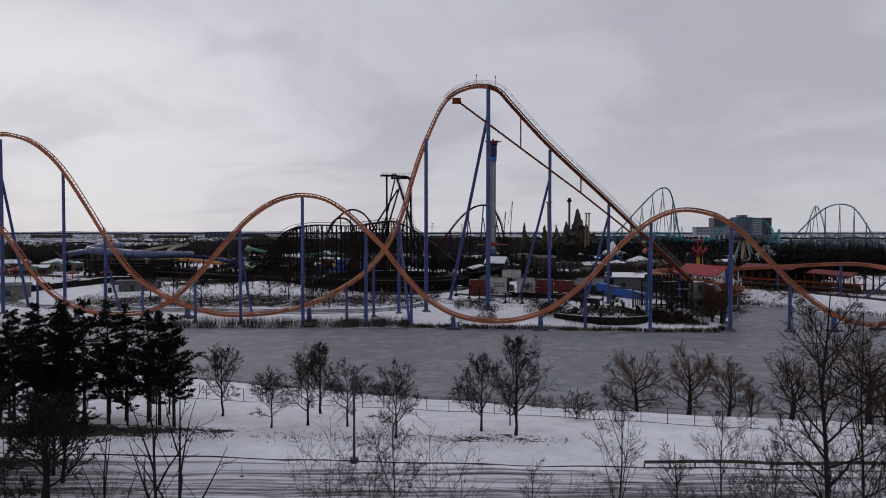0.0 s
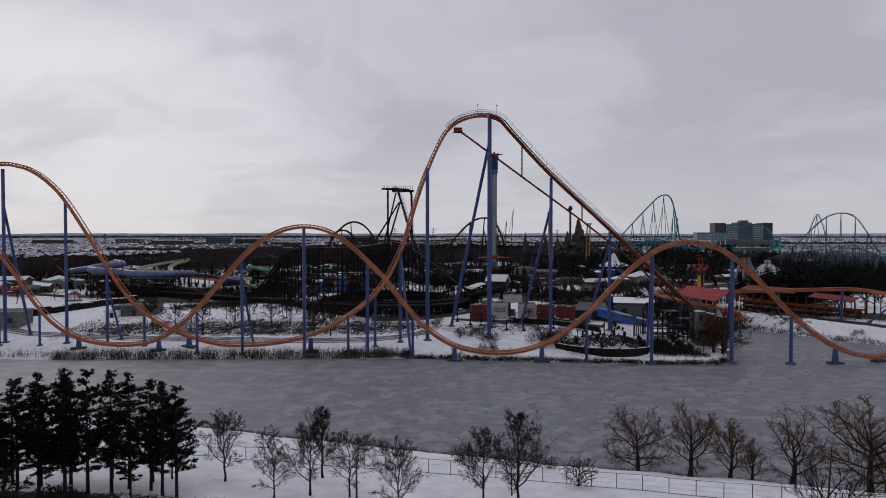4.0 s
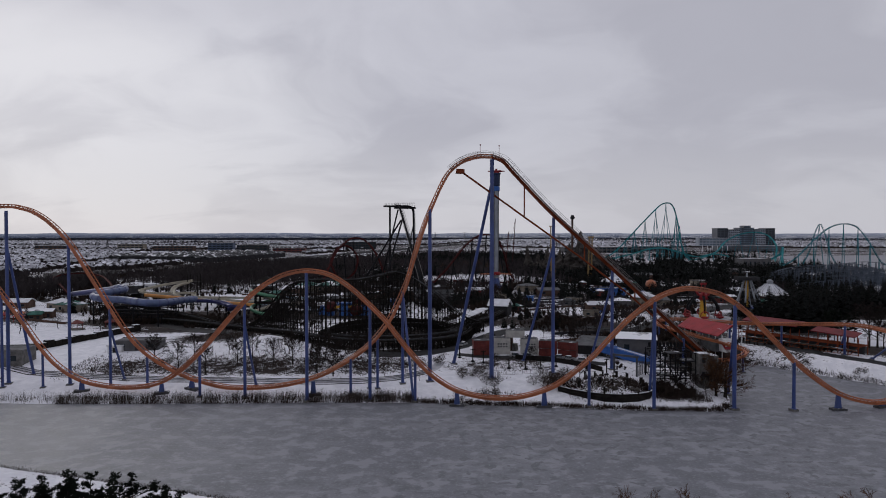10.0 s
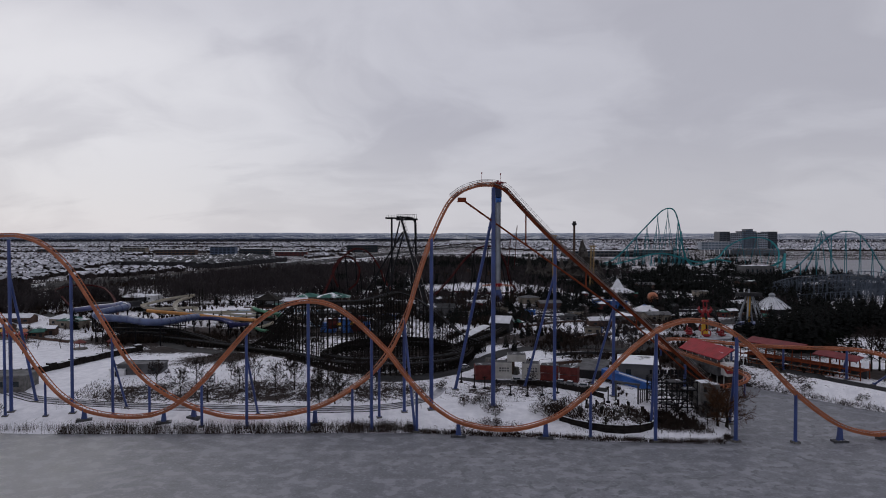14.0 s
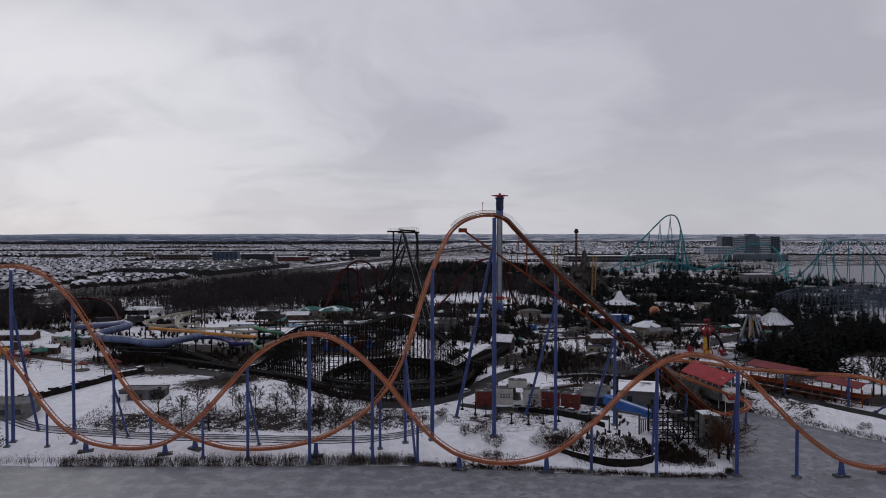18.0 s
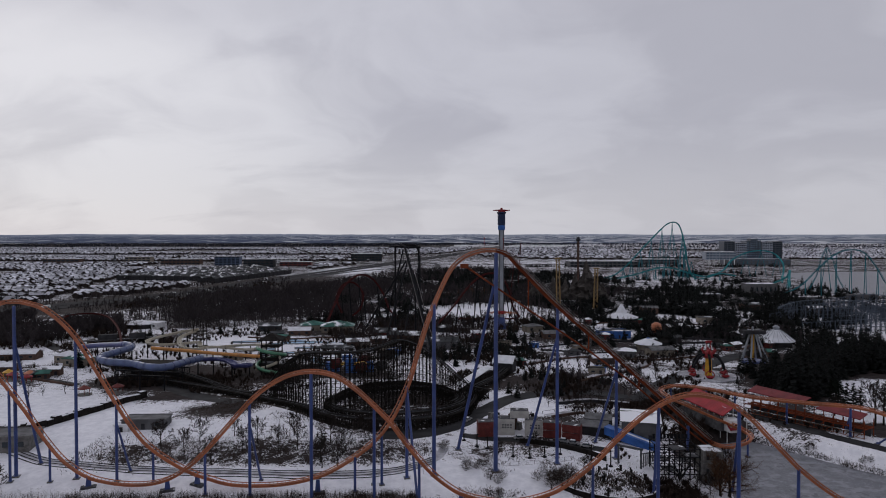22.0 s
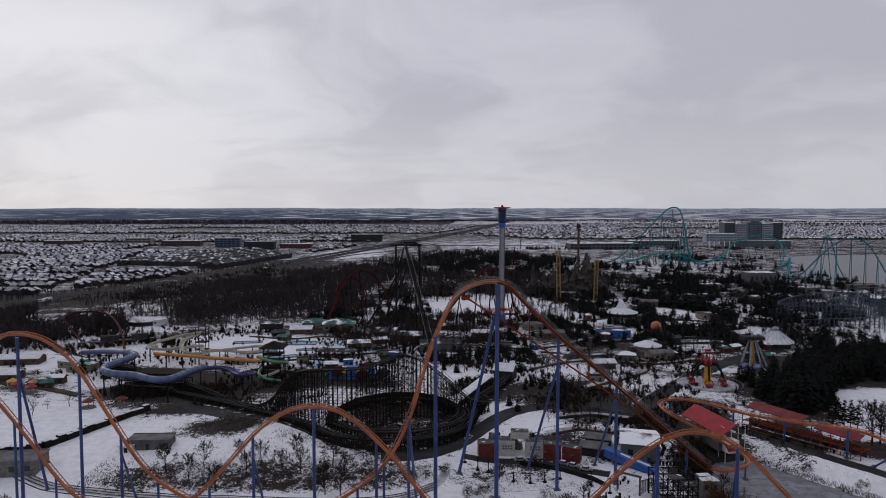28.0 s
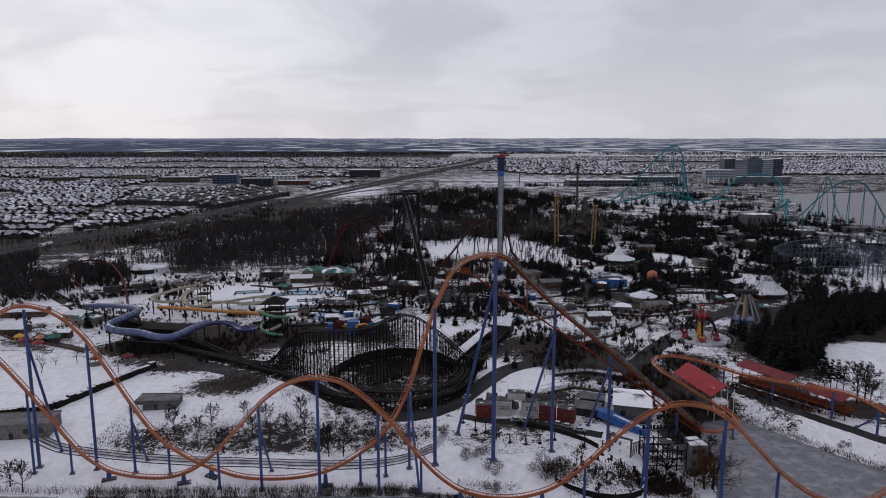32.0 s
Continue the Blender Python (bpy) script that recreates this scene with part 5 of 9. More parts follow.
woods("bare_woods", [([(-212, 500), (-268, 690), (-240, 850), (-125, 990), (-70, 880), (-95, 640), (-60, 570), (-100, 545)], 3100),
                     ([(-290, 500), (-262, 470), (-232, 478), (-255, 520)], 240), ([(-380, 480), (-350, 420), (-296, 436), (-318, 490), (-345, 560)], 700), ([(-330, 400), (-262, 420), (-250, 470), (-300, 480)], 260), ([(-70, 880), (-60, 640), (70, 660), (230, 800), (60, 900)], 900), ([(-125, 980), (-150, 1110), (-30, 1300), (60, 1380), (90, 1200), (-40, 960)], 330)],
      7, "dense bare winter woods behind the park", gap=(-214, 826, 17, 34))
woods("ride_woods", [([(-72, 432), (28, 432), (42, 560), (-92, 560)], 300), ([(46, 540), (112, 552), (118, 640), (60, 660)], 110), ([(44, 300), (90, 300), (96, 380), (40, 380)], 60), ([(140, 430), (230, 420), (250, 520), (160, 540)], 120)],
      27, "bare trees crowded among the rides", 6, 11)
woods("roadside_woods", [([(-398, 560), (-372, 560), (-292, 840), (-252, 1100), (-268, 1100), (-314, 850)], 260), ([(-476, 500), (-462, 500), (-372, 790), (-322, 1050), (-340, 1050), (-392, 790)], 260),
                         ([(-306, 556), (-232, 546), (-222, 600), (-258, 700), (-300, 690)], 330), ([(-352, 620), (-330, 600), (-268, 700), (-262, 830), (-285, 840)], 260), ([(-470, 440), (-400, 440), (-380, 520), (-440, 540)], 160)],
      17, "bare scrub and young trees beside the motorway", 4, 8)


OPEN = ((35, 640, 62, 62), (72, 602, 34, 46), (104, 556, 18, 26), (190, 565, 20, 52), (130, 487, 28, 12), (60, 430, 26, 10), (170, 455, 26, 9))


def undergrowth(name, areas, seed, material, label, leafy=False):
    """Dark shrubs, hedges and small trees packed between the rides, too many to count: needle fans in tiers, or thin stems that fan out."""
    rng, m = random.Random(seed), Mesh()
    for cx, cy, rx, ry, n, h0, h1 in areas:
        for _ in range(int(n * (4.2 if leafy else 2.2))):
            a, q = rng.uniform(0, 6.283), math.sqrt(rng.random())
            x, y = cx + rx * q * math.cos(a), cy + ry * q * math.sin(a)
            if math.sin(x * 0.09 + 2 * math.sin(y * 0.05)) * math.sin(y * 0.07 + x * 0.03) < (0.06 if leafy else -0.12) or any(((x - a) / c) ** 2 + ((y - b) / d) ** 2 < 1 for a, b, c, d in OPEN) or (y < 300 and lake_gap(x, y) < 3):
                continue
            z, h = gz(x, y), rng.uniform(h0, h1)
            w0 = 0.06 + 0.00012 * y
            if leafy:
                h *= 1.2
                r = h * rng.uniform(0.3, 0.5)
                point = rng.uniform(0.6, 1.3)
                for j in range(66):
                    b, u = rng.uniform(0, 6.283), rng.random() ** 1.3
                    reach = r * (1.04 - u) ** (0.75 / point) * rng.uniform(0.55, 1.15)
                    ca, sa, zz = math.cos(b), math.sin(b), z + h * (0.05 + 0.9 * u)
                    w = max(w0, reach * 0.26)
                    p = len(m.v)
                    m.v += [(x + ca * reach * 0.2, y + sa * reach * 0.2, zz + 0.12 * h * (1 - u)), (x + ca * reach * 0.8 - sa * w, y + sa * reach * 0.8 + ca * w, zz), (x + ca * reach * 0.8 + sa * w, y + sa * reach * 0.8 - ca * w, zz - 0.03 * h), (x + ca * reach * 1.15, y + sa * reach * 1.15, zz - 0.05 * h)]
                    m.f += [(p, p + 2, p + 1), (p + 1, p + 2, p + 3)]
            else:
                r = h * rng.uniform(0.35, 0.6)
                for j in range(44):
                    b, u = rng.uniform(0, 6.283), rng.random()
                    k0 = u * 0.5 * (j > 9)
                    q0 = rng.random() ** 0.6
                    bx, by, bz = x + math.cos(b) * r * 0.35 * u * (j > 9), y + math.sin(b) * r * 0.35 * u * (j > 9), z + h * k0 - 0.1
                    tx, ty, tz = x + math.cos(b) * r * q0 + rng.gauss(0, 0.12) * r, y + math.sin(b) * r * q0 + rng.gauss(0, 0.12) * r, z + h * min(1.0, k0 + rng.uniform(0.3, 0.7) * (1.15 - 0.4 * q0))
                    w = w0 * rng.uniform(0.6, 1.5)
                    p = len(m.v)
                    m.v += [(bx - math.sin(b) * w, by + math.cos(b) * w, bz), (bx + math.sin(b) * w, by - math.cos(b) * w, bz), (tx, ty, tz), (bx, by, bz + 2 * w)]
                    m.f += [(p, p + 1, p + 2), (p, p + 2, p + 3)]
            p = len(m.v)
            m.v += [(x - 0.12, y, z - 0.2), (x + 0.12, y, z - 0.2), (x, y + 0.12, z - 0.2), (x, y, z + h)]
            m.f += [(p, p + 1, p + 3), (p + 1, p + 2, p + 3), (p + 2, p, p + 3)]
    return solid(name, m, material, (0, 0, 0), label, "shrubs", kind="stuff")


undergrowth("evergreen_shrubs", [(250, 600, 110, 90, 60, 8, 13), (100, 640, 80, 60, 50, 8, 13), (-20, 660, 110, 60, 60, 8, 13), (330, 1010, 130, 60, 70, 6, 11), (420, 1180, 60, 60, 26, 7, 12), (480, 1200, 80, 80, 40, 4, 8), (200, 800, 160, 60, 40, 8, 13), (150, 520, 90, 90, 420, 3, 9), (270, 640, 130, 130, 330, 4, 11), (60, 700, 130, 60, 300, 5, 11), (330, 800, 130, 80, 130, 4, 10), (95, 435, 80, 40, 90, 1.5, 5), (20, 405, 45, 26, 80, 1.5, 5), (70, 345, 30, 40, 24, 1, 2.5), (-40, 1050, 80, 70, 170, 5, 11), (60, 1180, 110, 150, 420, 5, 11), (170, 1100, 70, 130, 130, 5, 10), (40, 930, 130, 60, 220, 5, 11),
                                 (235, 455, 50, 50, 110, 3, 8), (180, 850, 200, 60, 260, 4, 10), (330, 540, 60, 40, 50, 3, 7), (-60, 560, 60, 40, 110, 3, 9), (430, 720, 90, 70, 60, 3, 8), (165, 320, 20, 22, 60, 3, 9), (440, 860, 60, 80, 40, 4, 9), (560, 1500, 200, 40, 70, 4, 8), (300, 1480, 200, 30, 80, 4, 8)], 41, SPRUCE, "dark evergreen shrubs massed between the rides", True)
undergrowth("bare_shrubs", [(-20, 500, 70, 70, 460, 3, 8), (60, 380, 50, 40, 150, 1.6, 4.2), (-30, 400, 60, 45, 170, 1.6, 4.5), (112, 380, 36, 26, 80, 1.6, 4), (-142, 326, 32, 14, 150, 1.6, 4.5), (-210, 440, 30, 24, 110, 2, 5), (-60, 440, 60, 50, 160, 1.5, 4), (-130, 360, 60, 40, 150, 1.5, 4), (-20, 278, 26, 27, 70, 1, 2), (55, 285, 26, 30, 60, 1, 3), (75, 262, 16, 26, 60, 1.2, 3.5), (112, 318, 26, 26, 90, 1.2, 3.5), (62, 322, 15, 30, 130, 1.2, 3.2), (84, 292, 13, 22, 130, 1.2, 3.2), (14, 334, 15, 20, 90, 1, 2.5), (42, 328, 18, 22, 90, 1, 2.6), (-310, 720, 40, 70, 160, 2, 5), (-270, 900, 30, 100, 160, 2, 5), (66, 200, 8, 6, 60, 1, 2.6), (86, 228, 8, 14, 60, 1.2, 3.5),
                            (-230, 410, 70, 60, 190, 2, 5), (-290, 480, 60, 60, 200, 3, 8), (50, 227, 12, 8, 20, 1, 2.0), (-110, 318, 50, 18, 130, 1, 3), (60, 580, 50, 50, 180, 3, 8), (-180, 470, 70, 40, 120, 1.5, 4), (95, 240, 12, 24, 80, 1.5, 5), (130, 262, 18, 22, 60, 1, 2.5)], 42, HEDGE, "bare dark shrubs massed between the rides")
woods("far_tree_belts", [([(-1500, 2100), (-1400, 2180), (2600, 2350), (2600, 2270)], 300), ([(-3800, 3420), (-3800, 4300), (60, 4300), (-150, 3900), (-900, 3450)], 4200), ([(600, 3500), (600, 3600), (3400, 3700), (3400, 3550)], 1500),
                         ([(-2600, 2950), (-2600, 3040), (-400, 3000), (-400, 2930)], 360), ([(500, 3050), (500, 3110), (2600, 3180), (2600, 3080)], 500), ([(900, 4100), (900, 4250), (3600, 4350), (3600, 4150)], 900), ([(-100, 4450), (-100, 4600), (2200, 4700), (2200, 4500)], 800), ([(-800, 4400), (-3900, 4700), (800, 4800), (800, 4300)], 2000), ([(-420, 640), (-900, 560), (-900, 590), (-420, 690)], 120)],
      9, "dark belts of trees across the far suburbs", 9, 14, HAZEDWOODS, boughs=7)

# ---- the near shore: road, kerb, lamp, fences ----
drape("road", [(-140, 63), (-46, 60.5), (0, 57.5), (42, 54.5), (140, 47)], 13.5, ROADSNOW, "wide road under streaky driven snow", "road", 0.13)
for k, off in enumerate((-4.6, -2.9, 1.2, 3.0)):
    drape("tyre_track", [(-140, 63 + off), (-46, 60.5 + off), (0, 57.5 + off), (42, 54.5 + off), (140, 47 + off)], 0.3, SLUSH, "wet wheel track worn through the slush", "wheel track", 0.17, kind="structure", thick=0.1)


def kerb_run():
    line = [(-140, 72.6), (-46, 69.1), (0, 65.6), (19, 64.5), (42, 63.2), (140, 57)]
    pts = [Vector((p.x, p.y, gz(p.x, p.y))) for p in spline([(x, y, 0) for x, y in line], 3.0)]
    sides, _ = frames_along([Vector((p.x, p.y, 0)) for p in pts])
    ups = [Vector((0, 0, 1))] * len(pts)
    root = thing("kerb", (0, 65.6, gz(0, 65.6)), "dark wet concrete kerb along the snowy road", "kerb", kind="structure")
    for i in range(0, len(pts) - 1):
        part("kerb_stone", Mesh().ribbon(pts[i:i + 2], sides[i:i + 2], ups[:2], [(-0.1, -0.3), (0.1, -0.3), (0.09, 0.12), (-0.1, 0.12)]), KERB, root)


kerb_run()


def street_lamp(x, y, h, arm):
    z = gz(x, y)
    ob = thing("street_lamp", (x, y, z), "tall dark street lamp with a single arm on a concrete base", "street lamp")
    part("base", Mesh().lathe((x, y, z - 0.3), [(0.42, 0), (0.42, 0.7), (0.38, 0.76)], 12), DARKCON, ob)
    part("pole", Mesh().tube([(x, y, z + 0.4), (x, y, z + h * 0.5), (x, y, z + h)], [0.13, 0.11, 0.075], 8), LAMPMETAL, ob)
    part("arm", Mesh().tube([(x, y, z + h - 0.5), (x + arm * 0.4, y, z + h - 0.15), (x + arm, y, z + h - 0.05)], 0.045, 6), LAMPMETAL, ob)
    part("lamp_head", Mesh().box((x + arm * 1.2, y, z + h - 0.12), (0.75, 0.28, 0.14), 0, 0.8), WALKWAY, ob)
    return ob


street_lamp(-8.7, 65.9, 9.3, -0.9)


def wire_fence(line, gap, h, name, label):
    """Posts with a top rail, a bottom wire and thin strands between."""
    pts = spline([(x, y, 0) for x, y in line], gap)
    pts = [Vector((p.x, p.y, gz(p.x, p.y))) for p in pts]
    ob = thing(name, tuple(pts[0]), label, "fence")
    for p in pts:
        part("post", Mesh().tube([p - Vector((0, 0, 0.4)), p + Vector((0, 0, h))], 0.05, 6), LAMPMETAL, ob)
    part("top_rail", Mesh().tube([p + Vector((0, 0, h - 0.03)) for p in pts], 0.03, 4), STEEL, ob)
    part("bottom_wire", Mesh().tube([p + Vector((0, 0, 0.06)) for p in pts], 0.035, 4), LAMPMETAL, ob)
    for k in (0.35, 0.65):
        part("strand", Mesh().tube([p + Vector((0, 0, h * k)) for p in pts], 0.008, 3), STEEL, ob)
    return ob


wire_fence([(-60, 108.5), (-33.6, 101.2), (-0.5, 92.4), (14, 88.0), (41, 78.8), (70, 69)], 3.15, 2.0, "wire_fence", "low wire fence with dark posts along the lake bank")


def pipe_barrier():
    pts = [Vector((x, 64.4 - (x - 19) * 0.025, gz(x, 64.4))) for x in np.arange(19.3, 80, 2.4)]
    ob = thing("pipe_barrier", tuple(pts[0]), "long dark pipe barrier beside the snowy road", "barrier")
    part("rail", Mesh().tube([p + Vector((0, 0, 0.62)) for p in pts], 0.16, 8), LAMPMETAL, ob)
    for p in pts:
        part("post", Mesh().tube([p - Vector((0, 0, 0.3)), p + Vector((0, 0, 0.55))], 0.08, 6), LAMPMETAL, ob)


pipe_barrier()
for x, y in ((-18.4, 61.5), (16.5, 63.4), (3.6, 62.0)):
    ob = thing("marker_stake", (x, y, gz(x, y)), "thin marker stake standing in the snow", "stake", "road stakes")
    part("stake", Mesh().tube([(x, y, gz(x, y) - 0.2), (x, y, gz(x, y) + 1.1)], 0.03, 5), LAMPMETAL, ob)
    part("foot_plate", Mesh().box((x, y, gz(x, y) + 0.06), (0.4, 0.3, 0.06)), DARKCON, ob)


def stems(name, strips, seed, material, label, category, h0, h1, w=0.035):
    """Thousands of dry stems: three-sided blades, each leaning its own way."""
    rng, m = random.Random(seed), Mesh()
    for (ax, ay), (bx, by), wide, n in strips:
        dx, dy = bx - ax, by - ay
        l = math.hypot(dx, dy)
        for _ in range(n):
            t, o = rng.random(), max(-0.9, min(0.9, rng.gauss(0, 0.3))) * wide
            if rng.random() > 0.45 + 0.55 * math.sin(t * l * 0.37 + ax) ** 2:
                continue
            x, y = ax + dx * t - dy / l * o, ay + dy * t + dx / l * o
            z = max(gz(x, y), 0) - 0.05
            h = rng.uniform(h0, h1)
            lx, ly = rng.gauss(0, 0.16) * h, rng.gauss(0, 0.16) * h
            q = len(m.v)
            m.v += [(x - w, y - w * 0.5, z), (x + w, y - w * 0.5, z), (x, y + w, z), (x + lx, y + ly, z + h)]
            m.f += [(q, q + 1, q + 3), (q + 1, q + 2, q + 3), (q + 2, q, q + 3)]
            if rng.random() < 0.6:
                q = len(m.v)
                k = rng.uniform(0.4, 0.8)
                m.v += [(x + lx * k, y + ly * k, z + h * k), (x + lx * k, y + ly * k, z + h * k + w * 2), (x + lx * k + rng.gauss(0, 0.22) * h, y + ly * k + rng.gauss(0, .1) * h, z + h * (k + rng.uniform(0.15, 0.4)))]
                m.f.append((q, q + 1, q + 2))
    return solid(name, m, material, (0, 0, 0), label, category, kind="stuff")


def along_shore(i, j, inset, wide, per):
    out = []
    for a, b in zip(LAKE[i:j], LAKE[i + 1:j + 1]):
        l = math.hypot(b[0] - a[0], b[1] - a[1])
        nx, ny = -(b[1] - a[1]) / l, (b[0] - a[0]) / l
        out.append(((a[0] + nx * inset, a[1] + ny * inset), (b[0] + nx * inset, b[1] + ny * inset), wide, int(l * per)))
    return out


# dry reeds on the far bank, brush on the slopes, tangle on the near bank
far_bank = along_shore(2, 5, 1.7, 3.0, 60) + along_shore(1, 2, 1.7, 3, 14) + along_shore(4, 5, 1.6, 2.6, 50)
stems("dry_reeds", far_bank, 21, REED, "dry brown reeds along the frozen shore", "reeds", 1.2, 2.9)
stems("shore_brush", along_shore(5, 10, 0.7, 1.8, 70) + along_shore(2, 5, 0.2, 0.8, 22) + along_shore(15, 20, 1.0, 2.4, 40), 22, HEDGE, "dark dead brush at the water line", "brush", 0.4, 1.3, 0.06)
stems("near_bank_grass", along_shore(25, 33, 0.6, 2.2, 26), 23, REED, "dead grass tufts on the near bank", "grass", 0.25, 0.8)
stems("slope_brush", [((-125, 226), (-6, 228), 22, 9500), ((-100, 280), (-74, 270), 26, 2600), ((-70, 262), (-40, 250), 10, 900), ((8, 214), (30, 232), 11, 700), ((35, 201), (61, 203), 13, 5200), ((60, 195), (76, 193), 6, 1500), ((-8, 226), (-22, 236), 8, 300), ((2, 200), (22, 197), 5, 500)],
      24, HEDGE, "dead weeds standing through the snow", "brush", 0.25, 0.8, 0.085)
stems("lawn_weeds", [((-62, 76.6), (-24, 76.8), 4.5, 2600), ((-22, 76.5), (14, 74.5), 4, 1500), ((-30, 80), (-60, 81), 4, 700)], 25, HEDGE, "dead leaves and grass showing under the trees", "grass", 0.06, 0.28, 0.05)


for k, (x, y, r, h) in enumerate(((6, 214, 4.5, 2.4), (10.5, 217, 3.5, 2.2), (14, 205.5, 4.6, 2.6), (13, 196.5, 4.2, 2.4), (29, 206, 5.4, 3.6), (32, 202, 5.0, 3.4), (34, 207, 4.4, 3.2), (66, 194, 4.5, 2.2), (71, 194, 4.6, 2.4),
                                  (-3, 231, 3, 2), (127, 240, 3, 1.6), (138, 226, 3, 1.6), (150, 216, 3.5, 2.2), (157, 211, 4, 3))):
    for j in range(3):
        a = k * 2.4 + j * 2.1
        shrubs.put(x + math.cos(a) * r * 0.45, y + math.sin(a) * r * 0.45, h * (1.1 + 0.25 * j), k + j, 0.3, "dense dark bare bush in the snow")


wire_fence([(-4, 233), (-1, 226), (6, 219), (18, 216.5), (30, 218), (40, 221)], 2.6, 1.3, "queue_fence", "low dark railing round the snowy yard")
shrubs.put(36, 205.5, 6.0, 1, 0.4, "dense tan bush in the snow")
shrubs.put(33.5, 204, 4.6, 0, 0.4, "dense tan bush in the snow")
# ---- the park across the lake ----
drape("service_road", [(-330, 590), (-318, 546), (-311, 507), (-292, 470), (-259, 433), (-221, 396), (-187, 369), (-145, 329), (-120, 303), (-104, 291), (-90, 283)], 8.5, ASPHALT, "dark wet asphalt service road through the park", "road")
drape("yard", [(4, 244), (14, 240), (24, 239.5), (34, 236.5), (44, 232.5), (54, 229)], 4.5, ASPHALT, "dark wet asphalt yard before the containers", "yard", 0.07)
# soil strip below the trestle; its dark colour includes painted shade
drape("trestle_bed", [(30, 350), (22, 330), (12, 305), (7, 288), (1, 268), (-8, 255.5), (-24, 249.5), (-44, 255.5), (-60, 269.5), (-80, 285.5), (-100, 299.5), (-122, 311.5)], 8, SHADEDSOIL, "bare soil under the timber trestle, with the trestle's shade painted in", "soil", 0.05)
drape("park_road", [(-26, 242.5), (-12, 244.5), (1, 255), (13, 276), (26, 294), (43, 303), (64, 305), (80, 297), (98, 322), (121, 352), (153, 387), (174, 408), (210, 430)], 9.0, ASPHALT, "curving wet asphalt park road", "road", 0.09)
drape("waterside_road", [(108, 292), (116, 276), (124, 264), (133.5, 249), (143.5, 236), (155, 224), (180, 212), (235, 197)], 5.6, ASPHALT, "wet asphalt lane beside the lake inlet", "road", 0.12)
drape("shore_path", [(-175, 232), (-149, 227), (-135, 219), (-123, 216), (-94, 211.5), (-65, 210), (-37, 209), (-18, 212), (-6, 220), (-2, 231)], 3.2, SLUSH, "snowy track with wheel ruts along the shore", "path")
for dy in (-2.6, -0.8, 0.8, 2.3):
    drape("wheel_rut", [(-149, 227 + dy), (-135, 219 + dy), (-123, 216 + dy), (-94, 211.5 + dy), (-65, 210 + dy), (-37, 209 + dy), (-18, 212 + dy), (-6, 220 + dy)], 0.42, ASPHALT, "dark wheel rut in the snow", "rut", 0.1, thick=0.1)


def building(name, x, y, w, d, h, turn, wall, roof, style, label, category="building", rise=1.6, group="", lights=0, deep=0.6):
    """Walls, a roof with thickness, a door and windows with frames on the side that faces the lake."""
    z = min(gz(x, y), gz(x + w * 0.3, y - d * 0.4)) - 0.1
    ob = thing(name, (x, y, z), label, category, group)
    ca, sa = math.cos(radians(turn)), math.sin(radians(turn))

    def at(px, py, pz):
        return (x + px * ca - py * sa, y + px * sa + py * ca, z + pz)

    body = part("wall", Mesh().box((x, y, z - 0.3), (w, d, h + 0.3), turn), wall, ob)
    if style == "gable":
        part("roof", Mesh().gable((x, y, z + h), (w, d), rise, turn, deep), roof, ob)
        part("gable_end", Mesh().add([at(-w / 2 + 0.02, -d / 2, h), at(-w / 2 + 0.02, d / 2, h), at(-w / 2 + 0.02, 0, h + rise * 0.9), at(w / 2 - 0.02, -d / 2, h), at(w / 2 - 0.02, d / 2, h), at(w / 2 - 0.02, 0, h + rise * 0.9)], [(0, 2, 1), (3, 4, 5), (0, 3, 5, 2), (1, 2, 5, 4)]), wall, ob)
    elif style == "hip":
        part("roof", Mesh().hip((x, y, z + h), (w, d), rise, turn, deep), roof, ob)
    else:
        part("roof", Mesh().box((x, y, z + h), (w + 0.5, d + 0.5, 0.32), turn), roof, ob)
        for px, py, sx, sy in ((0, d / 2 + 0.15, w + 0.6, 0.25), (0, -d / 2 - 0.15, w + 0.6, 0.25)):
            part("parapet", Mesh().box(at(px, py, h + 0.05), (sx, sy, 0.5), turn), wall, ob)
    n = lights or max(1, int(w / 5))
    for k in range(n):
        px = (k + 0.5) * w / n - w / 2
        if k == n // 2:
            part("door", Mesh().box(at(px, -d / 2 - 0.03, 0), (1.3, 0.12, min(2.2, h * 0.8)), turn), DARKWALL, body)
        else:
            wdw = part("window", Mesh().box(at(px, -d / 2 - 0.02, h * 0.38), (min(1.8, w / n * 0.6), 0.1, h * 0.34), turn), GLASSDARK, body)
            part("sill", Mesh().box(at(px, -d / 2 - 0.08, h * 0.34), (min(2.0, w / n * 0.7), 0.2, 0.12), turn), CONCRETE, wdw)
    return ob


building("grey_shed", -113.5, 250.5, 15.5, 7.5, 3.3, 3, GREYWALL, BAREROOF, "flat", "low grey flat-roofed shed on the snowy rise", "shed")
building("white_shed", -120.5, 246.2, 5.0, 3.2, 2.3, 3, WHITE, SNOWROOF, "flat", "small white shed beside a grey one", "shed")
building("timber_building", -158, 229, 30, 11, 5.2, 8, CONCRETE, BAREROOF, "flat", "long dark flat-roofed building near the shore", "building")
building("green_roof_house", -203, 366, 13, 9, 4.2, -18, BEIGE, GREENROOF, "hip", "small house with a green hipped roof", "house", 2.2)
building("snow_roof_house", -214, 376, 12, 9, 4.0, -18, BEIGE, SNOWROOF, "hip", "small house with a snowy hipped roof", "house", 2.4)
building("long_pavilion", -252, 384, 30, 10, 3.6, 8, BROWN, SNOWROOF, "gable", "long low pavilion under a snowy roof", "pavilion", 1.8)
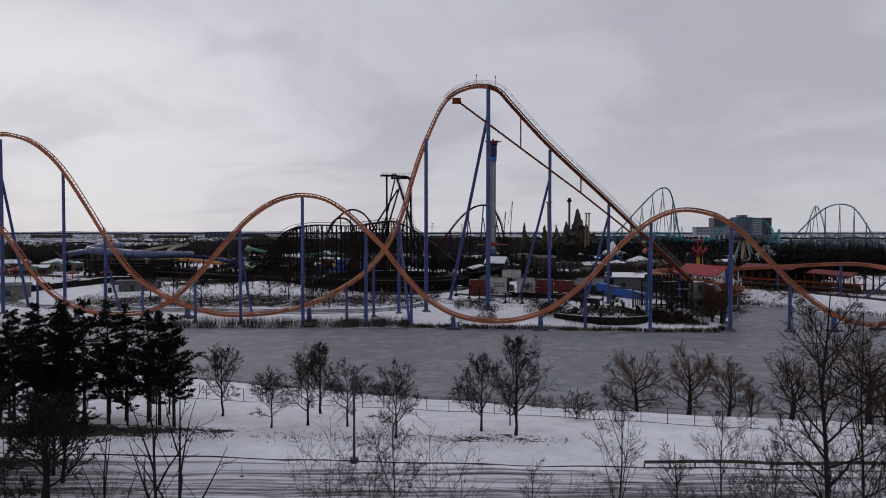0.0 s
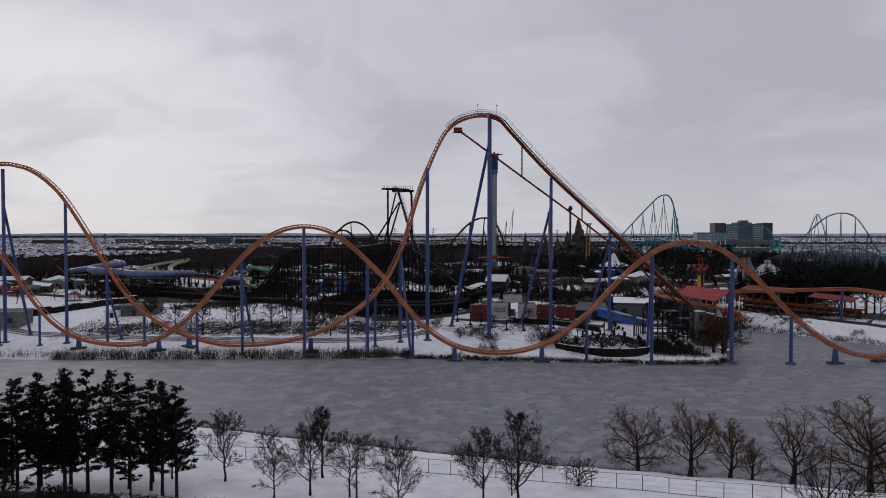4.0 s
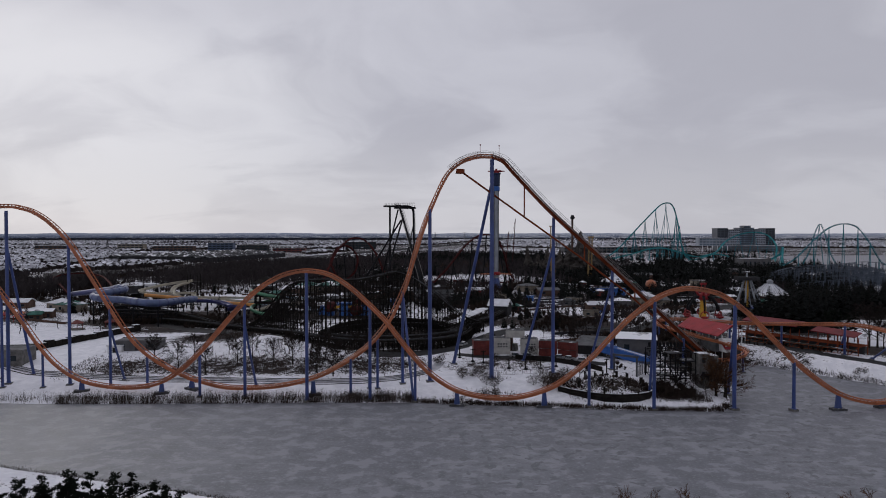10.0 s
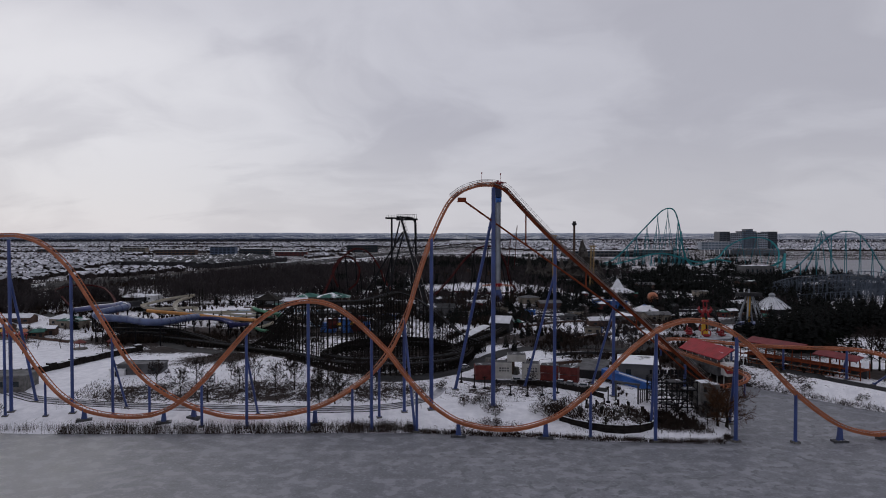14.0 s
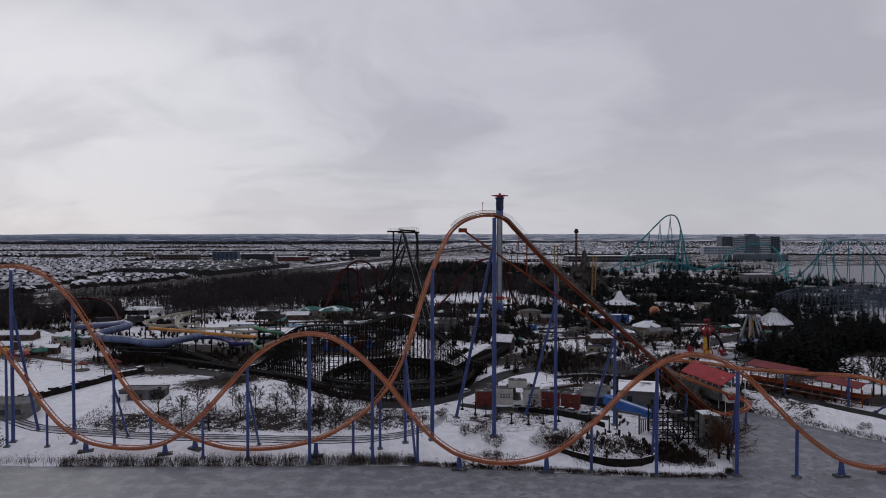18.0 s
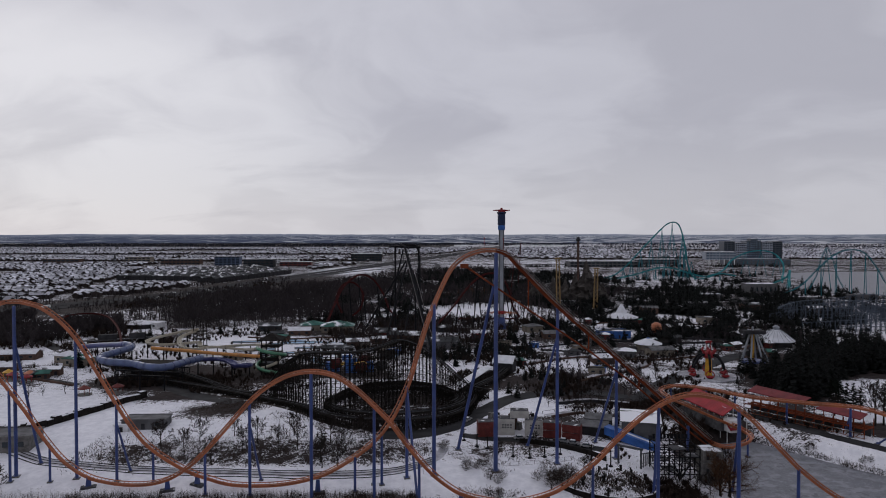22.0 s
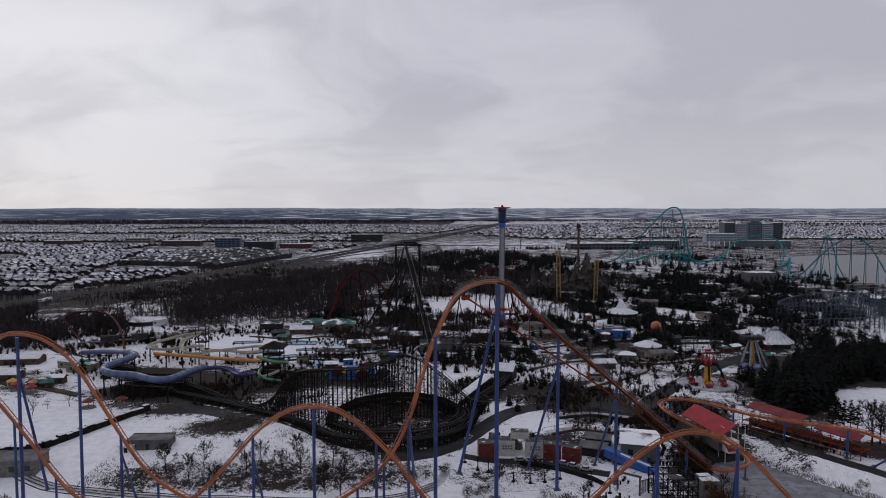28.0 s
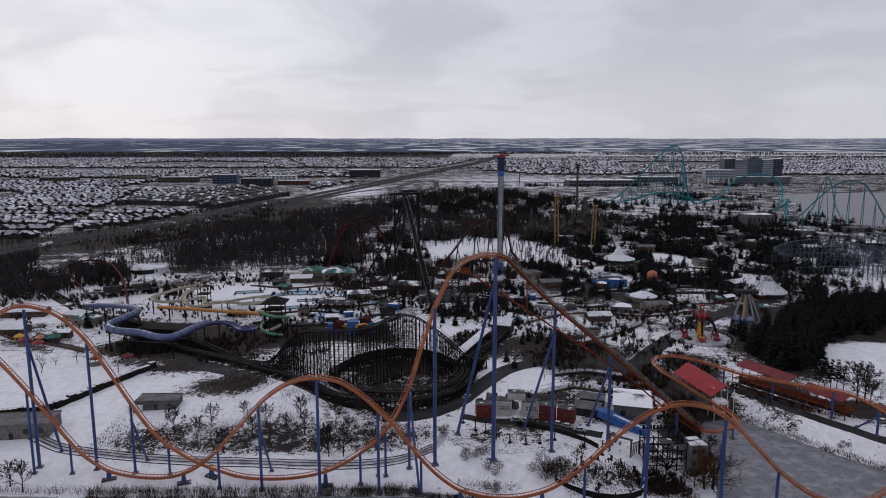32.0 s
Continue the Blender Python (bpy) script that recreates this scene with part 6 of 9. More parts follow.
building("long_pavilion", -238, 348, 24, 9, 3.4, 4, BROWN, SNOWROOF, "gable", "long low pavilion under a snowy roof", "pavilion", 1.6)
building("white_long_shed", -236, 521, 26, 12, 4, -12, WHITE, SNOWROOF, "flat", "white shed with a snowy flat roof before the woods", "shed")
building("teal_roof_hall", -84, 500, 24, 16, 4.6, 10, BEIGE, GREENROOF, "hip", "hall with a broad teal hipped roof", "hall", 3.6)
building("teal_roof_hall", -104, 508, 18, 12, 4.2, 10, BEIGE, GREENROOF, "hip", "hall with a broad teal hipped roof", "hall", 2.8)
building("snack_bar", -135, 503, 16, 10, 4, 5, DARKWALL, TOWNROOF, "gable", "dark snack bar under a snowy gable", "kiosk", 2.2)
building("snack_bar", -108, 482, 15, 9, 3.6, 5, BROWN, SNOWROOF, "gable", "brown snack bar under a snowy gable", "kiosk", 2)
building("red_barn", -46, 470, 15, 9, 4, -4, CONTRED, TOWNROOF, "gable", "red barn with snow on its gable roof", "barn", 2.6)
gazebo = thing("open_pavilion", (-70, 407, gz(-70, 407)), "long open pavilion on dark posts with a snowy roof", "pavilion")
for k in range(7):
    for py in (402.5, 409.5):
        part("post", Mesh().tube([(-80 + k * 3.4, py, gz(-70, 405) - 0.2), (-80 + k * 3.4, py, gz(-70, 405) + 3.4)], 0.18, 5), TIMBER, gazebo)
part("roof", Mesh().hip((-69.8, 406, gz(-70, 405) + 3.3), (21, 7), 1.6, 0, 0.8, 0.3, 0.4), TOWNROOF, gazebo)
part("lantern", Mesh().hip((-69.8, 406, gz(-70, 405) + 5.2), (9, 3), 0.7, 0, 0.3, 0.3, 0.4), SNOWROOF, gazebo)
part("platform", Mesh().box((-69.8, 406, gz(-70, 405) - 0.3), (24, 10, 0.7)), BROWN, gazebo)
building("long_hut", -60, 432, 14, 8, 3.4, 10, BROWN, GREYROOF, "gable", "low dark hut between the pools", "hut", 1.8)
building("snow_roof_hall", -8, 424, 24, 12, 5, 6, GREYWALL, TOWNROOF, "gable", "hall with a long snowy roof among bushes", "hall", 2.2)
building("snow_roof_hall", -30, 455, 22, 10, 4.4, -8, BROWN, TOWNROOF, "gable", "brown hall with a long snowy roof", "hall", 2.2)
building("coaster_station", 28, 353, 10, 9, 5.0, -20, DARKWALL, SNOWROOF, "gable", "dark open station with a snowy gable roof", "station", 3.2)
for x, y, w, d, h, t, wall, roof, st in ((167, 506, 19, 10, 4, 12, BROWN, SNOWROOF, "gable"), (113, 474, 26, 13, 5, 4, VIVID, SNOWROOF, "flat"), (125, 407, 18, 10, 4, 12, BEIGE, SNOWROOF, "gable"), (103, 402, 14, 10, 4, -10, GREYWALL, SNOWROOF, "hip"),
                                         (85, 381, 16, 9, 4, 6, BROWN, SNOWROOF, "gable"), (210, 553, 22, 14, 5, 0, BEIGE, SNOWROOF, "flat"), (245, 676, 26, 12, 5, 4, GREYWALL, SNOWROOF, "flat"), (285, 650, 20, 12, 6, 4, BROWN, SNOWROOF, "gable"),
                                         (371, 822, 40, 26, 14, 3, GREYWALL, SNOWROOF, "flat"), (383, 738, 30, 14, 5, -8, GREYWALL, SNOWROOF, "flat"), (458, 762, 34, 16, 5, 4, GREYWALL, SNOWROOF, "flat"), (410, 643, 34, 18, 6, -20, BROWN, SNOWROOF, "gable"),
                                         (200, 470, 16, 10, 4, 30, DARKWALL, SNOWROOF, "gable"), (70, 470, 18, 11, 4, 10, BROWN, GREYROOF, "gable"), (60, 500, 16, 10, 5, 20, BEIGE, GREYROOF, "hip"), (300, 700, 24, 14, 6, 20, GREYWALL, SNOWROOF, "gable"),
                                         (20, 470, 15, 9, 4, 0, REDPAINT, SNOWROOF, "gable"), (-5, 500, 14, 10, 4, 20, DARKWALL, GREYROOF, "hip"), (330, 620, 18, 10, 6, 4, BROWN, SNOWROOF, "gable"), (180, 620, 18, 10, 6, 0, BROWN, SNOWROOF, "gable"), (120, 690, 24, 12, 5, 6, GREYWALL, SNOWROOF, "flat"),
                                         (150, 740, 26, 13, 5, 0, BEIGE, SNOWROOF, "gable"), (290, 760, 26, 13, 6, 8, GREYWALL, SNOWROOF, "flat")):
    building("park_building", x, y, w * 0.82, d * 0.9, h * 0.9, t, wall, (BAREROOF, GREYROOF, roof, TOWNROOF)[int(x + y) % 4], st, "park building with snow lying on its roof", "building", group="park buildings")


# dark clipped hedge bank that crosses the open snow
def hedge_run(a, b, w, h):
    n = 16
    ob = thing("hedge", (*a, gz(*a)), "long dark hedge with snow along its top", "hedge")
    for k in range(n):
        x, y = a[0] + (b[0] - a[0]) * (k + 0.5) / n, a[1] + (b[1] - a[1]) * (k + 0.5) / n
        l = math.hypot(b[0] - a[0], b[1] - a[1]) / n
        t = math.degrees(math.atan2(b[1] - a[1], b[0] - a[0]))
        hh = h * (0.85 + 0.3 * random.Random(k).random())
        part("hedge_section", Mesh().box((x, y, gz(x, y) - 0.2), (l * 1.02, w, hh), t, 0.85), TIMBER, ob)
        part("snow_cap", Mesh().box((x, y, gz(x, y) - 0.2 + hh), (l * 0.9, w * 0.7, 0.14), t, 0.9), SNOWROOF, ob)


hedge_run((-154, 249), (-134.5, 295), 3.0, 2.6)
hedge_run((-154, 249), (-180, 240), 3.0, 2.4)


# shipping containers and boxes used as scenery
def container(x, y, z, w, d, h, turn, material, label):
    ob = thing("shipping_container", (x, y, z), label, "container", "containers")
    ca, sa = math.cos(radians(turn)), math.sin(radians(turn))
    body = part("box", Mesh().box((x, y, z), (w, d, h), turn), material, ob)
    n = int(w / 0.6)
    for k in range(n):
        px = (k + 0.5) * w / n - w / 2
        part("rib", Mesh().box((x + px * ca + (d / 2) * sa, y + px * sa - (d / 2) * ca, z + 0.12), (0.16, 0.1, h - 0.24), turn), material, body)
    for px in (-w / 2, w / 2):
        part("corner_post", Mesh().box((x + px * ca + (d / 2) * sa, y + px * sa - (d / 2) * ca, z), (0.22, 0.22, h), turn), material, body)
    part("roof", Mesh().box((x, y, z + h), (w * 0.98, d * 0.98, 0.1), turn, 0.97), DARKCON, ob)
    return ob


g = gz(20, 246) - 0.05
for x, y, z, w, d, h, t, m, lab in ((12.6, 244.5, g, 6.0, 5, 5.2, 5, CONTRED, "red-brown container stack beside the yard"), (20.0, 246.6, g, 6.2, 5, 5.8, -4, CONTWHITE, "tall weathered white container"), (25.0, 247.5, g + 5.85, 6.6, 4.4, 2.6, -4, CONTWHITE, "white container laid across two others"),
                                    (30.0, 245.8, g, 6.2, 5, 5.6, -4, CONTWHITE, "tall weathered white container"), (36.5, 243.0, g, 6.2, 4.4, 2.6, -12, CONTRED, "red-brown container in the yard"), (36.5, 243.0, g + 2.75, 6.2, 4.4, 2.6, -12, CONTRED, "red-brown container stacked on another"),
                                    (43.2, 240.6, g - 0.2, 6.2, 4.2, 2.6, -22, CONTRED, "red-brown container in the yard"), (43.2, 240.6, g + 2.55, 6.2, 4.2, 2.6, -22, CONTRED, "red-brown container stacked on another")):
    container(x, y, z, w, d, h, t, m, lab)

# bars of lettering on the white containers
def sign_bars(x, y, z, w, turn, rows):
    ob = thing("painted_sign", (x, y, z), "faded dark lettering painted on a white container", "sign", "container signs")
    ca, sa = math.cos(radians(turn)), math.sin(radians(turn))
    for r in range(rows):
        for k in range(4):
            px = (k - 1.5) * w / 4
            part("letter_bar", Mesh().box((x + px * ca, y + px * sa, z + r * 0.9), (w / 4 * 0.7, 0.04, 0.55), turn), GREYWALL, ob)


sign_bars(20.2, 244.0, g + 2.6, 3.8, -4, 2)
sign_bars(30.2, 243.2, g + 2.6, 3.8, -4, 2)


def car(x, y, turn, label):
    z = gz(x, y) + 0.03
    ob = thing("parked_car", (x, y, z), label, "car", "parked cars")
    ca, sa = math.cos(radians(turn)), math.sin(radians(turn))
    body = Mesh().box((x, y, z + 0.32), (4.4, 1.8, 0.6), turn, 0.96)
    part("body", body, CARPAINT, ob)
    part("cabin", Mesh().box((x - 0.2 * ca, y - 0.2 * sa, z + 0.92), (2.5, 1.65, 0.55), turn, 0.75), GLASSDARK, ob)
    part("roof_snow", Mesh().box((x - 0.2 * ca, y - 0.2 * sa, z + 1.47), (1.8, 1.2, 0.12), turn, 0.9), SNOWROOF, ob)
    for px in (-1.35, 1.35):
        for py in (-0.85, 0.85):
            wx, wy = x + px * ca - py * sa, y + px * sa + py * ca
            part("wheel", Mesh().tube([(wx + 0.1 * sa, wy - 0.1 * ca, z + 0.33), (wx - 0.1 * sa, wy + 0.1 * ca, z + 0.33)], 0.33, 10), RUBBER, ob)


for x, y, t in ((24.5, 240.0, 8), (28.5, 239.2, 15), (39.5, 236.6, -25), (42.5, 234.8, -28), (46.5, 232, -20), (6.5, 262, 60), (160, 240, 20), (166, 238, 20), (172, 237, 25)):
    car(x, y, t, "parked car dusted with snow in the yard")


# the grey warehouse, blue conveyor roof and rough concrete ruin by the inlet
building("grey_warehouse", 69, 247, 13, 17, 6.4, -14, GREYWALL, GREYROOF, "gable", "grey warehouse with a snowy low-pitched roof", "warehouse", 1.2)
for x, y, w, d, h, t in ((52.5, 247, 9, 7, 3.4, -20), (56, 256, 9, 6, 3.2, -20)):
    building("small_hut", x, y, w, d, h, t, DARKWALL, BAREROOF, "gable", "small dark hut with a snowy roof", "hut", 1.4)
def long_box(a, b, w, h0, h1):
    """A sloping box between two points, w wide, from h0 to h1 above their line."""
    a, b = Vector(a), Vector(b)
    d = Vector((b.x - a.x, b.y - a.y, 0)).normalized()
    side = Vector((d.y, -d.x, 0))
    return Mesh().ribbon([a, b], [side] * 2, [Vector((0, 0, 1))] * 2, [(-w / 2, h0), (w / 2, h0), (w / 2, h1), (-w / 2, h1)])


blue_ramp = thing("blue_canopy", (63, 236, gz(63, 236)), "long bright blue sloping tunnel beside the warehouse", "covered ramp")
part("tunnel", long_box((55.5, 241.5, 6.6), (70, 229.5, 3.4), 3.4, 0, 2.6), VIVID, blue_ramp)
part("roof_sheet", long_box((55.5, 241.5, 9.2), (70, 229.5, 6.0), 3.9, 0, 0.25), VIVID, blue_ramp)
part("snow_strip", long_box((60, 237.8, 8.46), (68.5, 230.8, 6.58), 1.2, 0, 0.1), SNOWROOF, blue_ramp)
for t in (0.05, 0.28, 0.5, 0.72, 0.95):
    px, py, pz = 55.5 + 14.5 * t, 241.5 - 12 * t, 6.6 - 3.2 * t
    part("post", Mesh().tube([(px, py, gz(px, py) - 0.3), (px, py, pz + 0.1)], 0.16, 6), STEEL, blue_ramp)
    if t > 0.4:
        part("window", long_box((px - 0.7, py - 1.25, pz + 1.0), (px + 0.5, py - 2.25, pz + 0.75), 0.16, 0, 0.9), GLASSDARK, blue_ramp)
portal = thing("steel_portal", (58, 217, gz(58, 217)), "grey steel portal frame with a slatted side wall", "gateway")
for px, py in ((54.2, 218.6), (60.2, 214.2)):
    part("upright", Mesh().box((px, py, gz(px, py) - 0.3), (0.5, 0.5, 6.6), -36), STEEL, portal)
part("lintel", long_box((53.8, 218.9, gz(57, 216) + 5.9), (60.6, 213.9, gz(57, 216) + 5.9), 0.6, 0, 0.6), STEEL, portal)
for k in range(7):
    px, py = 60.4 + k * 0.85, 214.4 + k * 0.9
    part("slat", Mesh().box((px, py, gz(px, py) - 0.2), (0.6, 0.12, 4.9 - 0.25 * k), 46), GREYWALL, portal)
part("crossbar", long_box((60.2, 214.2, gz(60, 214) + 4.6), (66, 220.4, gz(60, 214) + 3.2), 0.25, 0, 0.3), STEEL, portal)

scaffold = thing("steel_frame_tower", (70, 212, gz(70, 212)), "dark steel frame tower of pipes, decks and braces beside the inlet", "frame tower")
XS, YS, TOP = (63.5, 66.6, 69.8, 73, 76), (206.5, 211, 216), 12.4
for ix, px in enumerate(XS):
    for iy, py in enumerate(YS):
        part("post", Mesh().tube([(px, py, max(gz(px, py), 0) - 0.3), (px, py, TOP - (0.9 if (ix + iy) % 3 == 0 else 0))], 0.2, 6), BLACK, scaffold)
for z in (4.4, 7.0, 9.6, 12.0):
    for py in YS:
        part("ledger", Mesh().tube([(XS[0] - 0.4, py, z), (XS[-1] + 0.4, py, z)], 0.15, 5), BLACK, scaffold)
    for px in XS:
        part("transom", Mesh().tube([(px, YS[0] - 0.4, z), (px, YS[-1] + 0.4, z)], 0.13, 5), BLACK, scaffold)
for k in range(4):
    for z in (2.6, 5.0, 7.4, 9.8):
        if (k + int(z)) % 2:
            part("brace", Mesh().tube([(XS[k], YS[0], z), (XS[k + 1], YS[0], z + 2.2)], 0.11, 4), BLACK, scaffold)
        else:
            part("brace", Mesh().tube([(XS[k + 1], YS[0], z), (XS[k], YS[0], z + 2.2)], 0.11, 4), BLACK, scaffold)
for (px, py), z in zip(((68.2, 211), (72.6, 212), (66, 213), (74, 208.6), (69.5, 208)), (4.5, 7.1, 7.1, 9.7, 12.1)):
    part("deck", Mesh().box((px, py, z), (4.4, 4.0, 0.16), 3), DARKCON, scaffold, "dark deck dusted with snow")
for k in range(6):
    a = radians(20 + k * 60)
    part("bent_pipe", Mesh().tube([(69.8, 205.8, 3.2), (69.8 + 1.6 * math.cos(a), 205.4, 5.6 + 1.2 * math.sin(a)), (69.8 + 3.4 * math.cos(a), 205.8, 6.6 + 3.2 * math.sin(a))], 0.2, 6), BLACK, scaffold)
lettering = thing("rooftop_sign", (70, 216, TOP), "row of dark sign letters standing on the frame tower", "sign")
part("rail", Mesh().tube([(64, 216.4, TOP + 0.1), (76, 216.4, TOP + 0.1)], 0.1, 5), BLACK, lettering)
for k in range(10):
    part("letter_bar", Mesh().box((64.8 + k * 1.15, 216.4, TOP + 0.2), (0.75, 0.12, 1.3)), BLACK, lettering)
tower_ruin = thing("concrete_towers", (79, 207, gz(79, 207)), "two broken grey concrete towers at the inlet's edge", "ruin")
for px, py, w, d, h, t in ((77.6, 206.0, 3.0, 3.2, 10.6, 6), (81.2, 208.6, 3.0, 4.4, 10.0, 10), (79.6, 212.0, 4.6, 2.6, 9.0, 8)):
    zb = max(gz(px, py), 0) - 0.4
    wall_ = part("tower_wall", Mesh().box((px, py, zb), (w, d, h), t, 0.97), CONCRETE, tower_ruin)
    part("ledge", Mesh().box((px, py, zb + h * 0.62), (w + 0.3, d + 0.3, 0.35), t), CONCRETE, wall_)
    # no holes are cut: dark panels paint the shade inside the openings
    for k in (0.35, 0.74):
        part("opening_shade_panel", Mesh().box((px, py - d / 2 - 0.03, zb + h * k), (0.9, 0.14, 1.5), t), DARKWALL, wall_)
    part("snow_cap", Mesh().box((px, py, zb + h), (w * 0.86, d * 0.86, 0.12), t, 0.9), SNOWROOF, wall_)

planter = thing("garden_wall", (47, 193, gz(47, 193)), "long dark timber retaining wall round a snowy garden bed", "retaining wall")
EDGE = [(33.2, 200.6), (36.2, 196.8), (40.2, 193.4), (44.6, 191.2), (49.4, 190.2), (54.2, 191.2), (58.0, 193.4), (60.2, 196.6), (60.8, 200.4)]
for (ax, ay), (bx, by) in zip(EDGE, EDGE[1:]):
    for k in range(3):
        part("board", long_box((ax, ay, 1.0 + k * 0.82), (bx, by, 1.0 + k * 0.82), 0.36, 0, 0.78), TIMBER, planter)
    part("post", Mesh().box((ax, ay, 0.7), (0.45, 0.45, 3.2)), TIMBER, planter)
    part("snow_line", long_box((ax, ay, 3.44), (bx, by, 3.44), 0.4, 0, 0.1), SNOWROOF, planter)
rng = random.Random(303)
for k in range(46):
    a, q = rng.uniform(0, 6.283), math.sqrt(rng.random())
    x, y = 48.5 + 11 * q * math.cos(a), 203 + 9 * q * math.sin(a)
    z = gz(x, y)
    if k % 3:
        rock = solid("garden_rock", Mesh().lathe((x, y, z - 0.2), [(rng.uniform(0.3, 0.7), 0), (rng.uniform(0.5, 0.9), 0.35), (rng.uniform(0.3, 0.6), 0.8), (0.12, rng.uniform(0.9, 1.3))], 7), ROCK, (x, y, z), "dark rock half under snow in the garden bed", "rock", "garden rocks")
    else:
        stump = thing("garden_post", (x, y, z), "dark timber bollard standing in the snowy garden", "post", "garden posts")
        part("shaft", Mesh().tube([(x, y, z - 0.3), (x, y, z + 1.7)], [0.3, 0.24], 7), TIMBER, stump)
        part("cap", Mesh().lathe((x, y, z + 1.7), [(0.34, 0), (0.34, 0.12), (0.05, 0.3)], 7), BLACK, stump)
# tall dark posts with crossbars round the yard, and the sunken yard wall
for x, y, h in ((9, 232, 4.5), (12.5, 230, 4.2), (15.6, 226.6, 3.4), (20.6, 223.6, 3.4), (26, 222.4, 3.6), (31, 223, 3.6), (36.5, 225.6, 3.8), (4.6, 238, 4.2), (46, 221, 5.2), (51, 215.6, 5.2)):
    z = gz(x, y)
    ob = thing("yard_post", (x, y, z), "dark timber post with a heavy foot in the snow", "post", "yard posts")
    part("shaft", Mesh().tube([(x, y, z - 0.3), (x, y, z + h)], 0.2, 6), TIMBER, ob)
    part("foot", Mesh().lathe((x, y, z - 0.2), [(0.75, 0), (0.7, 0.5), (0.2, 0.8)], 8), BLACK, ob)
    part("crossbar", Mesh().tube([(x - 0.9, y, z + h - 0.3), (x + 0.9, y, z + h - 0.2)], 0.12, 5), TIMBER, ob)
yard_wall = thing("yard_wall", (38, 231, gz(38, 231)), "dark curved board wall round the container yard", "wall")
ARC = [(24, 236.2), (30, 234.6), (36, 232), (42, 228.4), (47.4, 224.2), (50.6, 220)]
for (ax, ay), (bx, by) in zip(ARC, ARC[1:]):
    part("panel", long_box((ax, ay, gz(ax, ay) - 0.3), (bx, by, gz(bx, by) - 0.3), 0.3, 0, 1.9), TIMBER, yard_wall)
# rusted winch towers and machinery stacked behind the containers
scrap = thing("scrap_stack", (18, 251, gz(18, 251)), "dark stack of scrap machinery behind the containers", "scenery")
for k in range(16):
    x, y = 8 + rng.uniform(0, 24), 249.5 + rng.uniform(0, 4)
    part("scrap_piece", Mesh().box((x, y, gz(x, y) - 0.2), (rng.uniform(1.2, 3.4), rng.uniform(1, 2.4), rng.uniform(2.5, 6.4)), rng.uniform(-40, 40), rng.uniform(0.5, 1.0)), (BROWN, DARKWALL, CONCRETE, TIMBER)[k % 4], scrap)


# ---- station of the orange coaster ----
def slope_roof(parent, name, corners, thick, material):
    """A sheet roof given by four corners, with thickness and standing seams."""
    a, b, c, d = (Vector(p) for p in corners)
    up = Vector((0, 0, thick))
    ob = part(name, Mesh().add([tuple(p) for p in (a, b, c, d, a + up, b + up, c + up, d + up)], [(3, 2, 1, 0), (4, 5, 6, 7), (0, 1, 5, 4), (1, 2, 6, 5), (2, 3, 7, 6), (3, 0, 4, 7)]), material, parent)
    n = max(3, int((b - a).length / 1.6))
    for k in range(n + 1):
        p, q = a.lerp(b, k / n) + up, d.lerp(c, k / n) + up
        part("seam", Mesh().tube([p, q], 0.05, 4), material, ob)
    return ob


station = thing("coaster_station", (101, 264, gz(101, 264)), "coaster station with a bright red two-slope roof", "station")
slope_roof(station, "roof", [(94.3, 276.5, 10.6), (100.0, 249.6, 10.6), (106.2, 251.6, 14.2), (100.4, 279.0, 14.2)], 0.3, REDROOF)
slope_roof(station, "roof", [(100.4, 279.0, 14.2), (106.2, 251.6, 14.2), (109.4, 254.4, 12.6), (104.0, 281, 12.6)], 0.3, REDROOF)
part("snow_patch", Mesh().slab([(102.6, 253.2), (104.8, 253.8), (104.4, 256.2), (102.2, 255.8)], 12.75, 12.85), SNOWROOF, station)
part("wall", Mesh().box((98.2, 263.5, gz(98, 263) - 0.3), (0.5, 22, 4.4), 12), GREYWALL, station)
part("platform", Mesh().box((101.3, 263.5, gz(101, 263) - 0.3), (9, 25, 3.2), 12), DARKCON, station)
booth = part("control_booth", Mesh().box((103.4, 249.4, 5.2), (4.4, 4.2, 4.6), 12), WHITE, station)
for px in (-1.2, 0, 1.2):
    part("window", Mesh().box((103.4 + px + 0.45, 247.35 + px * 0.2, 7.4), (0.85, 0.15, 1.1), 12), GLASSDARK, booth)
slope_roof(station, "booth_roof", [(101.2, 245.8, 6.4), (106.6, 246.9, 6.4), (106.0, 249.2, 8.2), (100.7, 248.1, 8.2)], 0.2, REDROOF)
for k in range(7):
    for sgn in (0, 1):
        px, py = 96.6 + k * 0.9 + sgn * 8.0, 274.5 - k * 4.0 + sgn * 1.9
        part("post", Mesh().tube([(px, py, gz(px, py) - 0.2), (px, py, 10.9 + sgn * 1.8)], 0.16, 6), WHITE, station)
shed = thing("brake_run_shed", (137, 262, gz(137, 262)), "long open train shed with a faded red roof on rust-red posts", "shed")
slope_roof(shed, "roof", [(122.6, 281.0, 12.6), (134.2, 260.6, 12.6), (139.6, 263.6, 14.0), (128.0, 285.0, 14.0)], 0.3, FADEDROOF)
slope_roof(shed, "roof", [(137.4, 256.0, 11.8), (146.6, 243.6, 11.0), (151.4, 247.0, 12.2), (142.2, 259.4, 13.0)], 0.3, FADEDROOF)
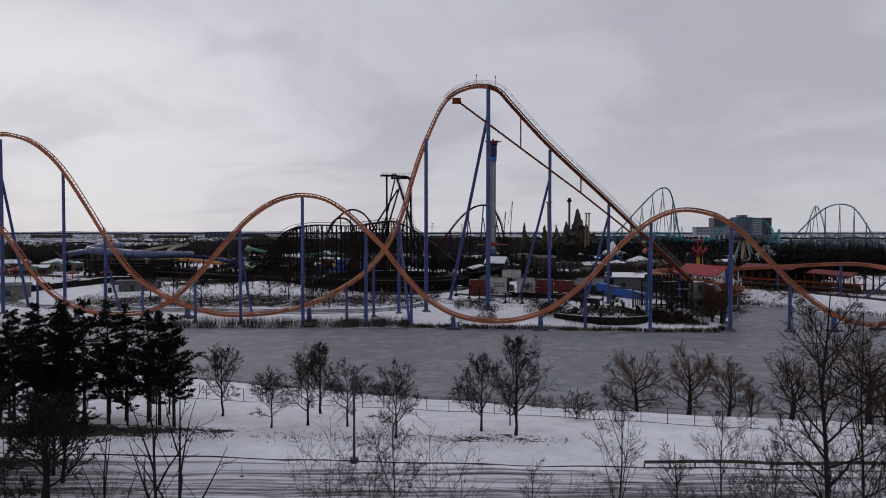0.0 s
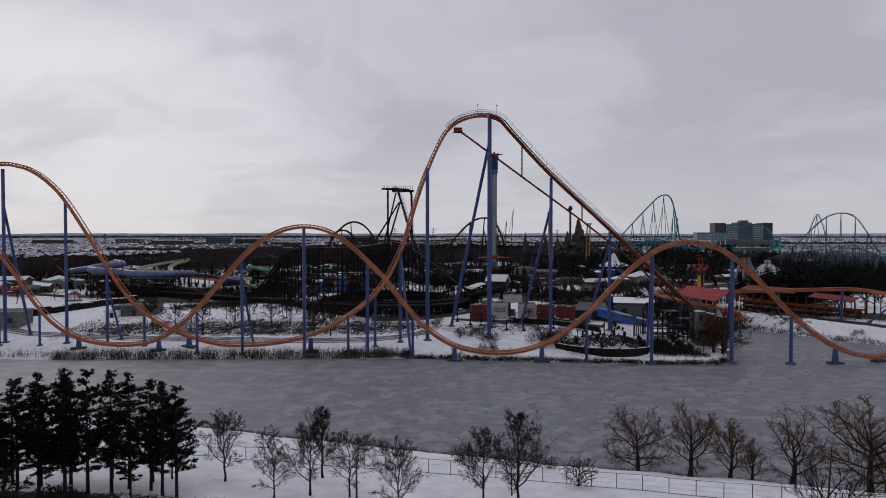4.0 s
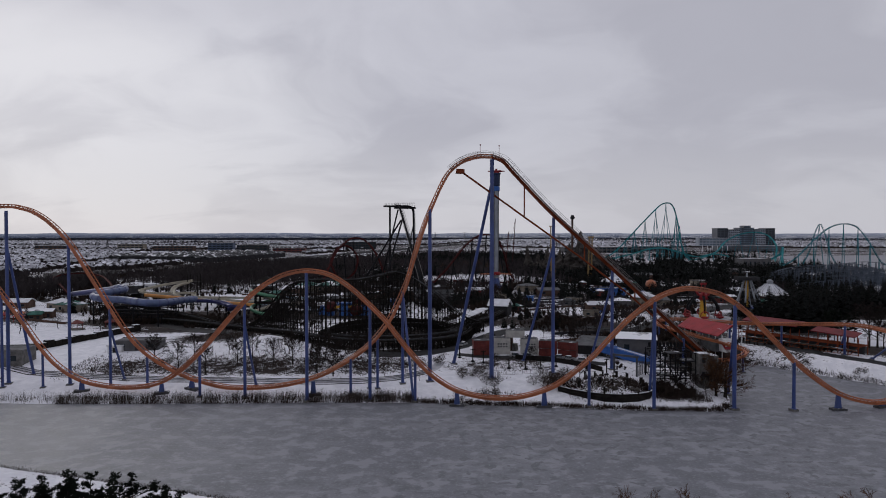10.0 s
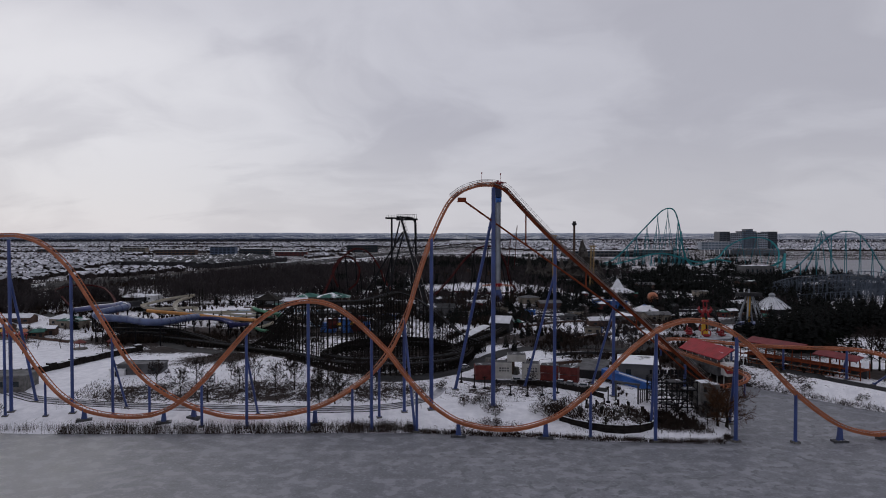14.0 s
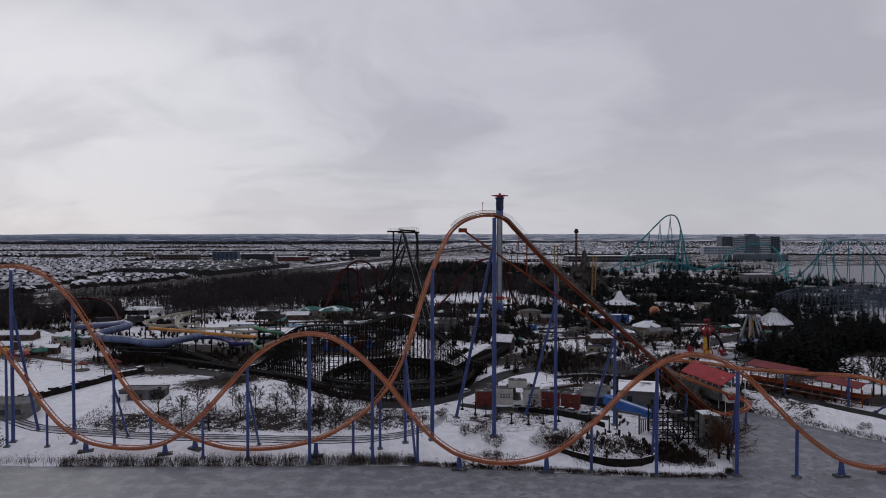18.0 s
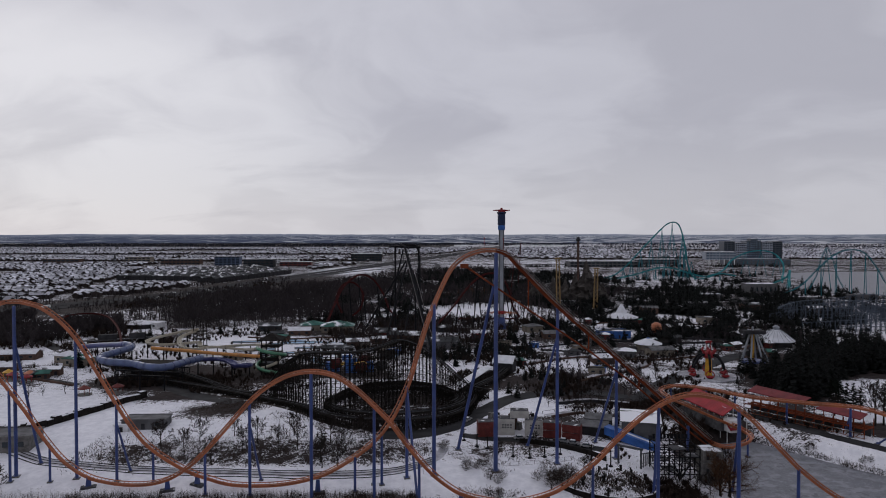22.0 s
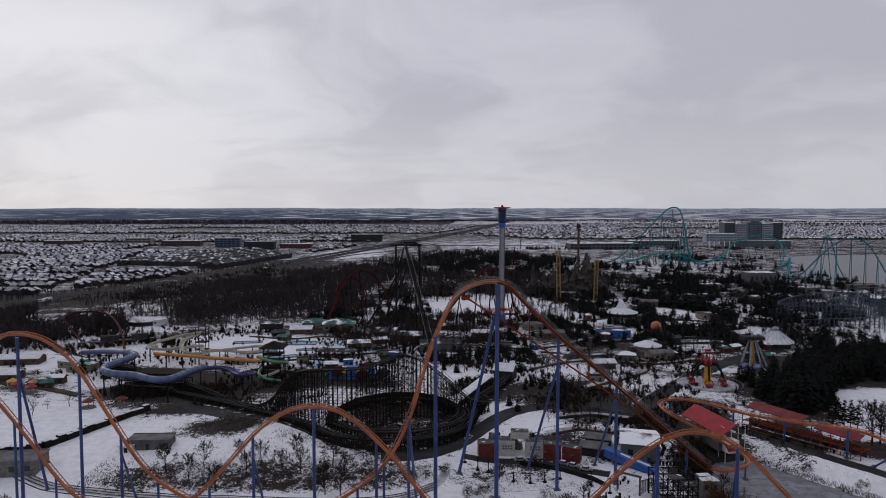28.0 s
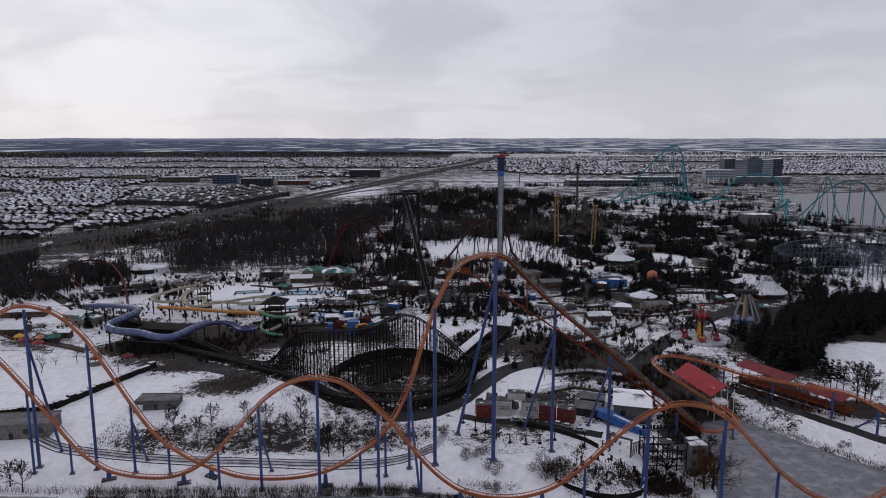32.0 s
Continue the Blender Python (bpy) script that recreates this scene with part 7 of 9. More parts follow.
for k in range(14):
    t = k / 13
    bx, by = 119.5 + 27 * t, 277 - 36 * t
    for sgn in (0, 1):
        px, py = bx + sgn * 5.5, by + sgn * 3.6
        part("post", Mesh().tube([(px, py, gz(px, py) - 0.3), (px, py, 11.4)], 0.17, 6), RUST, shed)
    part("cross_beam", Mesh().tube([(bx, by, 8.2), (bx + 5.5, by + 3.6, 8.2)], 0.2, 4), RUST, shed)
    if k:
        part("brace", Mesh().tube([(px - 5.5 - 2.0, py - 3.6 + 2.8, 4.6), (bx, by, 8.0)], 0.12, 4), RUST, shed)
for o in (0.6, 2.2, 3.9, 5.2):
    part("beam", Mesh().tube([(119.5 + o, 277 + o * 0.65, 8.5), (146.5 + o, 241 + o * 0.65, 8.3)], 0.24, 5), RUST, shed)
for h in (5.4, 6.8):
    part("rail", Mesh().tube([(119.3, 276.8, h), (146.3, 240.8, h - 0.2)], 0.1, 4), ORANGE, shed)
part("service_wall", Mesh().ribbon([Vector((121.5, 278.5, 4.8)), Vector((148.5, 242.5, 4.6))], [Vector((0.8, 0.6, 0))] * 2, [Vector((0, 0, 1))] * 2, [(2.6, 0), (3.0, 0), (3.0, 3.2), (2.6, 3.2)]), DARKWALL, shed)
part("catwalk", Mesh().ribbon([Vector((118.3, 276, 7.3)), Vector((145.3, 240, 7.1))], [Vector((0.8, 0.6, 0))] * 2, [Vector((0, 0, 1))] * 2, [(-0.6, 0), (0.6, 0), (0.6, 0.15), (-0.6, 0.15)]), PLANK, shed)

# ---- wooden coaster ----
def trestle(parent, ctrl, width, gap, timber, deck, tier=3.2, thick=0.16, rails=True, near=True):
    """A timber viaduct: bents with legs, ledgers and cross braces, the deck, ledges and rails on top."""
    pts = spline(ctrl, gap)
    sides, ups = frames_along([Vector((p.x, p.y, 0)) for p in pts])
    prev, bent = None, Mesh()
    for i, (p, s) in enumerate(zip(pts, sides)):
        g0 = gz(p.x, p.y)
        tops, feet = [], []
        for k in (-1, 0, 1) if width > 3.5 else (-1, 1):
            out = s * width / 2 * k
            foot = Vector((p.x, p.y, g0 - 0.2)) + out * 1.25
            top = p + out - Vector((0, 0, 0.25))
            if near and i % 3 == 0:
                part("leg", Mesh().tube([foot, top], thick, 4, False), timber, parent)
            else:
                bent.tube([foot, top], thick, 4, False)
            tops.append(top)
            feet.append(foot)
        h = p.z - g0
        for j in range(int(h / tier) + 1):
            t = min(1.0, (j * tier + 0.6) / max(h, 0.7))
            bent.tube([feet[0].lerp(tops[0], t), feet[-1].lerp(tops[-1], t)], thick * 0.75, 4, False)
        if h > tier:
            bent.tube([feet[0].lerp(tops[0], 0.1), feet[-1].lerp(tops[-1], 0.9)], thick * 0.6, 4, False)
        if prev is not None:
            for k, (fa, ta, fb, tb) in enumerate(((prev[0][0], prev[1][0], feet[0], tops[0]), (prev[0][-1], prev[1][-1], feet[-1], tops[-1]))):
                n = max(1, int(h / tier))
                for j in range(n):
                    a, b = j / n, (j + 1) / n
                    bent.tube([fa.lerp(ta, b), fb.lerp(tb, b)], thick * 0.7, 3, False)
                    if (i + j) % 2 == 0:
                        bent.tube([fa.lerp(ta, a), fb.lerp(tb, b)], thick * 0.55, 3, False)
        prev = (feet, tops)
    part("bracing", bent, timber, parent, kind="stuff")
    d = part("deck", Mesh().ribbon(pts, sides, [Vector((0, 0, 1))] * len(pts), [(-width / 2, -0.3), (-width * 0.3, -0.3), (-width * 0.3, 0), (-width / 2, 0)]), deck, parent)
    part("walk_board", Mesh().ribbon(pts, sides, [Vector((0, 0, 1))] * len(pts), [(width * 0.3, -0.3), (width / 2, -0.3), (width / 2, 0), (width * 0.3, 0)]), deck, parent)
    tie_rows = Mesh()
    for (p, s), (p2, s2) in zip(zip(pts, sides), list(zip(pts, sides))[1:]):
        for u in (0.0, 0.5):
            c, e = p.lerp(p2, u), s.lerp(s2, u)
            tie_rows.tube([c - e * width * 0.5 - Vector((0, 0, 0.1)), c + e * width * 0.5 - Vector((0, 0, 0.1))], 0.14, 4, False)
    part("track_tie", tie_rows, deck, d, kind="stuff")
    if rails:
        for k in (-0.75, 0.75):
            part("rail", Mesh().tube([p + s * k + Vector((0, 0, 0.16)) for p, s in zip(pts, sides)], 0.12, 4), STEEL, d)
        for k in (-1, 1):
            part("handrail", Mesh().tube([p + s * width / 2 * k + Vector((0, 0, 1.05)) for p, s in zip(pts, sides)], 0.09, 4), timber, d)
    return pts


wood = thing("wooden_roller_coaster", (-23, 278, gz(-23, 278)), "dark timber roller coaster with a round helix of trestles", "roller coaster")
trestle(wood, [(-190, 372, 9), (-165, 352, 11), (-140, 333, 11), (-118, 318, 9.5), (-100, 304, 7.8), (-88, 295, 8.6), (-78, 288, 13), (-70, 283, 22), (-62, 277, 28.2), (-53, 273, 30), (-44, 273.5, 30), (-36, 276.5, 30), (-28, 284, 31.2), (-22, 292, 32), (-14, 295, 29), (-5, 294, 23), (7, 291, 13.5), (15, 297, 9.6)], 3.8, 1.9, TIMBER, TIMBER, 2.4, 0.19)
HELIX = [(-23 + (30.0 - 0.15 * k) * math.cos(radians(28 - k * 18)), 286 + (29.5 - 0.2 * k) * math.sin(radians(28 - k * 18)), 8.4 + 1.2 * math.sin(radians(k * 18))) for k in range(24)]
trestle(wood, [(15, 297, 9.6)] + HELIX[1:], 3.8, 1.9, TIMBER, TIMBER, 2.4, 0.19)
trestle(wood, [(30, 352, 9), (22, 330, 8.5), (10, 305, 8.5), (9, 288, 8.2), (4, 268, 8.5), (-6, 255, 9), (-24, 249, 9.4), (-44, 254, 9.6), (-60, 270, 9.4), (-80, 286, 8.6), (-100, 300, 8.4), (-122, 312, 8.6), (-150, 330, 8)], 3.8, 2.0, TIMBER, TIMBER, 2.4, 0.19)
# boarded guard wall round the inside of the helix
ring = [Vector((-23 + 26.5 * math.cos(a), 286 + 28 * math.sin(a), 4.6 + 0.6 * math.sin(a))) for a in (radians(q) for q in range(-12, 192, 6))]
for a, b in zip(ring, ring[1:]):
    part("guard_board", Mesh().add([tuple(a), tuple(b), tuple(b + Vector((0, 0, 4.2))), tuple(a + Vector((0, 0, 4.2))), tuple(a + Vector((0.1, 0.3, 0))), tuple(b + Vector((0.1, 0.3, 0))), tuple(b + Vector((0.1, 0.3, 4.2))), tuple(a + Vector((0.1, 0.3, 4.2)))],
                                 [(0, 1, 2, 3), (7, 6, 5, 4), (3, 2, 6, 7), (0, 4, 5, 1), (1, 5, 6, 2), (0, 3, 7, 4)]), TIMBER, wood)
# covered lift ramp with a snowy roof
ramp = thing("covered_ramp", (8, 322, gz(8, 322)), "long covered ramp with a snow-covered roof", "covered ramp")
part("roof", Mesh().ribbon([Vector((-1, 300, 7.4)), Vector((19, 344, 10.2))], [Vector((0.905, -0.42, 0))] * 2, [Vector((0, 0, 1))] * 2, [(-2.5, 0), (2.5, 0), (2.5, 0.3), (0, 0.7), (-2.5, 0.3)]), SNOWROOF, ramp)
part("side_wall", Mesh().ribbon([Vector((-1, 300, 5.0)), Vector((19, 344, 6.0))], [Vector((0.905, -0.42, 0))] * 2, [Vector((0, 0, 1))] * 2, [(2.0, 0), (2.3, 0), (2.3, 2.6), (2.0, 2.6)]), TIMBER, ramp)
for k in range(9):
    px, py = -1 + 20 * k / 8, 300 + 44 * k / 8
    part("post", Mesh().tube([(px + 2.7, py - 1.3, gz(px, py) - 0.2), (px + 2.7, py - 1.3, 7.4 + 2.8 * k / 8)], 0.16, 5), TIMBER, ramp)
    part("post", Mesh().tube([(px - 2.7, py + 1.3, gz(px, py) - 0.2), (px - 2.7, py + 1.3, 7.4 + 2.8 * k / 8)], 0.16, 5), TIMBER, ramp)


# ---- water slides ----
def flume(parent, name, ctrl, r, material, every=0, posts=(), closed=True, label=""):
    """A fibreglass slide: a full tube, or an open trough, with flanged joints and its posts."""
    pts = spline(ctrl, 2.2)
    if closed:
        ob = part(name, Mesh().tube(pts, r, 12), material, parent, label, smooth=True)
    else:
        sides, ups = frames_along(pts)
        shape = [(r * math.cos(radians(a)), r * math.sin(radians(a))) for a in range(180, 361, 30)] + [(r * 0.88 * math.cos(radians(a)), r * 0.88 * math.sin(radians(a))) for a in range(360, 179, -30)]
        ob = part(name, Mesh().ribbon(pts, sides, ups, shape), material, parent, label)
    if every:
        for i in range(1, len(pts) - 1, every):
            d = (pts[i + 1] - pts[i - 1]).normalized()
            part("joint_flange", Mesh().tube([pts[i] - d * 0.09, pts[i] + d * 0.09], r * 1.1, 12), SLIDEDARK if material is SLIDEBLUE else material, ob)
    for i in range(3, len(pts) - 1, posts or 10**6):
        p = pts[i]
        part("post", Mesh().tube([(p.x, p.y, gz(p.x, p.y) - 0.2), (p.x, p.y, p.z - r * 0.8)], 0.35, 6), BLACK, ob)
    return pts


slides = thing("raft_slide", (-140, 325, gz(-140, 325)), "large lilac-blue tube slide winding on dark posts", "water slide")
flume(slides, "tube", [(-168, 346, 21), (-161.8, 340.6, 20.4), (-163.7, 328, 20), (-166, 318, 19.3), (-159, 311, 18.6), (-147, 309.5, 18), (-137.5, 304.5, 17.5), (-130, 306, 17.1), (-126.6, 322, 16.6), (-124, 334, 16.1)], 1.65, SLIDEBLUE, 2, 6)
flume(slides, "bowl_tube", [(-124, 334, 16.1), (-118, 340, 15.2), (-111, 337, 14.4), (-106, 331.5, 13.7), (-101, 336, 12.8), (-104, 343, 11.8), (-112, 344, 10.6)], 1.8, SLIDEDARK, 0, 6, False, "dark purple-blue open trough")
flume(slides, "start_tube", [(-168, 346, 21), (-178, 356, 19), (-192, 366, 17), (-206, 372, 15)], 1.4, SLIDEDARK, 0, 4)
frame_deck = part("start_deck", Mesh().box((-146, 336, 13.2), (26, 12, 0.5), -6), TIMBER, slides)
for k in range(10):
    px, py = -157 + (k % 5) * 5.5, 331.5 + (k // 5) * 9
    part("deck_post", Mesh().tube([(px, py, gz(px, py) - 0.2), (px, py, 13.2)], 0.28, 5), BLACK, frame_deck)
pier = part("slide_frame", Mesh().box((-145, 322, 11.6), (34, 1.0, 0.5), -10).box((-145, 330, 12.4), (36, 1.0, 0.5), -8).box((-144, 316, 10.8), (26, 1.0, 0.5), -10), BLACK, slides, "dark steel deck frame under the tube")
for k in range(24):
    px, py = -162 + (k % 8) * 4.8, 316 + (k // 8) * 7.2
    part("frame_post", Mesh().tube([(px, py, gz(px, py) - 0.2), (px, py, 11.8)], 0.22, 5), BLACK, pier)
    if k % 8 < 7:
        part("frame_brace", Mesh().tube([(px, py, gz(px, py) + 0.4), (px + 4.8, py, 11.4)], 0.14, 4), BLACK, pier)
        part("frame_beam", Mesh().tube([(px, py, 9.2), (px + 4.8, py, 9.2)], 0.16, 4), BLACK, pier)
tan = thing("body_slides", (-155, 395, gz(-155, 395)), "looping cream-coloured open water slides on a dark tower", "water slide")
flume(tan, "trough", [(-152, 404, 21), (-162, 403, 19.5), (-172, 396, 17.5), (-176, 389, 16), (-168, 384, 15), (-158, 391, 14.4), (-150, 400, 13.8), (-146, 392, 12.6), (-140, 396, 11.6), (-132, 410, 10.2), (-124, 424, 8.6), (-117, 431, 7.4)], 1.35, SLIDETAN, 0, 6, False)
flume(tan, "trough", [(-152, 404, 20.4), (-158, 396, 18), (-156, 386, 15.6), (-150, 381, 13.4), (-143, 388, 12.2), (-143, 400, 11.2), (-134, 404, 9.8), (-124, 408, 8.2), (-116, 418, 7.2)], 1.35, SLIDETAN, 0, 6, False)
tower = part("tower", Mesh().box((-151, 405, gz(-151, 405) - 0.2), (7, 6, 0.4), 10), TIMBER, tan)
for k in range(4):
    px, py = -151 + (k % 2 * 2 - 1) * 3, 405 + (k // 2 * 2 - 1) * 2.6
    part("tower_post", Mesh().tube([(px, py, 5.5), (px, py, 24)], 0.25, 5), TIMBER, tower)
for h in (10, 14.5, 19.2):
    part("landing", Mesh().box((-151, 405, h), (7, 6, 0.35), 0), TIMBER, tower)
chute = thing("speed_slide", (-135, 376, gz(-135, 376)), "long straight orange tube slide", "water slide")
flume(chute, "tube", [(-166, 372, 14.6), (-150, 374.5, 12.9), (-130, 379, 10.2), (-108, 384, 7.8)], 0.95, SLIDEORANGE, 3, 4)
spiral = thing("slide_tower", (-93, 350, gz(-93, 350)), "timber slide tower with a hipped roof and green spiral slides", "slide tower")
for k in range(4):
    px, py = -93 + (k % 2 * 2 - 1) * 4.2, 350 + (k // 2 * 2 - 1) * 4.2
    part("post", Mesh().tube([(px, py, 5.6), (px, py, 23)], 0.32, 5), TIMBER, spiral)
for h in (9, 12.5, 16, 19.4):
    part("landing", Mesh().box((-93, 350, h), (9.4, 9.4, 0.35)), TIMBER, spiral)
    part("landing_rail", Mesh().box((-93, 345.4, h + 0.35), (9.4, 0.15, 1.0)), TIMBER, spiral)
part("roof", Mesh().hip((-93, 350, 23), (10.5, 10.5), 3.0, 0, 1.0, 0.3), TIMBER, spiral)
flume(spiral, "spiral_tube", [(-93 + 7.2 * math.cos(radians(a)), 348 + 7.2 * math.sin(radians(a)), 19.5 - 12.5 * k / 16) for k, a in enumerate(range(-150, 330, 29))], 0.85, SLIDEGREEN, 0, 5, True)
flume(spiral, "spiral_tube", [(-95 + 6.0 * math.cos(radians(a)), 349 + 6.6 * math.sin(radians(a)), 18.5 - 11 * k / 14) for k, a in enumerate(range(200, -160, -26))], 0.8, SLIDETAN, 0, 5, True)
for k, (x, y, w, d, t) in enumerate(((-120, 416, 22, 7, 14), (-103, 402, 20, 6, 20), (-101, 444, 22, 10, 6), (-118, 436, 16, 6, 30), (-82, 405, 20, 7, -6), (-136, 447, 18, 6, 10), (-90, 424, 16, 5, 14))):
    pool = thing("drained_pool", (x, y, gz(x, y)), "drained pale blue pool basin with snow inside", "pool", "pool basins")
    part("basin_floor", Mesh().box((x, y, gz(x, y) - 0.3), (w, d, 0.5), t), POOLBLUE, pool)
    ca, sa = math.cos(radians(t)), math.sin(radians(t))
    for o, sx, sy in (((0, d / 2), w + 0.8, 0.6), ((0, -d / 2), w + 0.8, 0.6), ((w / 2, 0), 0.6, d), ((-w / 2, 0), 0.6, d)):
        part("coping", Mesh().box((x + o[0] * ca - o[1] * sa, y + o[0] * sa + o[1] * ca, gz(x, y) - 0.3), (sx, sy, 0.85), t), CONCRETE, pool)
drape("lazy_river", [(-127, 470), (-99, 452), (-75, 444), (-57, 428), (-38, 412), (-34, 396), (-48, 385), (-62, 368), (-78, 384), (-70, 396), (-55, 402)], 5, POOLBLUE, "winding drained channel with a pale blue floor", "channel", 0.1)
# bright blue and red play structure beyond the timber coaster
play = thing("play_structure", (-48, 352, gz(-48, 352)), "blue, red and yellow play structure among the pools", "play structure")
for k, (x, y, z, sx, sy, sz, m) in enumerate(((-62, 352, 0, 8, 5, 5, VIVID), (-52, 350, 0, 7, 5, 7, VIVID), (-44, 352, 0, 7, 5, 5.5, VIVID), (-57, 349, 4, 6, 2, 1.2, YELLOW), (-47, 348, 4.6, 7, 2, 1.2, YELLOW))):
    part("block", Mesh().box((x, y, gz(x, y) + z - 0.2), (sx, sy, sz), k * 9, 0.85), m, play)
for k, (x, y, z) in enumerate(((-59.5, 349, 8.5), (-45.5, 353, 10), (-46, 345.5, 5.6), (-36, 348, 7))):
    part("barrel", Mesh().tube([(x - 1.2, y - 1.6, gz(x, y) + z * 0.55), (x + 1.2, y + 1.6, gz(x, y) + z * 0.55)], 2.6, 12), DRED if k != 3 else DARKWALL, play)
    part("barrel_post", Mesh().tube([(x, y, gz(x, y) - 0.2), (x, y, gz(x, y) + z * 0.4)], 0.3, 6), BLACK, play)


# ---- black dive coaster ----
dive = thing("dive_coaster", (-30, 480, gz(-30, 480)), "black dive coaster with a towering vertical drop", "roller coaster")
track(dive, [(-11, 403, 9), (-13, 411, 12.5), (-24, 457, 42), (-33, 491, 66), (-35.5, 499, 69.2), (-37, 508, 69.8), (-34, 514, 69.6), (-28, 515.5, 69.4), (-25.5, 515, 68), (-24, 514.5, 62), (-23.8, 514.5, 40), (-23.8, 515, 22), (-20, 517, 12), (-8, 520, 8)], BLACK, BLACK, 1.8, 0.55, 0.7, 1.0, 0.15)
for sgn in (-1, 1):
    part("lift_handrail", Mesh().tube([(-13 + 1.7 * sgn, 411, 13.8), (-24 + 1.7 * sgn, 457, 43.2), (-33 + 1.7 * sgn, 490, 66.8)], 0.13, 4), WALKWAY, dive)
part("top_platform", Mesh().box((-40, 498, 67.6), (11, 5, 1.2), 20).box((-31, 512, 66.8), (16, 4, 1.4), -8), BLACK, dive)
for k in range(12):
    part("platform_post", Mesh().tube([(-38.4 + k * 1.35, 510.6 - k * 0.19, 68), (-38.4 + k * 1.35, 510.6 - k * 0.19, 71.2)], 0.16, 4), BLACK, dive)
part("platform_rail", Mesh().tube([(-38.4, 510.6, 71.1), (-23.5, 508.5, 71.1)], 0.16, 4), BLACK, dive)
for k in range(9):
    part("platform_rail", Mesh().tube([(-44.5 + k * 1.1, 495 + k * 0.4, 68.6), (-44.5 + k * 1.1, 495 + k * 0.4, 70.6)], 0.12, 4), BLACK, dive)
for b, t, r in (((-41.3, 499, 5.6), (-41.3, 499, 68.3), 0.75), ((-64, 479, 5.6), (-33, 496, 58), 0.65), ((-44, 452, 5.8), (-31, 488, 60), 0.65), ((-24, 523, 5.5), (-25, 517, 67), 0.75), ((-33, 462, 5.8), (-24.5, 512, 55), 0.55), ((-52, 530, 5.6), (-36, 508, 66), 0.6), ((-18, 436, 5.8), (-19, 436, 28), 0.5), ((-24, 458, 5.8), (-24.5, 458, 41), 0.6)):
    column(dive, b, t, r, BLACK, n=8)
loop = [(-96, 520, 9), (-92, 530, 22), (-86, 538, 36), (-75, 544, 45), (-64, 548, 42), (-55, 548, 30), (-50, 546, 18), (-42, 540, 9)]
track(dive, loop, DRED, None, 1.8, 0.5, 0.7, 1.0, 0.15)
track(dive, [(-88, 545, 14), (-93, 548, 27), (-88, 551, 37), (-79, 552, 38), (-72, 550, 30), (-74, 547, 18), (-80, 545, 12)], DRED, None, 1.8, 0.5, 0.7, 1.0, 0.15)
for x, y, h in ((-92, 531, 21), (-82, 541, 40), (-75, 546, 44), (-60, 549, 35), (-53, 548, 24), (-90, 550, 34), (-72, 552, 30)):
    column(dive, (x + 2, y + 3, gz(x, y)), (x, y, h), 0.45, BLACK, False, n=6)
arch = [(-12, 500, 10), (0, 510, 22), (12, 516, 37), (22, 520, 45.5), (31, 521, 48), (39, 522, 45), (45, 526, 34), (49, 534, 20), (54, 545, 11), (40, 560, 8), (20, 552, 9), (6, 530, 12)]
track(dive, arch, DRED, None, 1.8, 0.5, 0.7, 1.0, 0.15)
for x, y, h in ((6, 513, 29), (20, 519, 43), (31, 521, 47), (42, 524, 40), (48, 532, 24), (28, 556, 8)):
    column(dive, (x - 3, y + 4, gz(x, y)), (x, y, h), 0.5, BLACK, False, n=6)
    column(dive, (x + 4, y - 3, gz(x, y)), (x, y, h * 0.8), 0.4, BLACK, False, n=6)

# ---- swing tower ----
swing = thing("swing_tower", (38.1, 517.6, gz(38, 517)), "tall grey swing tower with blue head and red star cap", "swing tower")
z0 = gz(38, 517)
part("mast", Mesh().tube([(38.1, 517.6, z0), (38.1, 517.6, 84)], 2.15, 12), SILVER, swing, "pale grey lattice mast")
for a in range(0, 360, 90):
    x, y = 38.1 + 2.3 * math.cos(radians(a + 45)), 517.6 + 2.3 * math.sin(radians(a + 45))
    part("guide_rail", Mesh().tube([(x, y, z0), (x, y, 84)], 0.28, 5), STEEL, swing)
part("head", Mesh().lathe((38.1, 517.6, 84), [(2.2, 0), (2.9, 0.5), (2.9, 8.8), (3.5, 9.4), (3.5, 10.2), (2.6, 10.4)], 12), NAVY, swing, "dark blue head")
part("head_band", Mesh().lathe((38.1, 517.6, 80.5), [(2.3, 0), (2.75, 0.3), (2.75, 3.4), (2.3, 3.6)], 12), VIVID, swing)
part("cap", Mesh().lathe((38.1, 517.6, 94.4), [(2.6, 0), (2.2, 1.0), (1.0, 1.4), (0.8, 3.0)], 10), REDPAINT, swing)
for a in range(0, 360, 60):
    ca, sa = math.cos(radians(a)), math.sin(radians(a))
    part("star_arm", Mesh().tube([(38.1 + 1.5 * ca, 517.6 + 1.5 * sa, 95.4), (38.1 + 6.4 * ca, 517.6 + 6.4 * sa, 95.6)], [0.8, 0.35], 5), REDPAINT, swing)
part("base_house", Mesh().lathe((38.1, 517.6, z0 - 0.2), [(5.5, 0), (5.5, 3.0), (3.2, 4.2), (2.4, 9)], 12), BLUE, swing)
carriage = part("carriage", Mesh().lathe((38.1, 517.6, z0 + 11), [(2.5, 0), (3.6, 0.4), (3.6, 2.2), (2.5, 2.6)], 12), REDPAINT, swing)
for a in range(0, 360, 24):
    ca, sa = math.cos(radians(a)), math.sin(radians(a))
    arm = part("arm", Mesh().tube([(38.1 + 3 * ca, 517.6 + 3 * sa, z0 + 12.5), (38.1 + 12 * ca, 517.6 + 12 * sa, z0 + 11.8)], 0.18, 5), ORANGE, carriage)

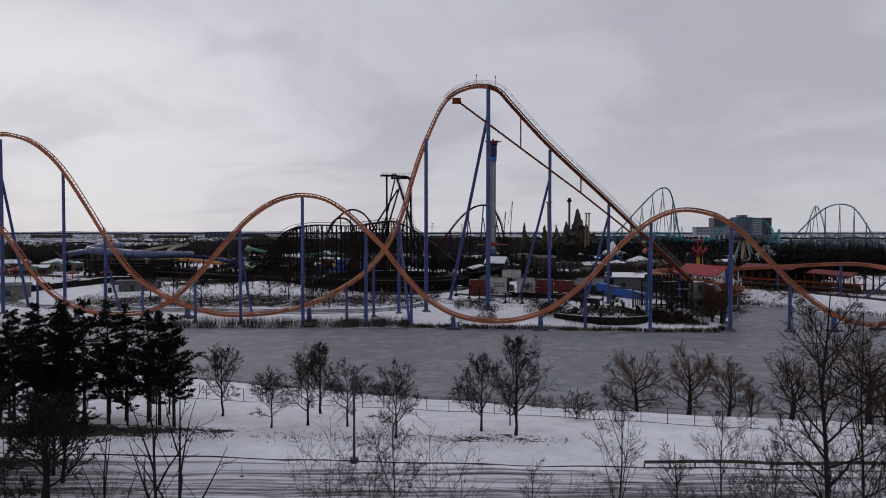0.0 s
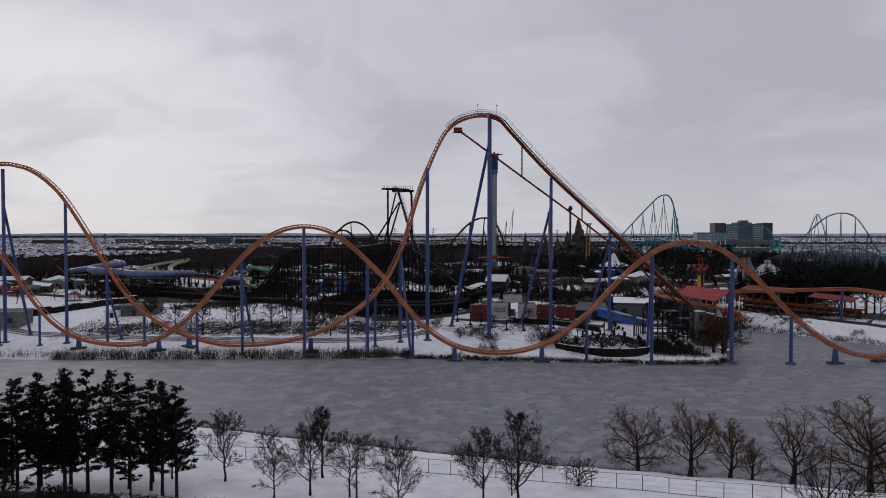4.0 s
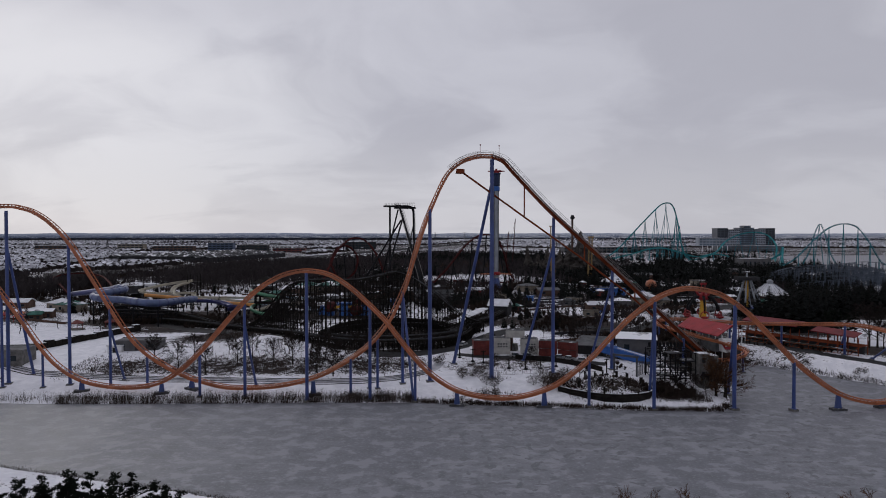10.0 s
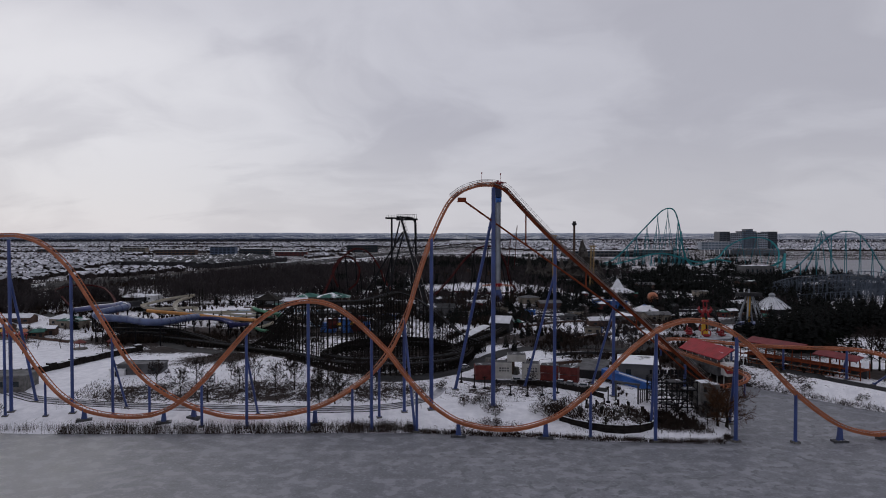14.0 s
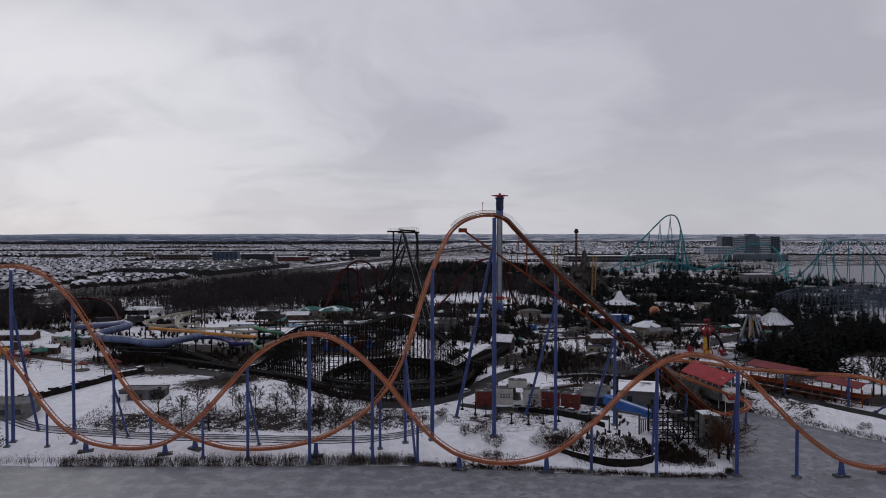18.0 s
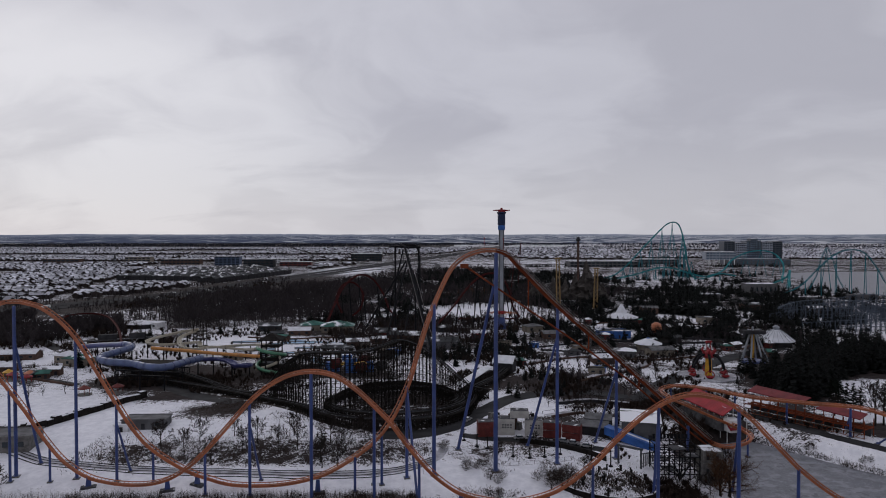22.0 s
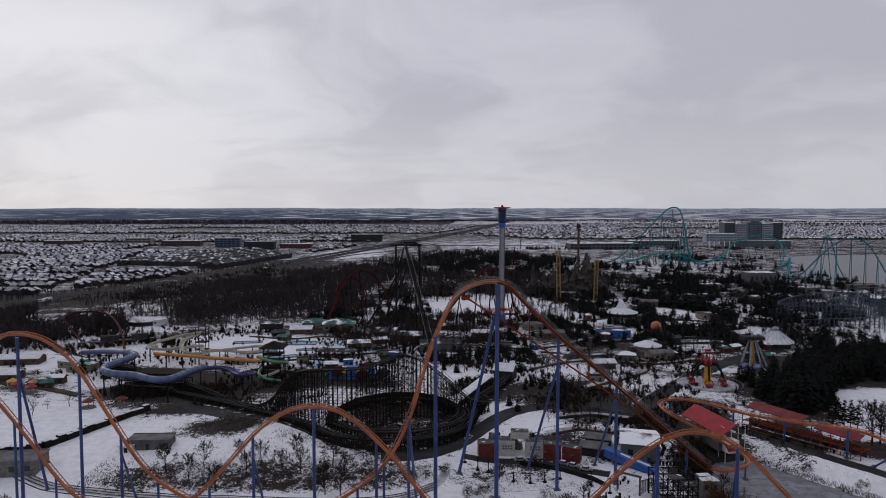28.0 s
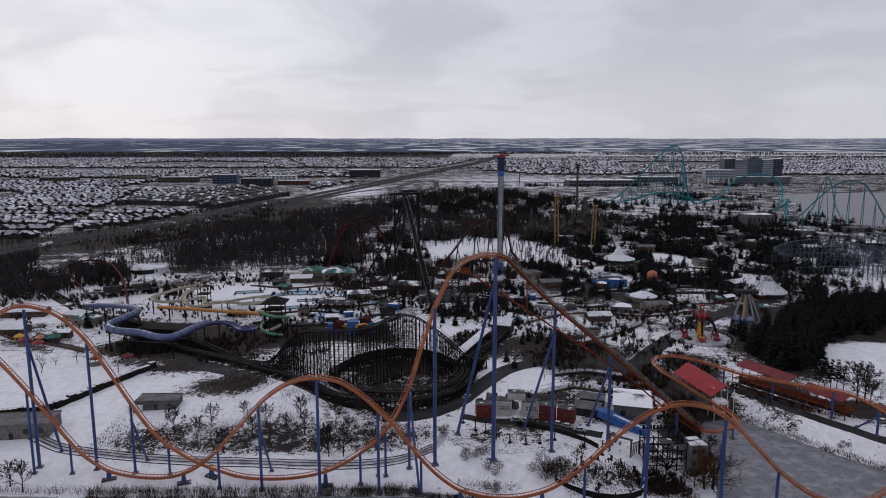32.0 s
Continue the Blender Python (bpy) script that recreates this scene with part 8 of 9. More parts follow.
# ---- drop tower, far ----
drop = thing("drop_tower", (174.3, 936.5, gz(174, 936)), "thin brown drop tower with a wide top", "drop tower")
part("mast", Mesh().tube([(174.3, 936.5, 4), (174.3, 936.5, 70)], 1.5, 8), BROWN, drop)
part("top_frame", Mesh().lathe((174.3, 936.5, 67), [(1.6, 0), (3.4, 1.6), (3.4, 3.0), (2.2, 3.4), (2.2, 6)], 10), DARKWALL, drop)
part("seat_ring", Mesh().lathe((174.3, 936.5, 8), [(4.5, 0), (4.5, 1.6), (1.6, 1.8)], 12), DARKWALL, drop)

# ---- rock mountain ----
rng = random.Random(77)
hill = thing("rock_mountain", (138, 700, gz(138, 700)), "grey artificial rock mountain with jagged peaks", "rock formation")
for x, y, h, r in ((114.6, 578, 46.8, 13), (106, 583, 36, 9), (123, 583, 34, 10), (98, 586, 31, 8), (88, 588, 33, 7), (80, 590, 27, 7), (131, 590, 27, 9), (71, 592, 35, 5), (74, 594, 24, 8), (112, 592, 30, 12), (95, 596, 24, 12)):
    x, y, h, r = x * 1.194, y * 1.194, 27.8 + (h - 27.8) * 1.19, r * 1.1
    m, n, rings = Mesh(), 13, 15
    for i in range(rings):
        u = i / (rings - 1)
        for j in range(n):
            a = 2 * math.pi * j / n
            rr = r * 0.85 * (1 - u) ** 0.9 * (0.45 + 1.0 * rng.random()) + 0.25
            m.v.append((x + rr * math.cos(a) + rng.uniform(-.5, .5), y + rr * math.sin(a), 4.5 + (h - 4.5) * u + rng.uniform(-1, 1) * (0 < i < rings - 1)))
    for i in range(rings - 1):
        for j in range(n):
            a, b = i * n + j, i * n + (j + 1) % n
            m.f.append((a, b, b + n, a + n))
    m.f.append(tuple((rings - 1) * n + j for j in range(n)))
    part("peak", m, ROCK, hill)

# ---- rides at the right of the park ----
legs = thing("pendulum_ride", (166.5, 376, gz(166, 376)), "tall ride on pale grey legs round a yellow column", "fairground ride")
z0 = gz(166, 376)
part("column", Mesh().tube([(166.5, 376, z0), (166.5, 376, 23)], 1.0, 8), YELLOW, legs)
for px, py in ((-8.5, -3), (-4, 5), (4.5, 5), (8.5, -3), (-3.5, -6), (4, -6)):
    part("leg", Mesh().tube([(166.5 + px, 376 + py, z0 - 0.2), (166.5 + px * 0.2, 376 + py * 0.2, 23)], [0.55, 0.45], 8), SILVER, legs)
part("top_platform", Mesh().box((166.5, 376, 22.6), (12, 6, 1.8), 0), DARKWALL, legs)
part("finial", Mesh().tube([(166.5, 376, 24), (166.5, 376, 26.5)], 0.5, 6), SILVER, legs)
part("gondola", Mesh().lathe((166.5, 376, z0 + 0.6), [(2, 0), (6.5, 0.6), (6.5, 2.0), (5, 2.4)], 14), BLUE, legs)
part("base_wall", Mesh().box((166, 366.5, z0 - 0.2), (18, 0.6, 2.6), 0), CONCRETE, legs)
tent = thing("round_pavilion", (210, 440.3, gz(210, 440)), "round pavilion with a white ribbed conical roof", "pavilion")
part("wall", Mesh().lathe((210, 440.3, gz(210, 440) - 0.2), [(9.6, 0), (9.6, 3.2)], 20), DARKWALL, tent)
part("roof", Mesh().lathe((210, 440.3, gz(210, 440) + 3.0), [(11.4, 0), (11.4, 0.4), (3, 6.6), (1.8, 7)], 20), SNOWROOF, tent)
for a in range(0, 360, 18):
    ca, sa = math.cos(radians(a)), math.sin(radians(a))
    part("roof_rib", Mesh().tube([(210 + 11.4 * ca, 440.3 + 11.4 * sa, 9.4), (210 + 3 * ca, 440.3 + 3 * sa, 15.7)], 0.14, 4), SILVER, tent)
part("lantern", Mesh().lathe((210, 440.3, gz(210, 440) + 9.4), [(1.9, 0), (1.9, 2.0), (2.3, 2.2), (0.8, 3.4)], 12), SILVER, tent)
spin = thing("spinning_arm_ride", (131, 346, gz(131, 346)), "ride with a yellow column, black arms and red gondolas", "fairground ride")
z0 = gz(131, 346)
part("column", Mesh().tube([(131, 346, z0), (131, 346, z0 + 9.5)], [1.9, 1.5], 8), YELLOW, spin)
crown = part("head", Mesh().lathe((131, 346, z0 + 9.2), [(1.6, 0), (2.6, 0.6), (2.9, 1.8), (2.4, 3.0), (1.2, 3.8), (0.5, 4.2)], 10), REDPAINT, spin)
for px in (-0.9, 0.9):
    part("mast", Mesh().tube([(131 + px, 346, z0 + 12.5), (131 + px, 346, z0 + 17.5)], 0.22, 6), REDPAINT, spin)
part("mast_top", Mesh().box((131, 346, z0 + 17.2), (3.0, 1.2, 0.9)), REDPAINT, spin)
for a in range(15, 375, 60):
    ca, sa = math.cos(radians(a)), math.sin(radians(a))
    arm = part("arm", Mesh().tube([(131 + 2 * ca, 346 + 2 * sa, z0 + 11.4), (131 + 5.4 * ca, 346 + 5.4 * sa, z0 + 10.2), (131 + 8.0 * ca, 346 + 8.0 * sa, z0 + 6.4), (131 + 8.6 * ca, 346 + 8.6 * sa, z0 + 3.4)], [0.85, 0.7, 0.55, 0.45], 6), BLACK, spin)
    part("claw", Mesh().tube([(131 + 2.4 * ca, 346 + 2.4 * sa, z0 + 11.8), (131 + 3.6 * ca, 346 + 3.6 * sa, z0 + 13.6), (131 + 3.0 * ca, 346 + 3.0 * sa, z0 + 14.8)], [0.7, 0.5, 0.15], 6), REDPAINT, spin)
    ring_ = [(131 + 8.8 * ca + 2.0 * math.cos(b) * -sa, 346 + 8.8 * sa + 2.0 * math.cos(b) * ca, z0 + 2.4 + 1.9 * math.sin(b)) for b in (2 * math.pi * q / 10 for q in range(11))]
    part("gondola_ring", Mesh().tube(ring_, 0.28, 5), REDPAINT, arm)
    part("gondola", Mesh().lathe((131 + 8.8 * ca, 346 + 8.8 * sa, z0 + 0.7), [(0.8, 0), (1.9, 0.4), (2.0, 1.0), (1.7, 1.1), (1.2, 0.7)], 10), REDPAINT, arm)
part("platform", Mesh().lathe((131, 346, z0 - 0.2), [(15, 0), (15, 0.6), (14.5, 0.65)], 28), SLUSH, spin)
fence = thing("ride_fence", (131, 331, z0), "low pale fence round a fairground ride", "fence")
for a in range(150, 392, 8):
    x, y = 131 + 17 * math.cos(radians(a)), 346 + 17 * math.sin(radians(a))
    x2, y2 = 131 + 17 * math.cos(radians(a + 8)), 346 + 17 * math.sin(radians(a + 8))
    part("post", Mesh().tube([(x, y, gz(x, y) - 0.2), (x, y, gz(x, y) + 1.3)], 0.1, 4), SILVER, fence)
    part("rail", Mesh().tube([(x, y, gz(x, y) + 1.2), (x2, y2, gz(x2, y2) + 1.2)], 0.07, 4), SILVER, fence)
marquee = thing("white_marquee", (141.6, 566, gz(141, 566)), "white marquee with a tall pointed canopy", "tent")
part("canopy", Mesh().lathe((141.6, 566, gz(141, 566) + 3), [(14, 0), (14, 0.4), (5, 3.6), (0.8, 11)], 12), SNOWROOF, marquee)
part("wall", Mesh().lathe((141.6, 566, gz(141, 566) - 0.2), [(12, 0), (12, 3.3)], 12), DARKWALL, marquee)
balloon = thing("balloon_ride", (143, 474, gz(143, 474)), "small orange balloon-shaped ride", "fairground ride")
part("balloon", Mesh().lathe((143, 474, gz(143, 474) + 2.4), [(0.8, 0), (3, 1.4), (4, 4), (3.2, 6.6), (1.2, 8)], 12), ORANGE, balloon)
part("base", Mesh().lathe((143, 474, gz(143, 474) - 0.2), [(2.2, 0), (2.2, 2.7)], 10), BROWN, balloon)
star = thing("blue_star_roof", (124, 428, gz(124, 428)), "white pavilion with a bright blue star roof", "pavilion")
part("roof", Mesh().lathe((124, 428, gz(124, 428) + 3.2), [(9, 0), (9, 0.3), (0.6, 3.6)], 10), SNOWROOF, star)
part("star_panel", Mesh().lathe((124, 428, gz(124, 428) + 3.9), [(5.4, 0.4), (0.4, 3.2)], 5), VIVID, star)
part("wall", Mesh().lathe((124, 428, gz(124, 428) - 0.2), [(7.5, 0), (7.5, 3.5)], 10), BEIGE, star)

# kiddie rides near the left edge of the park
for x, y, c in ((-214, 327, REDPAINT), (-208, 331, ORANGE), (-220, 333, YELLOW), (-204, 322, REDPAINT), (-163, 298, CONTRED), (-150, 302, CONTRED)):
    z = gz(x, y)
    ob = thing("small_ride", (x, y, z), "small colourful children's ride in the snow", "fairground ride", "small rides")
    part("base", Mesh().lathe((x, y, z - 0.1), [(3.2, 0), (3.2, 0.5)], 12), CONCRETE, ob)
    part("canopy", Mesh().lathe((x, y, z + 2.8), [(2.8, 0), (2.8, 0.25), (0.3, 1.5)], 10), c, ob)
    for a in range(0, 360, 60):
        part("post", Mesh().tube([(x + 2.4 * math.cos(radians(a)), y + 2.4 * math.sin(radians(a)), z + 0.3), (x + 2.4 * math.cos(radians(a)), y + 2.4 * math.sin(radians(a)), z + 2.9)], 0.1, 4), c, ob)

# red track loops of the family coaster left of the slides
family = thing("family_coaster", (-250, 500, gz(-250, 500)), "dark red looping coaster before the woods", "roller coaster")
track(family, [(-198, 404, 6.8), (-206, 420, 9), (-221, 447, 13.5), (-235, 468, 16.6), (-248, 484, 18.6), (-263, 492, 19.8), (-276, 488, 19), (-277, 476, 17.2), (-268, 466, 15), (-250, 446, 10), (-235, 430, 7)], DRED, None, 1.6, 0.4, 0.5, 0.7, 0.12)
for x, y, h in ((-207, 421, 8.8), (-221, 447, 13), (-235, 468, 16), (-248, 484, 18), (-263, 492, 19.2), (-276, 487, 18.4), (-268, 466, 14.4), (-252, 449, 10)):
    column(family, (x, y, gz(x, y)), (x, y, h), 0.35, BLACK, False, n=6)
bridge = thing("covered_bridge", (-215, 438, gz(-215, 438)), "dark covered footbridge over the service road", "bridge")
part("deck", Mesh().box((-218, 436, 9.0), (44, 4, 0.6), 24), DARKCON, bridge)
part("cabin", Mesh().box((-222, 434, 9.6), (11, 3.6, 3.2), 24), DARKWALL, bridge)
part("cabin", Mesh().box((-206, 441.5, 9.6), (10, 3.6, 3.2), 24), DARKWALL, bridge)
for t in (-20, -10, 0, 10, 20):
    px, py = -218 + t * 0.91, 436 + t * 0.41
    part("pier", Mesh().box((px, py, gz(px, py) - 0.3), (1, 2.6, 9.6 - gz(px, py)), 24), DARKCON, bridge)

# ---- silver lattice coaster, right ----
silver = thing("silver_lattice_coaster", (300, 560, gz(300, 560)), "grey steel lattice coaster above the trees", "roller coaster")
trestle(silver, [(262, 560, 12), (278, 540, 18), (300, 520, 21), (330, 512, 18), (350, 530, 14), (356, 560, 17), (340, 590, 21), (310, 600, 19), (285, 590, 15), (276, 565, 16), (296, 545, 22), (330, 548, 24), (372, 575, 16)], 1.8, 3.2, LATTICE, LATTICE, 4.5, thick=0.17, rails=False, near=False)
trestle(silver, [(268, 520, 10), (295, 498, 15), (330, 488, 18), (372, 500, 14), (410, 520, 16)], 1.8, 3.2, LATTICE, LATTICE, 4.5, thick=0.17, rails=False, near=False)
trestle(silver, [(330, 690, 8), (360, 660, 14), (390, 630, 22), (420, 600, 14)], 3.4, 5.5, LATTICE, LATTICE, 5, thick=0.22, rails=False, near=False)

# ---- teal giga coaster, far right ----
giga = thing("teal_roller_coaster", (351, 1078, gz(351, 1078)), "huge teal steel coaster far across the park", "roller coaster")


def teal_track(ctrl, spine=0.75):
    track(giga, ctrl, TEAL if spine > 0.5 else TEALD, None, 3.0, spine, 0.9, 1.1 if spine > 0.5 else 0.8, 0.28 if spine > 0.5 else 0.16)


def a_frame(x, y, h, w, along=(1, 0)):
    for sgn in (-1, 1):
        column(giga, (x + along[0] * w * sgn, y + along[1] * w * sgn, gz(x, y)), (x, y, h), 0.42, TEALD, False, n=6)


teal_track([(246, 1098, 7), (262, 1094, 12), (280, 1091, 27), (310, 1086, 61), (336, 1082, 89), (345, 1080, 95.4), (351.4, 1078.6, 96.6), (357, 1077, 94.5), (362, 1076, 86), (367, 1075, 66), (371, 1074.5, 40), (377, 1075, 18), (386, 1078, 8), (402, 1086, 7), (430, 1100, 14)])
for x, y, h, w in ((276, 1092, 22, 6), (288, 1090, 36, 8), (302, 1087, 51, 11), (318, 1085, 70, 13), (334, 1082, 86, 16), (349, 1079, 95, 20), (364, 1076, 78, 12)):
    a_frame(x, y, h, w, (0.55, 0.83))
    a_frame(x, y, h * 0.9, w * 0.7, (0.9, -0.3))
teal_track([(430, 1100, 14), (452, 1128, 20), (472, 1148, 34), (494, 1146, 46), (516.4, 1138, 50.2), (533, 1126, 45), (538, 1108, 30), (530, 1090, 14), (516, 1066, 9), (500, 1030, 12), (480, 990, 8)])
for x, y, h, w in ((470, 1147, 32, 8), (494, 1146, 45, 10), (516, 1138, 49, 12), (535, 1122, 42, 9)):
    a_frame(x, y, h, w, (0.6, -0.6))
teal_track([(390, 800, 8), (410, 800, 18), (432, 800, 40), (450, 799, 55), (467.4, 798.7, 59.8), (484, 799, 55), (500, 803, 38), (516, 812, 20), (534, 828, 11), (560, 850, 10), (600, 872, 18), (640, 884, 14)], 0.4)
for x, y, h, w in ((415, 800, 22, 6), (433, 800, 40, 8), (450, 799, 54, 10), (467, 799, 59, 13), (484, 799, 54, 10), (501, 803, 37, 8), (520, 816, 16, 5), (545, 838, 9, 4), (575, 860, 11, 4), (600, 872, 16, 5)):
    a_frame(x, y, h, w, (0.4, 0.9))
teal_track([(455, 868, 8), (464, 868, 26), (470, 869, 46), (478.7, 870.8, 60.5), (487, 872, 46), (493, 873, 26), (502, 874, 9)], 0.35)
a_frame(478, 871, 58, 7, (1, 0.2))
teal_track([(420, 850, 9), (436, 880, 24), (446, 900, 30), (452, 920, 20), (448, 950, 9)])
a_frame(444, 898, 28, 6, (0.8, 0.5))
teal_track([(610, 930, 8), (640, 945, 24), (662, 960, 28), (690, 980, 14)])
for x, y, h in ((640, 945, 23), (662, 960, 27)):
    a_frame(x, y, h, 6, (0.8, -0.4))
teal_track([(240, 1050, 8), (262, 1056, 10), (290, 1060, 16), (318, 1062, 24), (342, 1064, 25), (368, 1062, 18), (392, 1060, 12), (420, 1066, 16), (448, 1074, 12)])
for x, y, h in ((262, 1056, 9), (290, 1060, 15), (305, 1061, 20), (318, 1062, 23), (330, 1063, 24), (342, 1064, 24), (355, 1063, 21), (368, 1062, 17), (380, 1061, 14), (420, 1066, 15)):
    a_frame(x, y, h, 3.5, (0.5, 0.8))
for x, y, h in ((368, 1070, 60), (372, 1080, 50), (366, 1082, 70), (376, 1068, 34)):
    a_frame(x, y, h, 7, (0.9, 0.3))
solid("frozen_pond", Mesh().slab([(462, 905), (450, 840), (520, 800), (760, 830), (1300, 1130), (900, 1310), (694, 1290), (593, 1240), (545, 1060)], 4.2, 5.35), ICE, (0, 0, 0), "frozen grey pond beyond the park", "pond", kind="structure")


# ---- tan lattice towers behind the plaza, round dark pavilion by the woods ----
for x, y, h, lean in ((101, 640, 49, -1), (138, 652, 39, 1)):
    z = gz(x, y)
    ob = thing("lattice_ride_tower", (x, y, z), "tall narrow tan lattice ride tower", "ride tower", "tan towers")
    feet = [(sx * 1.7, sy * 1.7) for sx, sy in ((-1, -1), (1, -1), (1, 1), (-1, 1))]
    for sx, sy in feet:
        part("leg", Mesh().tube([(x + sx, y + sy, z - 0.3), (x + sx * 0.8 + lean, y + sy * 0.8, z + h)], 0.32, 5), TAN, ob)
    for k in range(10):
        for i in range(4):
            (ax, ay), (bx, by) = feet[i], feet[(i + 1) % 4]
            u, w = k / 10, (k + 1) / 10
            part("lace", Mesh().tube([(x + ax * (1 - 0.2 * u) + lean * u, y + ay * (1 - 0.2 * u), z + h * u), (x + bx * (1 - 0.2 * w) + lean * w, y + by * (1 - 0.2 * w), z + h * w)], 0.16, 4, False), TAN, ob)
    part("head_beam", Mesh().box((x + lean, y, z + h), (5.5, 3.4, 1.2)), TAN, ob)
dome = thing("round_pavilion", (-238, 517, gz(-238, 517)), "round dark pavilion with a flat snowy roof before the woods", "pavilion")
part("wall", Mesh().lathe((-238, 517, gz(-238, 517) - 0.2), [(9.5, 0), (9.5, 3.6)], 18), DARKWALL, dome)
part("roof", Mesh().lathe((-238, 517, gz(-238, 517) + 3.4), [(11, 0), (11, 0.4), (2, 2.2), (0.4, 2.4)], 18), SNOWROOF, dome)

# ---- low walls, planting beds, railings and kiosks along the park's paths ----
PATHS = [[(-140, 470), (-110, 462), (-88, 470), (-60, 462), (-36, 448)], [(-128, 392), (-104, 392), (-86, 398), (-62, 392)], [(40, 372), (66, 392), (92, 396), (118, 392), (146, 404)], [(56, 420), (84, 412), (104, 420), (134, 446), (170, 452)],
         [(60, 330), (84, 352), (104, 372), (112, 392)], [(96, 452), (130, 462), (160, 470), (196, 460)], [(-250, 360), (-226, 340), (-200, 330), (-176, 318)], [(20, 440), (44, 430), (70, 440), (90, 462)], [(150, 420), (182, 430), (196, 452)],
         [(-110, 372), (-86, 366), (-62, 372), (-44, 390)], [(38, 268), (52, 274), (66, 270), (82, 280)], [(44, 288), (60, 292), (76, 286)], [(170, 400), (186, 414), (190, 436)], [(-60, 410), (-44, 420), (-30, 440)], [(100, 540), (150, 560), (200, 540), (230, 520)]]
for i, line in enumerate(PATHS):
    drape("footpath", line, 3.4 + (i % 3), SLUSH if i % 3 else ASPHALT, "wet slushy footpath between the rides", "path", 0.08)
    pts = [Vector((p.x, p.y, gz(p.x, p.y))) for p in spline([(x, y, 0) for x, y in line], 3.0)]
    side, _ = frames_along([Vector((p.x, p.y, 0)) for p in pts])
    wall = thing("low_wall", tuple(pts[0]), "low dark wall beside a park path", "wall", "path walls")
    part("wall_body", Mesh().ribbon([p + s * 3.4 for p, s in zip(pts, side)], side, [Vector((0, 0, 1))] * len(pts), [(-0.3, -0.4), (0.3, -0.4), (0.3, 1.0), (-0.3, 1.0)]), DARKWALL if i % 2 else BROWN, wall)
    fence = thing("path_railing", tuple(pts[0]), "dark steel railing beside a park path", "railing", "path railings")
    part("top_rail", Mesh().tube([p - s * 3.2 + Vector((0, 0, 1.1)) for p, s in zip(pts, side)], 0.07, 4), BLACK, fence)
    for p, s in list(zip(pts, side))[::2]:
        part("post", Mesh().tube([p - s * 3.2 - Vector((0, 0, 0.2)), p - s * 3.2 + Vector((0, 0, 1.1))], 0.09, 4), BLACK, fence)
rng = random.Random(64)
KIOSK_WALLS = (BROWN, BEIGE, CONTRED, DARKWALL, VIVID, GREYWALL)
for k in range(46):
    line = PATHS[k % len(PATHS)]
    u = rng.randrange(len(line) - 1)
    x = line[u][0] + (line[u + 1][0] - line[u][0]) * rng.random() + rng.choice([-9, 9]) + rng.uniform(-3, 3)
    y = line[u][1] + (line[u + 1][1] - line[u][1]) * rng.random() + rng.choice([-8, 8])
    if y < 330:
        continue
    building("kiosk", x, y, rng.uniform(4, 9), rng.uniform(3.5, 6), rng.uniform(2.4, 3.4), rng.uniform(-30, 30), KIOSK_WALLS[k % 6], (GREYROOF, TOWNROOF, GREENROOF, TIMBER)[k % 4], ("gable", "flat", "hip")[k % 3], "small park kiosk in the snow", "kiosk", 1.4, "kiosks", 2)
# ---- beyond the park: motorway, suburbs, hospital ----
TARMAC = mat("salted_motorway_asphalt", (0.024, 0.0235, 0.026), 0.85, 0.3, 0.03, 0.6)
OFFICEBLUE = mat("blue_office_cladding", (0.055, 0.08, 0.14), 0.6, 0.2, 0.1, 1)
MOTORWAY = [(-445, 420), (-428, 560), (-408, 645), (-372, 715), (-330, 800), (-307, 880), (-287, 1000), (-262, 1120), (-235, 1270), (-200, 1420), (-158, 1610), (-105, 1850), (-30, 2200), (100, 2800), (225, 3600), (420, 4700)]
for off, nm in ((-14, "motorway"), (14, "motorway")):
    drape(nm, [(x + off, y) for x, y in MOTORWAY], 23, TARMAC, "wide dark motorway carriageway through the suburbs", "motorway", 0.35, 25)
drape("slip_road", [(-235, 1120), (-190, 1290), (-120, 1424), (-91, 1560), (-70, 1700), (-40, 1640), (-30, 1480), (-43, 1396), (-60, 1300), (-110, 1260)], 11, ASPHALT, "curving motorway slip road", "road", 0.5, 20)
drape("cross_road", [(-2600, 1780), (-900, 1690), (-236, 1640), (330, 1600), (900, 1560), (2600, 1480)], 18, ASPHALT, "broad suburban cross road", "road", 0.5, 30)
drape("cross_road", [(-1500, 900), (-900, 965), (-420, 1010)], 14, ASPHALT, "broad suburban cross road", "road", 0.4, 30)


def motorway_x(y):
    return np.interp(y, [p[1] for p in MOTORWAY], [p[0] for p in MOTORWAY])


